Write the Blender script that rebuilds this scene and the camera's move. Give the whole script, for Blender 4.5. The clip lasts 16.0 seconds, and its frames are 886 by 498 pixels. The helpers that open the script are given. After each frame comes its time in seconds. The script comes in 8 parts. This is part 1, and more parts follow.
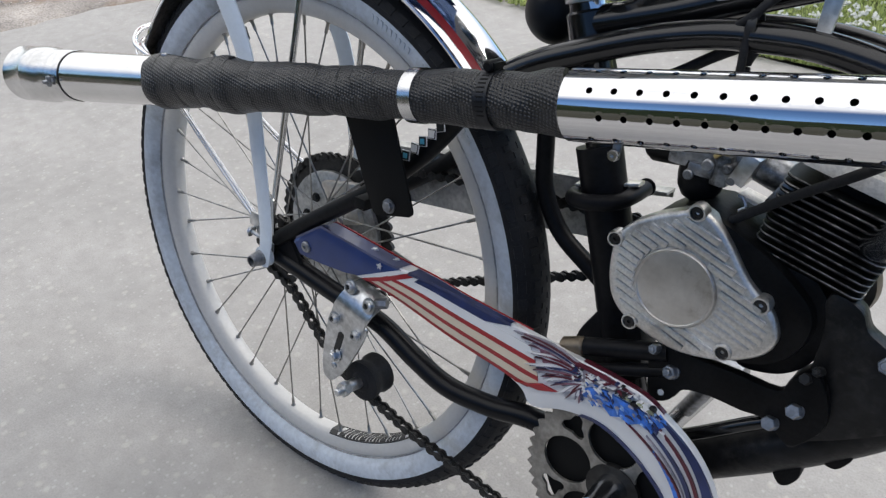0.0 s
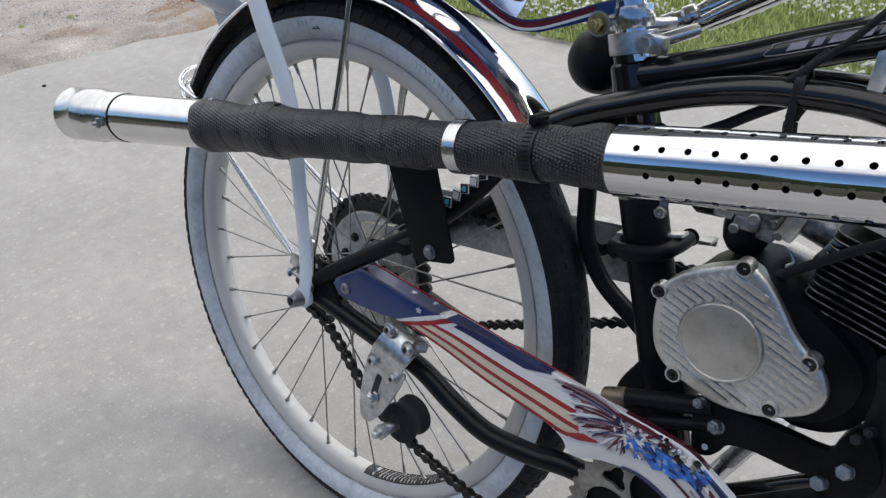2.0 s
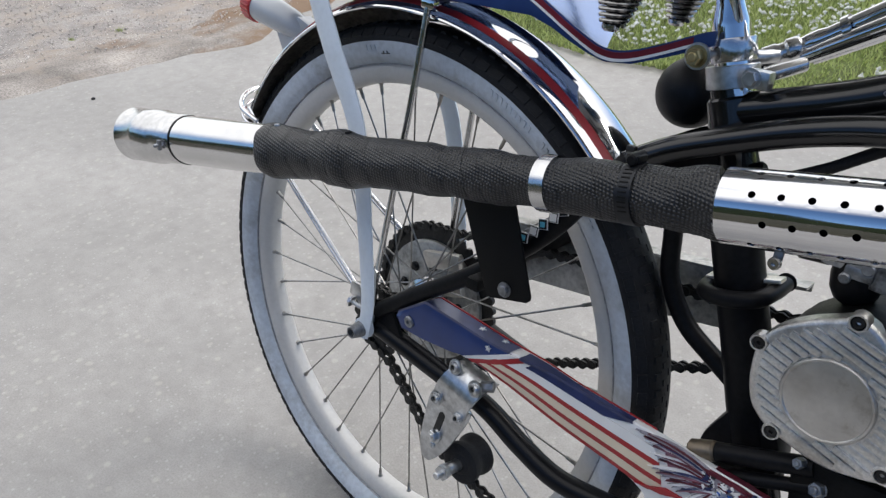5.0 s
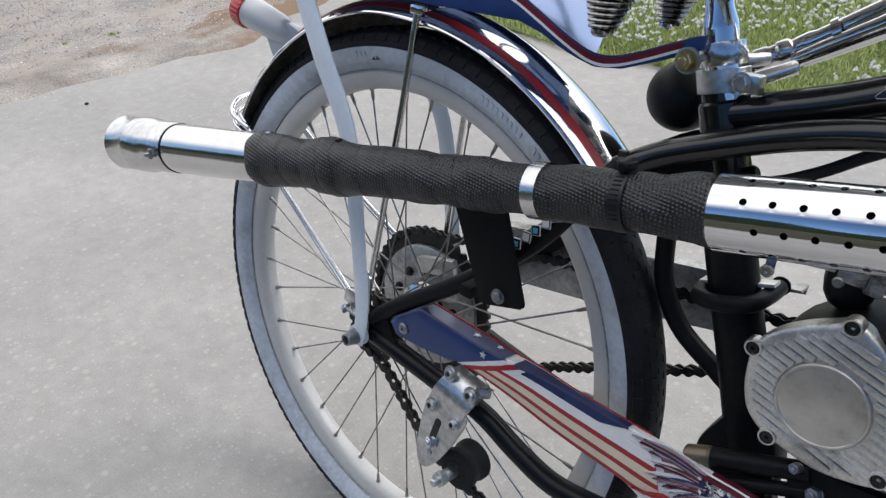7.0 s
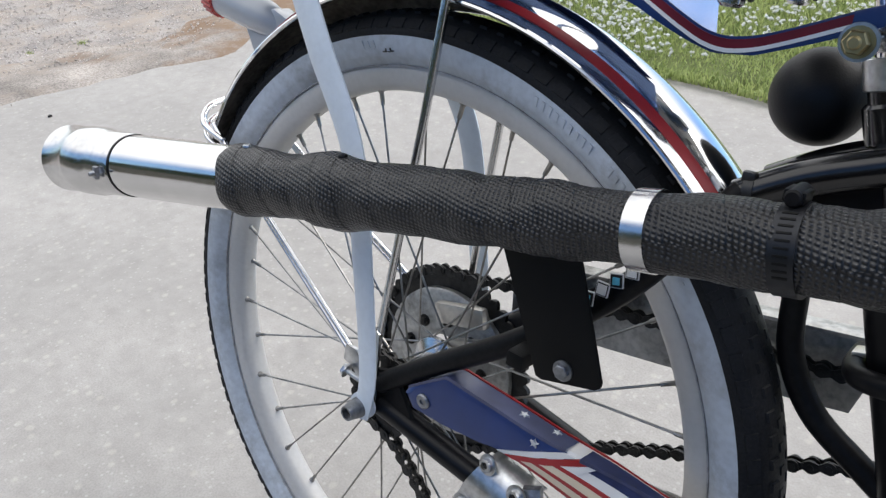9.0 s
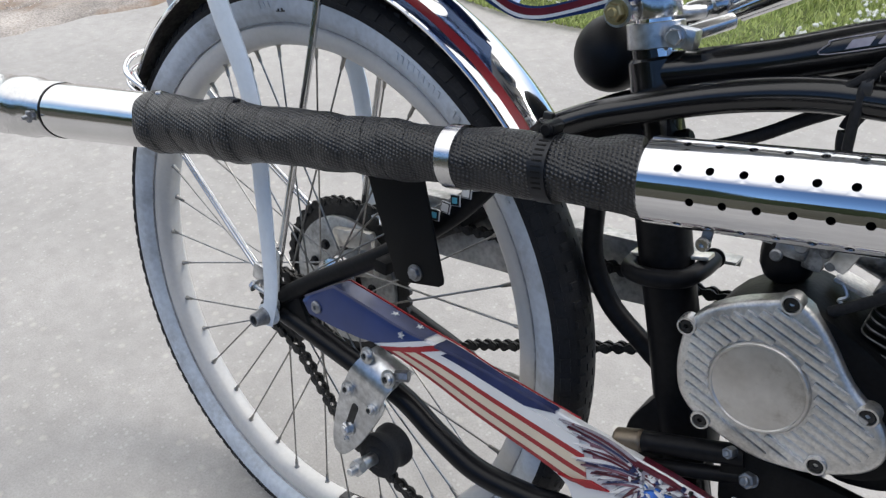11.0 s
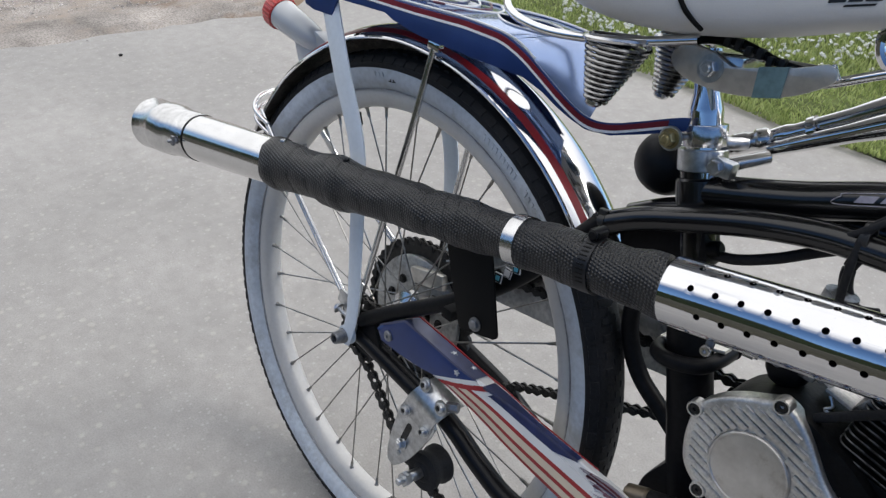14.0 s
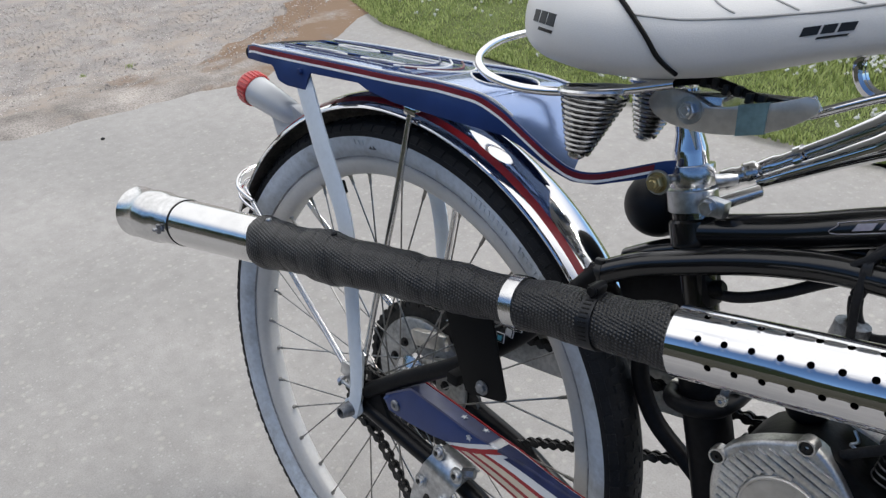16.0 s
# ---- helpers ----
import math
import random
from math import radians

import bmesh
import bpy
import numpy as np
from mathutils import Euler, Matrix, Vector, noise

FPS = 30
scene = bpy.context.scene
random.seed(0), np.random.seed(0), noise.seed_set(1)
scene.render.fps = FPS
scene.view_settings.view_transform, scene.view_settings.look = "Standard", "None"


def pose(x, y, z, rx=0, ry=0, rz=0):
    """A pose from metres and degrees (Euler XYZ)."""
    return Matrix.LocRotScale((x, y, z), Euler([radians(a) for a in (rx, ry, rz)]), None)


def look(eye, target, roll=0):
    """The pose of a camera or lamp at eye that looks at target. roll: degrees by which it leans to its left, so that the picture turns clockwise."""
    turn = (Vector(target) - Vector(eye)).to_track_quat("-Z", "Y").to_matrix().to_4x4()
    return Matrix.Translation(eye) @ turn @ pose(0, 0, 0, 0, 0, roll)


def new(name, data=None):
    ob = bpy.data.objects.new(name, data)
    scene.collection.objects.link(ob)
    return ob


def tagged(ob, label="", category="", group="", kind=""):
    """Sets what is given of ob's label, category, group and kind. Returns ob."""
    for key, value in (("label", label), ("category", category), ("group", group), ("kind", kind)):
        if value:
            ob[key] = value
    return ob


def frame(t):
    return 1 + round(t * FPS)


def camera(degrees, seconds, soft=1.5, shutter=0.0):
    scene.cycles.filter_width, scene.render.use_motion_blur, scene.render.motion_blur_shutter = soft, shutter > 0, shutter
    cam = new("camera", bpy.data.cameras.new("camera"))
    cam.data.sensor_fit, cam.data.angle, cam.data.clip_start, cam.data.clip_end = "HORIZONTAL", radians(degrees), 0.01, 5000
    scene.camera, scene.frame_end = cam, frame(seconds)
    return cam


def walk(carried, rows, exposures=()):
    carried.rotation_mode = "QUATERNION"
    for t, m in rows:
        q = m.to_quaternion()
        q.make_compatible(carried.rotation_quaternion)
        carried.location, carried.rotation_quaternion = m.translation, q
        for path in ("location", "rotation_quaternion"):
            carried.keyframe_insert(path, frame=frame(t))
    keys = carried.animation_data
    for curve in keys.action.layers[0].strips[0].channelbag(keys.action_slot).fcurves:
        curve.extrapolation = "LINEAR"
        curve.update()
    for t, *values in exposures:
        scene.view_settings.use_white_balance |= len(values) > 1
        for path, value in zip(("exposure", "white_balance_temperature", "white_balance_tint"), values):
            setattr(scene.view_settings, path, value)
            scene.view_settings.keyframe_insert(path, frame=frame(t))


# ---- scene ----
# The camera stays beside the bicycle at chest height and looks down at its rear half.
cam = camera(59.47, 16.0, soft=1.35)
walk(cam, [
    (0, pose(0.6280, -0.4203, 0.8663, 53.84, 2.26, 38.64)),
    (0.5, pose(0.6318, -0.4161, 0.8659, 53.60, 2.59, 38.33)),
    (1, pose(0.6334, -0.4145, 0.8656, 53.44, 2.79, 38.27)),
    (1.5, pose(0.6315, -0.4119, 0.8758, 54.95, 3.07, 38.31)),
    (2, pose(0.6134, -0.4193, 0.8844, 55.77, 2.96, 40.72)),
    (2.5, pose(0.6002, -0.4210, 0.8870, 56.53, 3.20, 41.51)),
    (3, pose(0.5920, -0.4206, 0.8864, 56.84, 3.70, 42.45)),
    (3.5, pose(0.5781, -0.4258, 0.8861, 56.79, 3.17, 44.02)),
    (4, pose(0.5688, -0.4216, 0.8845, 56.26, 3.44, 43.51)),
    (4.5, pose(0.5605, -0.4161, 0.8897, 56.35, 3.42, 43.26)),
    (4.7, pose(0.5586, -0.4182, 0.8866, 56.85, 3.09, 43.23)),
    (6.8, pose(0.5552, -0.4105, 0.8886, 56.82, 3.82, 42.99)),
    (7, pose(0.5559, -0.4083, 0.8920, 56.61, 3.79, 42.66)),
    (7.5, pose(0.5250, -0.3968, 0.8663, 58.20, 3.75, 41.01)),
    (8, pose(0.4692, -0.3366, 0.8410, 56.26, 4.36, 41.87)),
    (8.5, pose(0.4440, -0.3228, 0.8282, 57.27, 4.06, 42.13)),
    (9, pose(0.4053, -0.3130, 0.8119, 57.83, 3.01, 41.56)),
    (9.5, pose(0.3835, -0.2888, 0.7755, 51.84, 2.12, 39.37)),
    (10, pose(0.4234, -0.2672, 0.7873, 53.48, 1.20, 37.62)),
    (10.2, pose(0.4449, -0.2769, 0.7976, 52.79, 0.27, 35.93)),
    (12.3, pose(0.6172, -0.4544, 0.9387, 56.95, 4.05, 43.63)),
    (12.5, pose(0.6171, -0.4539, 0.9390, 56.71, 3.44, 43.09)),
    (13, pose(0.6054, -0.4422, 0.9488, 58.36, 3.70, 44.95)),
    (13.5, pose(0.5936, -0.4197, 0.9494, 55.85, 2.23, 46.47)),
    (14, pose(0.5850, -0.4018, 0.9631, 54.74, -1.42, 47.40)),
    (14.5, pose(0.5744, -0.3826, 0.9632, 56.77, 3.38, 46.07)),
    (15, pose(0.5739, -0.3764, 0.9648, 57.52, 4.49, 44.10)),
    (15.5, pose(0.5739, -0.3765, 0.9699, 57.70, 3.86, 43.36)),
    (16, pose(0.5706, -0.3824, 0.9751, 57.64, 3.64, 43.87)),
], exposures=[(0, 0.25), (2, 0.15), (3.5, 0.12), (4.5, 0.18), (7, 0.2), (8, 0.26), (9.5, 0.48), (10.2, 0.56), (12.4, 0.07), (14.5, 0.08), (16, 0.1)])

# ---- light ----
SUN_UP, SUN_TURN = radians(50), radians(24)
world = bpy.data.worlds.new("sky")
scene.world = world
world.use_nodes = True
wn, wl = world.node_tree.nodes, world.node_tree.links
sky = wn.new("ShaderNodeTexSky")
sky.sky_type, sky.sun_disc = "NISHITA", False
sky.sun_elevation, sky.sun_rotation = SUN_UP, SUN_TURN
sky.air_density, sky.dust_density, sky.ozone_density = 1.0, 0.2, 3.0
cloud = wn.new("ShaderNodeTexNoise")
cloud.inputs["Scale"].default_value, cloud.inputs["Detail"].default_value = 2.2, 7.0
ramp = wn.new("ShaderNodeValToRGB")
ramp.color_ramp.elements[0].position, ramp.color_ramp.elements[1].position = 0.12, 0.42
mixw = wn.new("ShaderNodeMixRGB")
mixw.inputs["Color2"].default_value = (11.9, 11.95, 12.2, 1)
wtc = wn.new("ShaderNodeTexCoord")
wmap = wn.new("ShaderNodeMapping")
wmap.inputs["Scale"].default_value = (1, 1, 2.6)
wl.new(wtc.outputs["Generated"], wmap.inputs["Vector"])
wl.new(wmap.outputs["Vector"], cloud.inputs["Vector"])
wl.new(cloud.outputs["Fac"], ramp.inputs["Fac"])
wsep = wn.new("ShaderNodeSeparateXYZ")
wl.new(wtc.outputs["Generated"], wsep.inputs["Vector"])
high = wn.new("ShaderNodeMapRange")
high.interpolation_type = "SMOOTHSTEP"
high.inputs["From Min"].default_value, high.inputs["From Max"].default_value = 0.45, 0.72
bank = wn.new("ShaderNodeMath")
bank.operation = "MULTIPLY_ADD"
bank.inputs[1].default_value = -0.5
east = wn.new("ShaderNodeMath")
east.operation = "MINIMUM"
east.inputs[1].default_value = 0.12
wl.new(wsep.outputs["X"], east.inputs[0])
wl.new(east.outputs["Value"], bank.inputs[0])
wl.new(wsep.outputs["Z"], bank.inputs[2])
bank_far = wn.new("ShaderNodeMath")
bank_far.operation = "MULTIPLY_ADD"
bank_far.inputs[1].default_value = 0.3
wl.new(wsep.outputs["Y"], bank_far.inputs[0])
wl.new(bank.outputs["Value"], bank_far.inputs[2])
wl.new(bank_far.outputs["Value"], high.inputs["Value"])
veil = wn.new("ShaderNodeMath")
veil.operation = "MULTIPLY"
wl.new(ramp.outputs["Color"], veil.inputs[0])
wl.new(high.outputs["Result"], veil.inputs[1])
wl.new(veil.outputs["Value"], mixw.inputs["Fac"])
deep = wn.new("ShaderNodeMixRGB")
deep.blend_type = "MULTIPLY"
deep.inputs["Fac"].default_value = 1.0
deep.inputs["Color2"].default_value = (0.8, 0.93, 1.08, 1)
wl.new(sky.outputs["Color"], deep.inputs["Color1"])
wl.new(deep.outputs["Color"], mixw.inputs["Color1"])
wl.new(mixw.outputs["Color"], wn["Background"].inputs["Color"])
wn["Background"].inputs["Strength"].default_value = 0.115
sun_data = bpy.data.lights.new("sun", "SUN")
sun_data.energy, sun_data.angle, sun_data.color = 1.25, radians(25), (1.0, 0.955, 0.9)
sun = new("sun", sun_data)
to_sun = Vector((math.sin(SUN_TURN) * math.cos(SUN_UP), math.cos(SUN_TURN) * math.cos(SUN_UP), math.sin(SUN_UP)))
sun.matrix_world = look(to_sun * 10, (0, 0, 0))


# ---- materials ----
def mat(name, color, rough=0.5, metal=0.0, var=0.15, scale=30.0, fine=0.0, bump=0.0, bump_scale=200.0, coat=0.0,
        dirt=None, dirt_at=0.62, spec=0.5, rough_var=0.1):
    """A painted, metal or rubber surface: two scales of colour change, uneven gloss and a fine relief."""
    m = bpy.data.materials.new(name)
    m.use_nodes = True
    n, l = m.node_tree.nodes, m.node_tree.links
    b = n["Principled BSDF"]
    b.inputs["Roughness"].default_value, b.inputs["Metallic"].default_value = rough, metal
    b.inputs["Coat Weight"].default_value = coat
    b.inputs["Coat Roughness"].default_value = 0.08
    b.inputs["Specular IOR Level"].default_value = spec
    tc = n.new("ShaderNodeTexCoord")
    big = n.new("ShaderNodeTexNoise")
    big.inputs["Scale"].default_value, big.inputs["Detail"].default_value = scale, 6
    l.new(tc.outputs["Object"], big.inputs["Vector"])
    small = n.new("ShaderNodeTexNoise")
    small.inputs["Scale"].default_value, small.inputs["Detail"].default_value = bump_scale, 4
    l.new(tc.outputs["Object"], small.inputs["Vector"])
    cr = n.new("ShaderNodeValToRGB")
    lo = tuple(c * (1 - var) for c in color)
    hi = tuple(min(1.0, c * (1 + var)) for c in color)
    cr.color_ramp.elements[0].color, cr.color_ramp.elements[1].color = (*lo, 1), (*hi, 1)
    cr.color_ramp.elements[0].position, cr.color_ramp.elements[1].position = 0.3, 0.7
    l.new(big.outputs["Fac"], cr.inputs["Fac"])
    out = cr.outputs["Color"]
    if fine:
        fr = n.new("ShaderNodeValToRGB")
        fr.color_ramp.elements[0].color = (1 - fine, 1 - fine, 1 - fine, 1)
        fr.color_ramp.elements[0].position, fr.color_ramp.elements[1].position = 0.35, 0.6
        l.new(small.outputs["Fac"], fr.inputs["Fac"])
        mu = n.new("ShaderNodeMixRGB")
        mu.blend_type = "MULTIPLY"
        mu.inputs["Fac"].default_value = 1
        l.new(out, mu.inputs["Color1"])
        l.new(fr.outputs["Color"], mu.inputs["Color2"])
        out = mu.outputs["Color"]
    if dirt:
        dn = n.new("ShaderNodeTexNoise")
        dn.inputs["Scale"].default_value, dn.inputs["Detail"].default_value = scale * 0.7, 9
        dn.inputs["Roughness"].default_value = 0.7
        l.new(tc.outputs["Object"], dn.inputs["Vector"])
        dr = n.new("ShaderNodeValToRGB")
        dr.color_ramp.elements[0].position, dr.color_ramp.elements[1].position = dirt_at - 0.06, dirt_at + 0.1
        l.new(dn.outputs["Fac"], dr.inputs["Fac"])
        mx = n.new("ShaderNodeMixRGB")
        mx.inputs["Color2"].default_value = (*dirt, 1)
        l.new(dr.outputs["Color"], mx.inputs["Fac"])
        l.new(out, mx.inputs["Color1"])
        out = mx.outputs["Color"]
    l.new(out, b.inputs["Base Color"])
    if rough_var:
        rm = n.new("ShaderNodeMapRange")
        rm.inputs["To Min"].default_value = max(0.01, rough - rough_var)
        rm.inputs["To Max"].default_value = min(1.0, rough + rough_var)
        l.new(big.outputs["Fac"], rm.inputs["Value"])
        l.new(rm.outputs["Result"], b.inputs["Roughness"])
    if bump:
        bp = n.new("ShaderNodeBump")
        bp.inputs["Strength"].default_value, bp.inputs["Distance"].default_value = bump, 0.001
        l.new(small.outputs["Fac"], bp.inputs["Height"])
        l.new(bp.outputs["Normal"], b.inputs["Normal"])
    return m


CHROME = mat("chrome", (0.7, 0.7, 0.71), 0.07, 1.0, 0.03, 20, rough_var=0.04, bump=0.02, bump_scale=60)
DULL_CHROME = mat("dull_chrome", (0.6, 0.6, 0.6), 0.2, 1.0, 0.15, 40, rough_var=0.08, bump=0.05, dirt=(0.2, 0.18, 0.15), dirt_at=0.68)
ZINC = mat("zinc", (0.62, 0.63, 0.64), 0.33, 1.0, 0.2, 80, fine=0.2, bump=0.15, rough_var=0.1)
SPRING = mat("spring_steel", (0.28, 0.28, 0.28), 0.2, 1.0, 0.2, 50, rough_var=0.08, bump=0.05, dirt=(0.08, 0.07, 0.06), dirt_at=0.62)
SATIN_CHROME = mat("satin_chrome", (0.64, 0.64, 0.64), 0.14, 1.0, 0.06, 30, rough_var=0.06, bump=0.06, bump_scale=90)
CLAMP_STEEL = mat("dark_clamp_steel", (0.022, 0.023, 0.026), 0.4, 0.6, 0.25, 60, fine=0.2, bump=0.1)
BRUSHED = mat("brushed_chrome", (0.6, 0.6, 0.6), 0.17, 1.0, 0.1, 30, fine=0.08, rough_var=0.1, bump=0.12, bump_scale=120, dirt=(0.42, 0.41, 0.39), dirt_at=0.66)
STEEL = mat("spoke_steel", (0.34, 0.33, 0.31), 0.38, 1.0, 0.25, 60, fine=0.2, rough_var=0.1)
CAST = mat("cast_aluminium", (0.72, 0.705, 0.68), 0.44, 1.0, 0.16, 22, fine=0.18, bump=0.35, bump_scale=420, dirt=(0.34, 0.32, 0.3), dirt_at=0.62)
HEAD_ALU = mat("sandcast_aluminium", (0.76, 0.74, 0.71), 0.6, 0.1, 0.15, 30, fine=0.2, bump=0.3, bump_scale=420)
CAST_SMOOTH = mat("turned_aluminium", (0.62, 0.61, 0.595), 0.36, 1.0, 0.14, 34, fine=0.06, bump=0.1, dirt=(0.33, 0.305, 0.275), dirt_at=0.6)
ROUGH_ALU = mat("rough_aluminium", (0.5, 0.495, 0.475), 0.45, 0.6, 0.3, 26, fine=0.25, bump=0.25, dirt=(0.13, 0.125, 0.115), dirt_at=0.56)
RING_STEEL = mat("worn_ring_steel", (0.32, 0.305, 0.28), 0.42, 0.75, 0.35, 40, fine=0.25, bump=0.15, dirt=(0.08, 0.075, 0.07), dirt_at=0.62)
NUT = mat("dull_zinc", (0.3, 0.31, 0.33), 0.42, 0.9, 0.25, 70, fine=0.3, bump=0.2, dirt=(0.12, 0.11, 0.1), dirt_at=0.6)
PLATE_STEEL = mat("brushed_steel", (0.64, 0.61, 0.56), 0.34, 0.75, 0.12, 30, fine=0.12, bump=0.08)
FIN_EDGE = mat("worn_fin_edge", (0.3, 0.295, 0.285), 0.42, 0.6, 0.5, 90, fine=0.4, dirt=(0.01, 0.01, 0.01), dirt_at=0.5)
BRASS = mat("brass", (0.4, 0.33, 0.17), 0.42, 1.0, 0.2, 90, bump=0.1)
BRONZE = mat("bronze", (0.2, 0.165, 0.125), 0.5, 1.0, 0.3, 60, bump=0.1)
BLACK = mat("black_gloss_paint", (0.006, 0.006, 0.0065), 0.17, 0.0, 0.3, 15, coat=0.0, spec=0.55, bump=0.03, rough_var=0.06, dirt=(0.02, 0.019, 0.018), dirt_at=0.74)
BLACK_SATIN = mat("black_satin_paint", (0.009, 0.009, 0.01), 0.42, 0.0, 0.3, 25, fine=0.3, bump=0.15, spec=0.12, dirt=(0.012, 0.011, 0.01), dirt_at=0.72)
SCUFFED_BLACK = mat("scuffed_black_paint", (0.011, 0.011, 0.0115), 0.4, 0.0, 0.5, 22, fine=0.45, bump=0.7, bump_scale=110, spec=0.24, dirt=(0.04, 0.038, 0.035), dirt_at=0.6)
BLACK_MATT = mat("black_matt_paint", (0.006, 0.006, 0.006), 0.6, 0.0, 0.2, 30, bump=0.1, bump_scale=600, spec=0.14)
FIN_BLACK = mat("worn_black_fins", (0.006, 0.006, 0.006), 0.5, 0.0, 0.5, 60, fine=0.3, bump=0.2, spec=0.2, dirt=(0.05, 0.05, 0.05), dirt_at=0.64)
GREASE = mat("greasy_steel", (0.028, 0.027, 0.026), 0.48, 0.4, 0.4, 90, fine=0.4, bump=0.25, dirt=(0.06, 0.055, 0.05), dirt_at=0.66)
ENGINE_BLACK = mat("worn_engine_black", (0.006, 0.006, 0.0063), 0.48, 0.0, 0.4, 28, fine=0.35, bump=0.3, bump_scale=260, spec=0.11, dirt=(0.01, 0.0095, 0.009), dirt_at=0.6)
BLACK_SEMI = mat("semi_gloss_black", (0.0045, 0.0047, 0.006), 0.3, 0.0, 0.3, 20, bump=0.06, spec=0.22, rough_var=0.08, dirt=(0.02, 0.019, 0.018), dirt_at=0.7)
CARB_METAL = mat("dirty_carburettor_metal", (0.36, 0.37, 0.39), 0.42, 0.85, 0.35, 60, fine=0.3, bump=0.25, dirt=(0.06, 0.06, 0.06), dirt_at=0.52)
RUBBER = mat("tyre_rubber", (0.016, 0.0165, 0.0185), 0.62, 0.0, 0.3, 30, fine=0.35, bump=0.3, bump_scale=500, dirt=(0.028, 0.027, 0.025), dirt_at=0.68, spec=0.22)
BULB_RUBBER = mat("bulb_rubber", (0.007, 0.007, 0.008), 0.5, 0.0, 0.2, 30, bump=0.15, bump_scale=700, spec=0.3)
GRIME = mat("grimy_inside", (0.13, 0.115, 0.1), 0.8, 0.0, 0.4, 40, fine=0.4, bump=0.3, spec=0.15)
BEAD_GREY = mat("bead_groove_grey", (0.42, 0.42, 0.43), 0.7, 0.0, 0.3, 40, fine=0.3, bump=0.2)
WHITEWALL = mat("whitewall_rubber", (0.54, 0.585, 0.64), 0.6, 0.0, 0.08, 30, fine=0.12, bump=0.25, bump_scale=160, dirt=(0.36, 0.38, 0.4), dirt_at=0.57)
RIM_WHITE = mat("white_rim_paint", (0.53, 0.52, 0.5), 0.38, 0.0, 0.05, 18, fine=0.05, bump=0.08, dirt=(0.45, 0.42, 0.38), dirt_at=0.7)
WHITE = mat("white_paint", (0.7, 0.76, 0.82), 0.35, 0.0, 0.04, 20, fine=0.04, bump=0.06, dirt=(0.5, 0.5, 0.5), dirt_at=0.72)
STITCH = mat("pale_stitching", (0.42, 0.415, 0.4), 0.6, 0.0, 0.1, 60)
VINYL = mat("white_vinyl", (0.66, 0.655, 0.64), 0.42, 0.0, 0.03, 12, fine=0.03, bump=0.2, bump_scale=900, rough_var=0.06)
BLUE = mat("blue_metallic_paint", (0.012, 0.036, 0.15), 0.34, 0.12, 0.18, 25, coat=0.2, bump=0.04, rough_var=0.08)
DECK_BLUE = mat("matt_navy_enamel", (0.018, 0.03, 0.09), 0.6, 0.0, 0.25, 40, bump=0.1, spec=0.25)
# rack top: paler than BLUE, the sky's reflection is put into the colour
SHEEN_BLUE = mat("blue_enamel_sky_sheen", (0.19, 0.29, 0.54), 0.15, 0.8, 0.12, 20, coat=0.4, bump=0.03, rough_var=0.06)
BLUE_GREY = mat("grey_blue_enamel", (0.05, 0.06, 0.13), 0.36, 0.0, 0.25, 40, coat=0.3)
NAVY = mat("navy_print", (0.02, 0.03, 0.1), 0.35, 0.0, 0.3, 60, coat=0.2)
RED = mat("red_stripe_paint", (0.33, 0.014, 0.02), 0.36, 0.0, 0.12, 40, coat=0.1)
MAROON = mat("maroon_enamel", (0.19, 0.014, 0.028), 0.34, 0.0, 0.15, 50, coat=0.2)
MAUVE = mat("mauve_print", (0.2, 0.09, 0.12), 0.38, 0.0, 0.5, 160, coat=0.2)
DARK_RED = mat("maroon_print", (0.1, 0.012, 0.024), 0.35, 0.0, 0.3, 60, coat=0.2)
CREAM = mat("cream_print", (0.68, 0.58, 0.44), 0.38, 0.0, 0.06, 40, coat=0.2)
PRINT_WHITE = mat("white_print", (0.72, 0.715, 0.71), 0.35, 0.0, 0.04, 40, coat=0.2)
STICKER_WHITE = mat("white_sticker", (0.9, 0.9, 0.89), 0.5, 0.0, 0.03, 40)
PRINT_GREY = mat("grey_feather_print", (0.3, 0.28, 0.32), 0.35, 0.0, 0.4, 90, coat=0.2)
PRINT_BLUE = mat("bright_blue_print", (0.04, 0.16, 0.55), 0.35, 0.0, 0.45, 160, coat=0.2)
PALE_BLUE = mat("pale_blue_print", (0.25, 0.4, 0.68), 0.35, 0.0, 0.3, 120, coat=0.2)
OLIVE = mat("olive_print", (0.25, 0.26, 0.17), 0.38, 0.0, 0.3, 90, coat=0.2)
RED_PLASTIC = mat("red_plastic", (0.5, 0.03, 0.03), 0.3, 0.0, 0.1, 40, coat=0.3)
GREY_PLASTIC = mat("grey_white_plastic", (0.5, 0.52, 0.54), 0.25, 0.0, 0.06, 25, coat=0.6, dirt=(0.35, 0.35, 0.35), dirt_at=0.7)
TEAL = mat("teal_reflective_tape", (0.14, 0.23, 0.245), 0.5, 0.0, 0.12, 120, fine=0.2)
CYAN = mat("cyan_foil", (0.1, 0.4, 0.55), 0.35, 0.0, 0.2, 120, coat=0.3)
STICKER_BLACK = mat("black_print", (0.012, 0.012, 0.012), 0.4, 0.0, 0.2, 60)


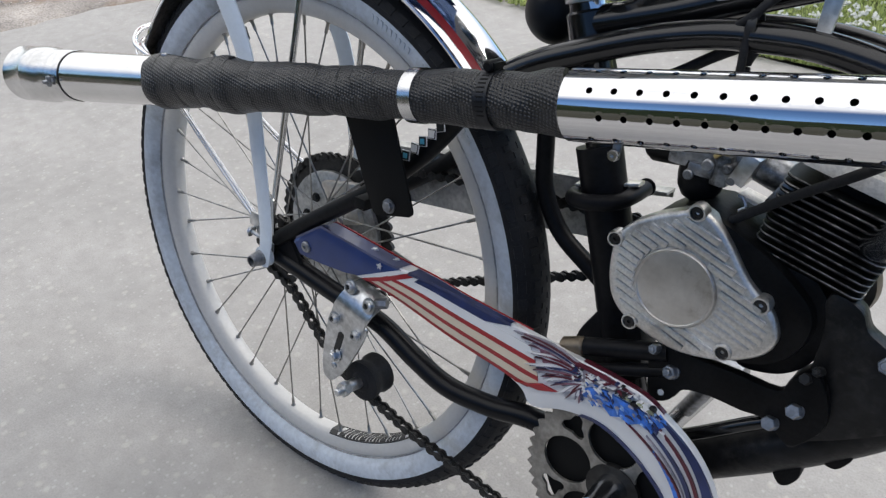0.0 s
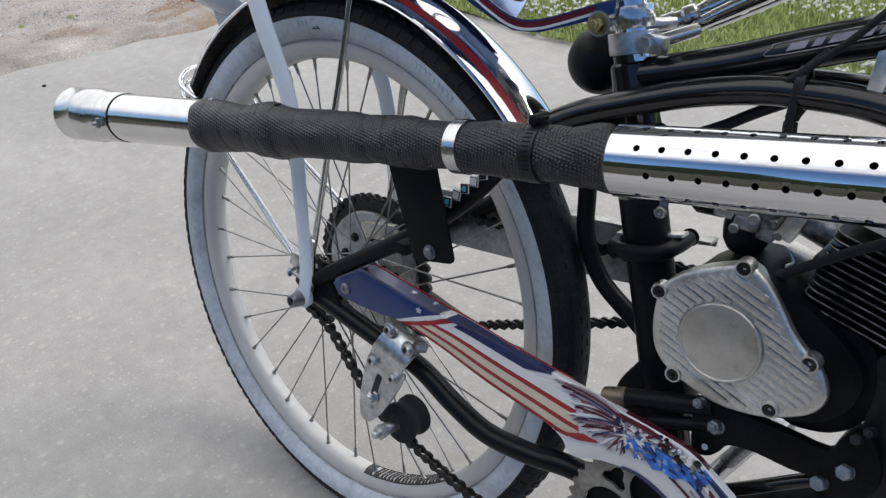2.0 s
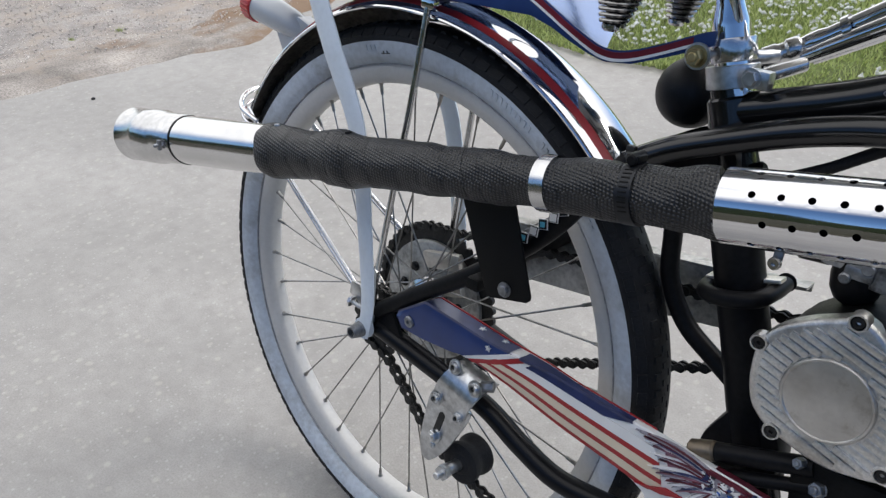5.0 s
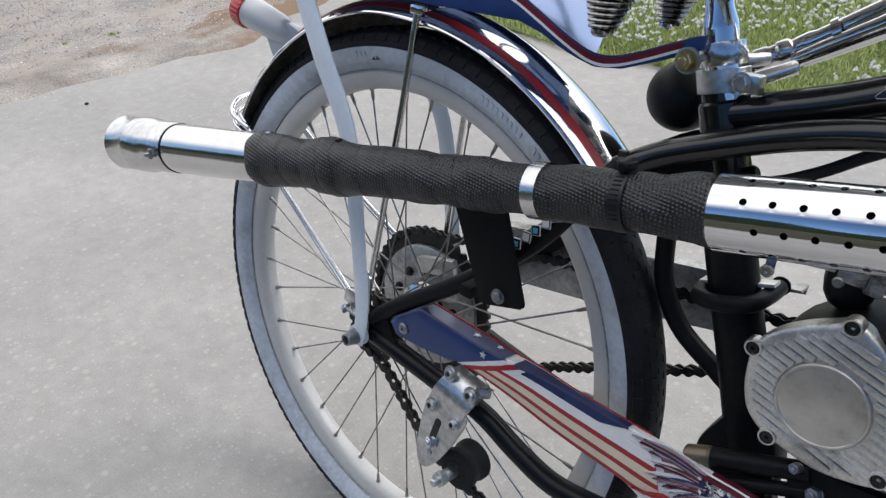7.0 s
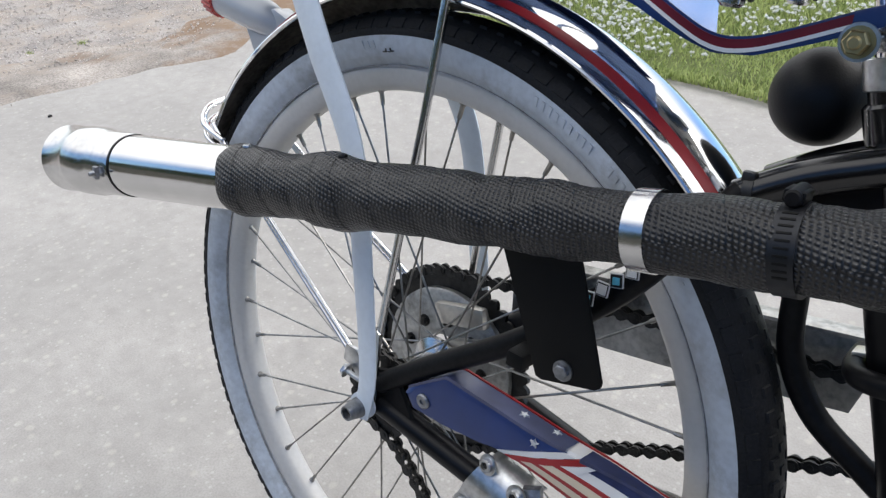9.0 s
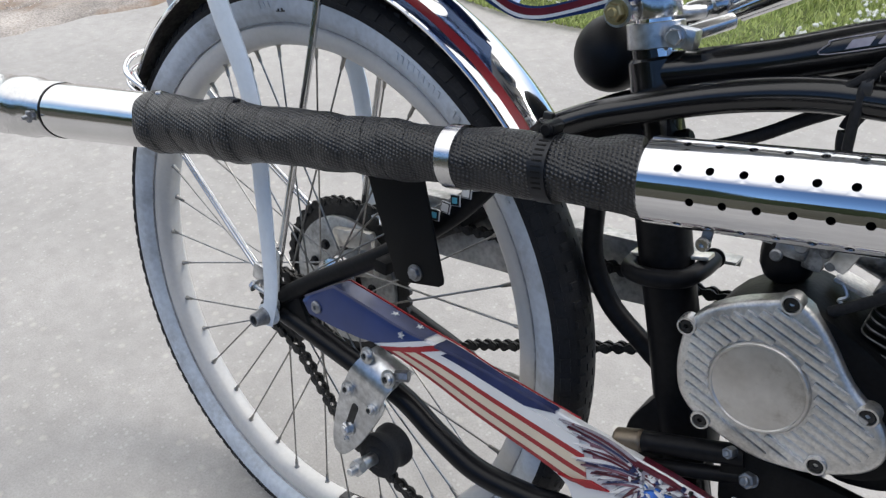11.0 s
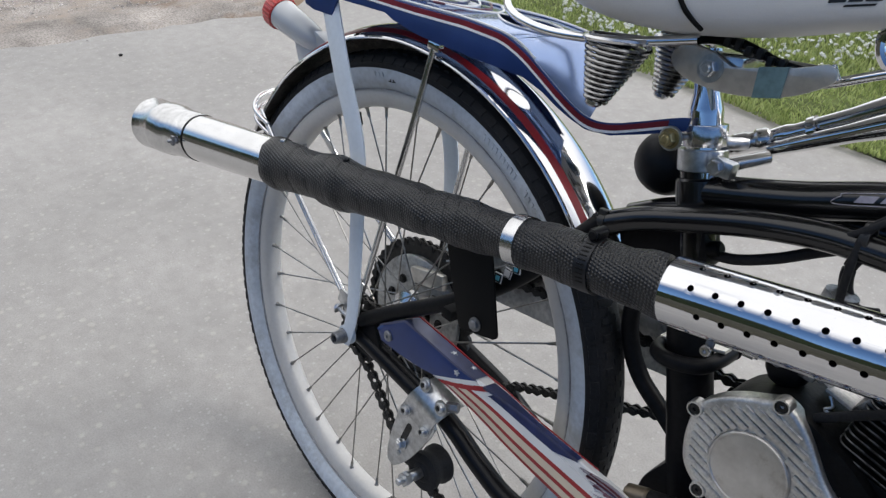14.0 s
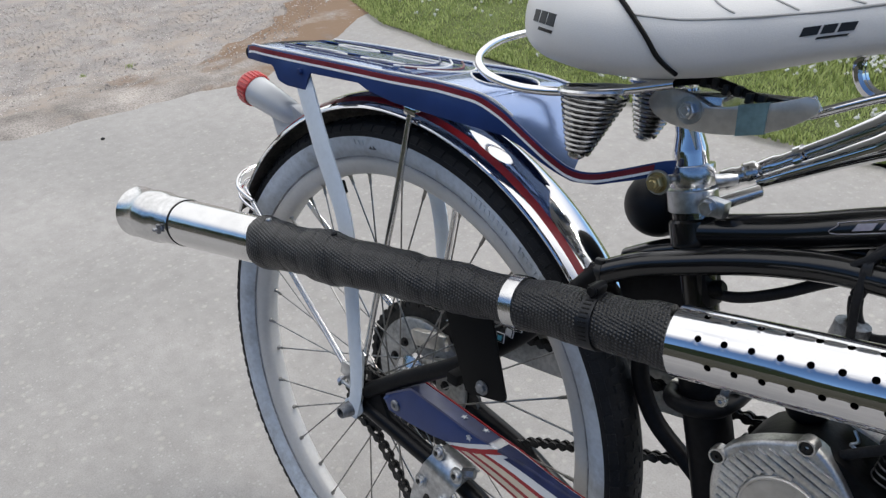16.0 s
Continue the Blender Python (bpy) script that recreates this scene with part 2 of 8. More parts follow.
def wrap_material():
    """Woven heat-wrap: a fine diagonal weave running round the pipe, from the mesh's own UVs."""
    m = mat("woven_exhaust_wrap", (0.02, 0.02, 0.022), 0.38, 0.0, 0.3, 24, spec=0.5)
    n, l = m.node_tree.nodes, m.node_tree.links
    b = n["Principled BSDF"]
    uv = n.new("ShaderNodeUVMap")
    uv.uv_map = "UVMap"
    hs = []
    for turn in (14, -72):
        mp = n.new("ShaderNodeMapping")
        mp.inputs["Rotation"].default_value = (0, 0, radians(turn))
        l.new(uv.outputs["UV"], mp.inputs["Vector"])
        w = n.new("ShaderNodeTexWave")
        w.inputs["Scale"].default_value, w.inputs["Distortion"].default_value = 104.0, 0.9
        w.inputs["Detail Scale"].default_value = 0.6
        l.new(mp.outputs["Vector"], w.inputs["Vector"])
        hs.append(w.outputs["Fac"])
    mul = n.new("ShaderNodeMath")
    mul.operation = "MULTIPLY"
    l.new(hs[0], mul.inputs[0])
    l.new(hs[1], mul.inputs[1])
    bp = n.new("ShaderNodeBump")
    bp.inputs["Strength"].default_value, bp.inputs["Distance"].default_value = 0.7, 0.0012
    l.new(mul.outputs["Value"], bp.inputs["Height"])
    l.new(bp.outputs["Normal"], b.inputs["Normal"])
    # colour follows the relief: gaps painted as shaded, thread tops paled as glints
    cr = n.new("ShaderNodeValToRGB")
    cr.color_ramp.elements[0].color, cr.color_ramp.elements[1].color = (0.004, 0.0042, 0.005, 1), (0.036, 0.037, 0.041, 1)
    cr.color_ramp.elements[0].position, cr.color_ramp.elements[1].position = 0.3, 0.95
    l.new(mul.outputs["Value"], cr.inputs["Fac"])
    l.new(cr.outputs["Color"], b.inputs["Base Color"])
    return m


WRAP = wrap_material()


def concrete_material():
    """Broomed concrete: broad grey mottling, sandy grain and scattered pale and dark aggregate."""
    m = mat("concrete", (0.326, 0.3135, 0.298), 0.6, 0.0, 0.14, 1.6, fine=0.14, bump=0.3, bump_scale=330, dirt=(0.272, 0.262, 0.249), dirt_at=0.54, spec=0.7)
    n, l = m.node_tree.nodes, m.node_tree.links
    b = n["Principled BSDF"]
    src = b.inputs["Base Color"].links[0].from_socket
    tc = n.new("ShaderNodeTexCoord")
    for scale, tone in ((110.0, (0.52, 0.51, 0.49)), (170.0, (0.22, 0.205, 0.185)), (48.0, (0.5, 0.47, 0.42))):
        v = n.new("ShaderNodeTexVoronoi")
        v.inputs["Scale"].default_value = scale
        l.new(tc.outputs["Object"], v.inputs["Vector"])
        pick = n.new("ShaderNodeValToRGB")
        pick.color_ramp.elements[0].position, pick.color_ramp.elements[1].position = 0.18, 0.34
        pick.color_ramp.elements[0].color, pick.color_ramp.elements[1].color = (1, 1, 1, 1), (0, 0, 0, 1)
        l.new(v.outputs["Distance"], pick.inputs["Fac"])
        rnd = n.new("ShaderNodeSeparateColor")
        l.new(v.outputs["Color"], rnd.inputs["Color"])
        some = n.new("ShaderNodeMath")
        some.operation = "GREATER_THAN"
        some.inputs[1].default_value = 0.72
        l.new(rnd.outputs["Red"], some.inputs[0])
        mul = n.new("ShaderNodeMath")
        mul.operation = "MULTIPLY"
        l.new(pick.outputs["Color"], mul.inputs[0])
        l.new(some.outputs["Value"], mul.inputs[1])
        half = n.new("ShaderNodeMath")
        half.operation = "MULTIPLY"
        half.inputs[1].default_value = 0.3
        l.new(mul.outputs["Value"], half.inputs[0])
        mx = n.new("ShaderNodeMixRGB")
        mx.inputs["Color2"].default_value = (*tone, 1)
        l.new(half.outputs["Value"], mx.inputs["Fac"])
        l.new(src, mx.inputs["Color1"])
        src = mx.outputs["Color"]
    patch = n.new("ShaderNodeTexNoise")
    patch.inputs["Scale"].default_value, patch.inputs["Detail"].default_value, patch.inputs["Roughness"].default_value = 26.0, 7.0, 0.68
    l.new(tc.outputs["Object"], patch.inputs["Vector"])
    tone = n.new("ShaderNodeValToRGB")
    tone.color_ramp.elements[0].color, tone.color_ramp.elements[1].color = (0.86, 0.855, 0.845, 1), (1.06, 1.06, 1.06, 1)
    tone.color_ramp.elements[0].position, tone.color_ramp.elements[1].position = 0.32, 0.66
    l.new(patch.outputs["Fac"], tone.inputs["Fac"])
    last = n.new("ShaderNodeMixRGB")
    last.blend_type = "MULTIPLY"
    last.inputs["Fac"].default_value = 1
    l.new(src, last.inputs["Color1"])
    l.new(tone.outputs["Color"], last.inputs["Color2"])
    l.new(last.outputs["Color"], b.inputs["Base Color"])
    return m


CONCRETE = concrete_material()
GRAVEL_BED = mat("gravel_bed", (0.35, 0.325, 0.305), 0.95, 0.0, 0.25, 9, fine=0.3, bump=1.0, bump_scale=130, dirt=(0.36, 0.31, 0.265), dirt_at=0.53, spec=0.2)


def dirt_material():
    """Pale washed soil that turns to damp brown blotches towards the slab's far corner."""
    m = mat("brown_dirt", (0.36, 0.328, 0.298), 0.95, 0.0, 0.4, 5, fine=0.4, bump=1.0, bump_scale=150, dirt=(0.33, 0.28, 0.235), dirt_at=0.56, spec=0.2)
    n, l = m.node_tree.nodes, m.node_tree.links
    b = n["Principled BSDF"]
    tc = n.new("ShaderNodeTexCoord")
    sep = n.new("ShaderNodeSeparateXYZ")
    l.new(tc.outputs["Object"], sep.inputs["Vector"])
    rise = n.new("ShaderNodeMapRange")
    rise.inputs["From Min"].default_value, rise.inputs["From Max"].default_value = 0.2, 1.5
    rise.inputs["To Min"].default_value, rise.inputs["To Max"].default_value = -0.3, 0.16
    l.new(sep.outputs["Y"], rise.inputs["Value"])
    blot = n.new("ShaderNodeTexNoise")
    blot.inputs["Scale"].default_value, blot.inputs["Detail"].default_value, blot.inputs["Roughness"].default_value = 4.5, 8.0, 0.65
    l.new(tc.outputs["Object"], blot.inputs["Vector"])
    add = n.new("ShaderNodeMath")
    l.new(blot.outputs["Fac"], add.inputs[0])
    l.new(rise.outputs["Result"], add.inputs[1])
    cut = n.new("ShaderNodeMapRange")
    cut.interpolation_type = "SMOOTHSTEP"
    cut.inputs["From Min"].default_value, cut.inputs["From Max"].default_value = 0.43, 0.66
    l.new(add.outputs["Value"], cut.inputs["Value"])
    mx = n.new("ShaderNodeMixRGB")
    mx.inputs["Color2"].default_value = (0.225, 0.155, 0.105, 1)
    l.new(cut.outputs["Result"], mx.inputs["Fac"])
    l.new(b.inputs["Base Color"].links[0].from_socket, mx.inputs["Color1"])
    l.new(mx.outputs["Color"], b.inputs["Base Color"])
    return m


def stone_material():
    """Gravel of many tones: each stone has its own, from dark grey to pale pinkish."""
    m = mat("gravel_stone", (0.52, 0.485, 0.46), 0.9, 0.0, 0.22, 7, fine=0.25, bump=0.5, bump_scale=300, spec=0.2)
    n, l = m.node_tree.nodes, m.node_tree.links
    b = n["Principled BSDF"]
    g = n.new("ShaderNodeNewGeometry")
    cr = n.new("ShaderNodeValToRGB")
    cr.color_ramp.elements[0].color, cr.color_ramp.elements[1].color = (0.26, 0.24, 0.225, 1), (0.66, 0.61, 0.58, 1)
    e = cr.color_ramp.elements.new(0.45)
    e.color = (0.46, 0.415, 0.385, 1)
    l.new(g.outputs["Random Per Island"], cr.inputs["Fac"])
    l.new(cr.outputs["Color"], b.inputs["Base Color"])
    return m


DIRT = dirt_material()
STONE = stone_material()
SOIL = mat("lawn_soil", (0.12, 0.15, 0.05), 0.95, 0.0, 0.4, 9, fine=0.4, bump=1.0, bump_scale=90, spec=0.2)
VERGE = mat("verge_grass", (0.055, 0.052, 0.037), 0.95, 0.0, 0.4, 2.0, fine=0.4, bump=1.0, bump_scale=60, spec=0.15)
FOLIAGE = mat("far_foliage", (0.02, 0.03, 0.012), 0.8, 0.0, 0.5, 1.5, fine=0.4, bump=0.6, bump_scale=12, spec=0.2)
PETAL = mat("clover_petal", (0.72, 0.72, 0.68), 0.7, 0.0, 0.15, 30)


def blade_material():
    m = mat("grass_blade", (0.1, 0.17, 0.03), 0.6, 0.0, 0.35, 3.0, spec=0.3)
    n, l = m.node_tree.nodes, m.node_tree.links
    b = n["Principled BSDF"]
    g = n.new("ShaderNodeNewGeometry")
    cr = n.new("ShaderNodeValToRGB")
    cr.color_ramp.elements[0].color, cr.color_ramp.elements[1].color = (0.2, 0.265, 0.08, 1), (0.57, 0.63, 0.27, 1)
    l.new(g.outputs["Random Per Island"], cr.inputs["Fac"])
    l.new(cr.outputs["Color"], b.inputs["Base Color"])
    glow = n.new("ShaderNodeBsdfTranslucent")
    l.new(cr.outputs["Color"], glow.inputs["Color"])
    both = n.new("ShaderNodeMixShader")
    both.inputs["Fac"].default_value = 0.45
    l.new(b.outputs["BSDF"], both.inputs[1])
    l.new(glow.outputs["BSDF"], both.inputs[2])
    l.new(both.outputs["Shader"], n["Material Output"].inputs["Surface"])
    return m


GRASS = blade_material()


# ---- mesh helpers ----
def owner(parent):
    """The part that a new piece belongs to, no deeper than a piece of a part."""
    while parent is not None and parent.parent is not None and parent.parent.parent is not None:
        parent = parent.parent
    return parent


def finish(name, bm, material, parent=None, label="", smooth=True):
    me = bpy.data.meshes.new(name)
    bm.to_mesh(me)
    bm.free()
    if smooth:
        me.set_sharp_from_angle(angle=radians(38))
    me.materials.append(material)
    ob = new(name, me)
    if smooth:
        for p in me.polygons:
            p.use_smooth = True
    ob.parent = owner(parent)
    if label:
        tagged(ob, label)
    return ob


def part(name, bm, material, parent, label="", smooth=True):
    return finish(name, bm, material, parent, label, smooth)


def raw(name, verts, faces, material, parent=None, label="", smooth=False):
    me = bpy.data.meshes.new(name)
    me.from_pydata([tuple(v) for v in verts], [], [tuple(f) for f in faces])
    me.materials.append(material)
    ob = new(name, me)
    if smooth:
        for p in me.polygons:
            p.use_smooth = True
    ob.parent = owner(parent)
    if label:
        tagged(ob, label)
    return ob


def V(*a):
    return Vector(a)


def spline(points, steps=8, closed=False):
    """A Catmull-Rom curve through the points."""
    p = [Vector(q) for q in points]
    n = len(p)
    out = []
    for i in range(n if closed else n - 1):
        if closed:
            a, b, c, d = p[(i - 1) % n], p[i], p[(i + 1) % n], p[(i + 2) % n]
        else:
            a, b, c, d = p[max(i - 1, 0)], p[i], p[i + 1], p[min(i + 2, n - 1)]
        for k in range(steps):
            t = k / steps
            out.append(0.5 * ((2 * b) + (c - a) * t + (2 * a - 5 * b + 4 * c - d) * t * t + (3 * b - a - 3 * c + d) * t ** 3))
    if not closed:
        out.append(p[-1])
    return out


def sweep(bm, path, radius, seg=12, closed=False, caps=True, flat=1.0, up=(0, 0, 1)):
    """A tube along the path; radius is a number or a function of 0..1; flat squeezes it across."""
    n = len(path)
    rings = []
    ref = Vector(up)
    for i, p in enumerate(path):
        a = path[(i - 1) % n] if closed or i else path[0]
        b = path[(i + 1) % n] if closed or i < n - 1 else path[-1]
        d = (b - a).normalized()
        s = d.cross(ref)
        if s.length < 1e-4:
            s = d.cross(Vector((0, 1, 0)))
        s.normalize()
        u = s.cross(d)
        r = radius(i / max(n - 1, 1)) if callable(radius) else radius
        rings.append([bm.verts.new(p + (s * math.cos(t) * flat + u * math.sin(t)) * r)
                      for t in (2 * math.pi * k / seg for k in range(seg))])
    for i in range(n if closed else n - 1):
        a, b = rings[i], rings[(i + 1) % n]
        for k in range(seg):
            bm.faces.new((a[k], a[(k + 1) % seg], b[(k + 1) % seg], b[k]))
    if caps and not closed:
        bm.faces.new(rings[0][::-1])
        bm.faces.new(rings[-1])
    bmesh.ops.recalc_face_normals(bm, faces=bm.faces)
    return bm


def tube(points, radius, seg=12, steps=8, closed=False, flat=1.0, up=(0, 0, 1)):
    path = spline(points, steps, closed) if len(points) > 2 else [Vector(points[0]), Vector(points[1])]
    return sweep(bmesh.new(), path, radius, seg, closed, True, flat, up)


def lathe(bm, profile, base, axis, seg=48, closed=False, uv=False, wobble=None, tilt=0.0):
    """Turns a profile of (along, radius) pairs round an axis. UVs: metres along, metres round."""
    axis = Vector(axis).normalized()
    base = Vector(base)
    s = axis.cross(Vector((0, 0, 1)))
    if s.length < 1e-3:
        s = axis.cross(Vector((0, 1, 0)))
    s.normalize()
    u = s.cross(axis)
    rings = []
    for a, r in profile:
        if r < 1e-6:
            rings.append([bm.verts.new(base + axis * a)])
            continue
        ring = []
        for k in range(seg):
            t = 2 * math.pi * k / seg
            rr = r + (wobble(a, t) if wobble else 0)
            ring.append(bm.verts.new(base + axis * (a + tilt * math.cos(t + 0.6)) + (s * math.cos(t) + u * math.sin(t)) * rr))
        rings.append(ring)
    lay = bm.loops.layers.uv.new("UVMap") if uv else None
    m = len(rings)
    for i in range(m if closed else m - 1):
        A, B = rings[i], rings[(i + 1) % m]
        a0, a1 = profile[i][0], profile[(i + 1) % m][0]
        r0 = profile[i][1]
        for k in range(seg):
            k2 = (k + 1) % seg
            if len(A) == 1 and len(B) == 1:
                continue
            if len(A) == 1:
                f = bm.faces.new((A[0], B[k2], B[k]))
            elif len(B) == 1:
                f = bm.faces.new((A[k], A[k2], B[0]))
            else:
                f = bm.faces.new((A[k], A[k2], B[k2], B[k]))
                if uv:
                    w = 2 * math.pi * 0.023 / seg
                    for lp, c in zip(f.loops, ((a0, k * w), (a0, (k + 1) * w), (a1, (k + 1) * w), (a1, k * w))):
                        lp[lay].uv = c
    bmesh.ops.recalc_face_normals(bm, faces=bm.faces)
    return bm


def rod(a, b, r, seg=12, bevel=0.0):
    a, b = Vector(a), Vector(b)
    h = (b - a).length
    e = min(bevel, r * 0.5, h * 0.3)
    prof = [(0, 0), (0, r - e), (e, r), (h - e, r), (h, r - e), (h, 0)] if e else [(0, 0), (0, r), (h, r), (h, 0)]
    return lathe(bmesh.new(), prof, a, b - a, seg)


def plate(outline, y0, y1, bevel=0.0012, segs=2):
    """A flat piece cut to an outline of (x, z) pairs, from y0 to y1, with rounded edges."""
    bm = bmesh.new()
    lo = [bm.verts.new((x, y0, z)) for x, z in outline]
    hi = [bm.verts.new((x, y1, z)) for x, z in outline]
    n = len(outline)
    f0, f1 = bm.faces.new(lo), bm.faces.new(hi[::-1])
    for i in range(n):
        bm.faces.new((lo[i], hi[i], hi[(i + 1) % n], lo[(i + 1) % n]))
    bmesh.ops.recalc_face_normals(bm, faces=bm.faces)
    if bevel:
        rim = list({e for f in (f0, f1) for e in f.edges})
        bmesh.ops.bevel(bm, geom=rim, offset=bevel, segments=segs, affect="EDGES", profile=0.6)
    return bm


def interp(tab, x):
    if x <= tab[0][0]:
        return tab[0][1]
    for (a, b), (c, d) in zip(tab, tab[1:]):
        if x <= c:
            t = (x - a) / max(1e-9, c - a)
            return b + (d - b) * t
    return tab[-1][1]


def rounded(outline, steps=4):
    return [(p.x, p.z) for p in spline([(x, 0, z) for x, z in outline], steps, True)]


def block(cx, cy, cz, sx, sy, sz, bevel=0.002, turn=None):
    bm = bmesh.new()
    bmesh.ops.create_cube(bm, size=1.0)
    for v in bm.verts:
        v.co = Vector((v.co.x * sx, v.co.y * sy, v.co.z * sz))
    if bevel:
        bmesh.ops.bevel(bm, geom=bm.edges[:], offset=bevel, segments=2, affect="EDGES", profile=0.6)
    m = Matrix.Translation((cx, cy, cz))
    if turn is not None:
        m = m @ turn
    bmesh.ops.transform(bm, matrix=m, verts=bm.verts)
    return bm


def merge(*bms):
    out = bms[0]
    for b in bms[1:]:
        me = bpy.data.meshes.new("tmp")
        b.to_mesh(me)
        b.free()
        out.from_mesh(me)
        bpy.data.meshes.remove(me)
    return out


def hex_bolt(p, axis, r=0.006, h=0.005, washer=1.35, stud=0.0):
    """A hexagon head on a washer, its foot at p and pointing along axis."""
    p, axis = Vector(p), Vector(axis).normalized()
    bm = lathe(bmesh.new(), [(0, 0), (0, r * washer), (0.0012, r * washer), (0.0014, 0)], p, axis, 20)
    hx = lathe(bmesh.new(), [(0.001, 0), (0.001, r), (0.001 + h * 0.85, r), (0.001 + h, r * 0.86), (0.001 + h, 0)], p, axis, 6)
    bm = merge(bm, hx)
    if stud:
        bm = merge(bm, lathe(bmesh.new(), [(h, 0), (h, r * 0.55), (h + stud, r * 0.55), (h + stud + 0.001, r * 0.4), (h + stud + 0.001, 0)], p, axis, 12))
    return bm


def screw_head(p, axis, r=0.005, h=0.003):
    """A round screw head with a cross recess."""
    p, axis = Vector(p), Vector(axis).normalized()
    return lathe(bmesh.new(), [(0, 0), (0, r), (h * 0.6, r), (h, r * 0.8), (h, r * 0.35), (h * 0.4, r * 0.3), (h * 0.4, 0)], p, axis, 16)


# ---- ground ----
def ground_sheet():
    """Gravel and dirt ground to the horizon, a few centimetres below the slab."""
    nx = [-600, -60, -12, -6, -4.6] + [(-4.2 + 0.12 * i) for i in range(20)] + [-1.6, -1, 0, 2, 6, 12, 60, 600]
    ny = [-600, -60, -12, -5, -2] + [(-1.4 + 0.14 * i) for i in range(32)] + [4, 6, 12, 60, 600]
    verts = []
    for y in ny:
        for x in nx:
            near = abs(x) < 5 and abs(y) < 5
            z = -0.035 + (0.018 * noise.noise((x * 1.3, y * 1.3, 0)) + 0.006 * noise.noise((x * 6, y * 6, 3)) if near else 0)
            edge = -2.2 - 0.32 * (0.9 - y) * 0.2
            z += 0.03 * math.exp(-((x - edge) / 0.28) ** 2) if near else 0
            verts.append((x, y, z))
    w = len(nx)
    faces = [(j * w + i, j * w + i + 1, (j + 1) * w + i + 1, (j + 1) * w + i) for j in range(len(ny) - 1) for i in range(w - 1)]
    ob = raw("ground", verts, faces, GRAVEL_BED, smooth=True)
    return tagged(ob, "grey gravel and packed dirt ground beside the driveway", "ground", kind="structure")


def slab_edge(y):
    """The worn west edge of the slab."""
    return -2.36 + 0.19 * max(0.0, min(1.0, (y + 0.1) / 1.2)) * 1.75 + 0.035 * noise.noise((0.3, y * 4, 0)) + 0.022 * noise.noise((4, y * 13, 0))


def concrete_slab():
    bm = bmesh.new()
    west = [(slab_edge(y), y) for y in [(-1.5 + 0.05 * i) for i in range(54)]]
    ring = [(9.0, -1.62), (9.0, 1.69), (0.2, 1.68), (-0.8, 1.74), (-1.6, 1.8), (-2.0, 1.86), (-2.34, 2.03), (-2.62, 2.16), (-2.95, 2.22),
            (-2.98, 2.12), (-2.62, 2.0), (-2.44, 1.86), (-2.36, 1.7), (-2.2, 1.5), (-2.0, 1.3)] + west[::-1][2:] + [(-2.4, -1.62)]
    top = [bm.verts.new((x, y, 0)) for x, y in ring]
    low = [bm.verts.new((x - 0.004, y, -0.1)) for x, y in ring]
    bm.faces.new(top)
    for i in range(len(ring)):
        k = (i + 1) % len(ring)
        bm.faces.new((top[i], low[i], low[k], top[k]))
    bmesh.ops.recalc_face_normals(bm, faces=bm.faces)
    return tagged(finish("pavement", bm, CONCRETE, smooth=False), "pale grey broom-finished concrete driveway slab", "driveway", kind="structure")


def dirt_strip():
    """Brown washed-out soil lying along the slab's edge."""
    nu, nv = 60, 10
    verts = []
    for i in range(nu):
        y = -1.4 + 3.5 * i / (nu - 1)
        e = slab_edge(min(y, 1.2)) - max(0, y - 1.1) * 0.32
        wide = 0.34 + 0.14 * math.sin(y * 2.3 + 1) + 0.12 * noise.noise((y * 3, 1, 0)) + 0.09 * noise.noise((y * 11, 1, 0)) + 0.25 * max(0, y - 0.9)
        for j in range(nv):
            v = j / (nv - 1)
            x = e + (0.12 + 0.07 * noise.noise((y * 4, 7, 0))) - (wide + 0.1) * v
            z = 0.004 * math.sin(min(1, v * 1.3) * math.pi) + 0.008 * noise.noise((x * 7, y * 7, 2)) + (0.006 if v < 0.35 else 0.006 - 0.03 * (v - 0.35))
            if v == 0:
                z = -0.004
            verts.append((x, y, z))
    faces = [(i * nv + j, i * nv + j + 1, (i + 1) * nv + j + 1, (i + 1) * nv + j) for i in range(nu - 1) for j in range(nv - 1)]
    return tagged(raw("dirt_strip", verts, faces, DIRT, smooth=True), "brown washed soil spilling over the edge of the slab", "dirt", kind="stuff")


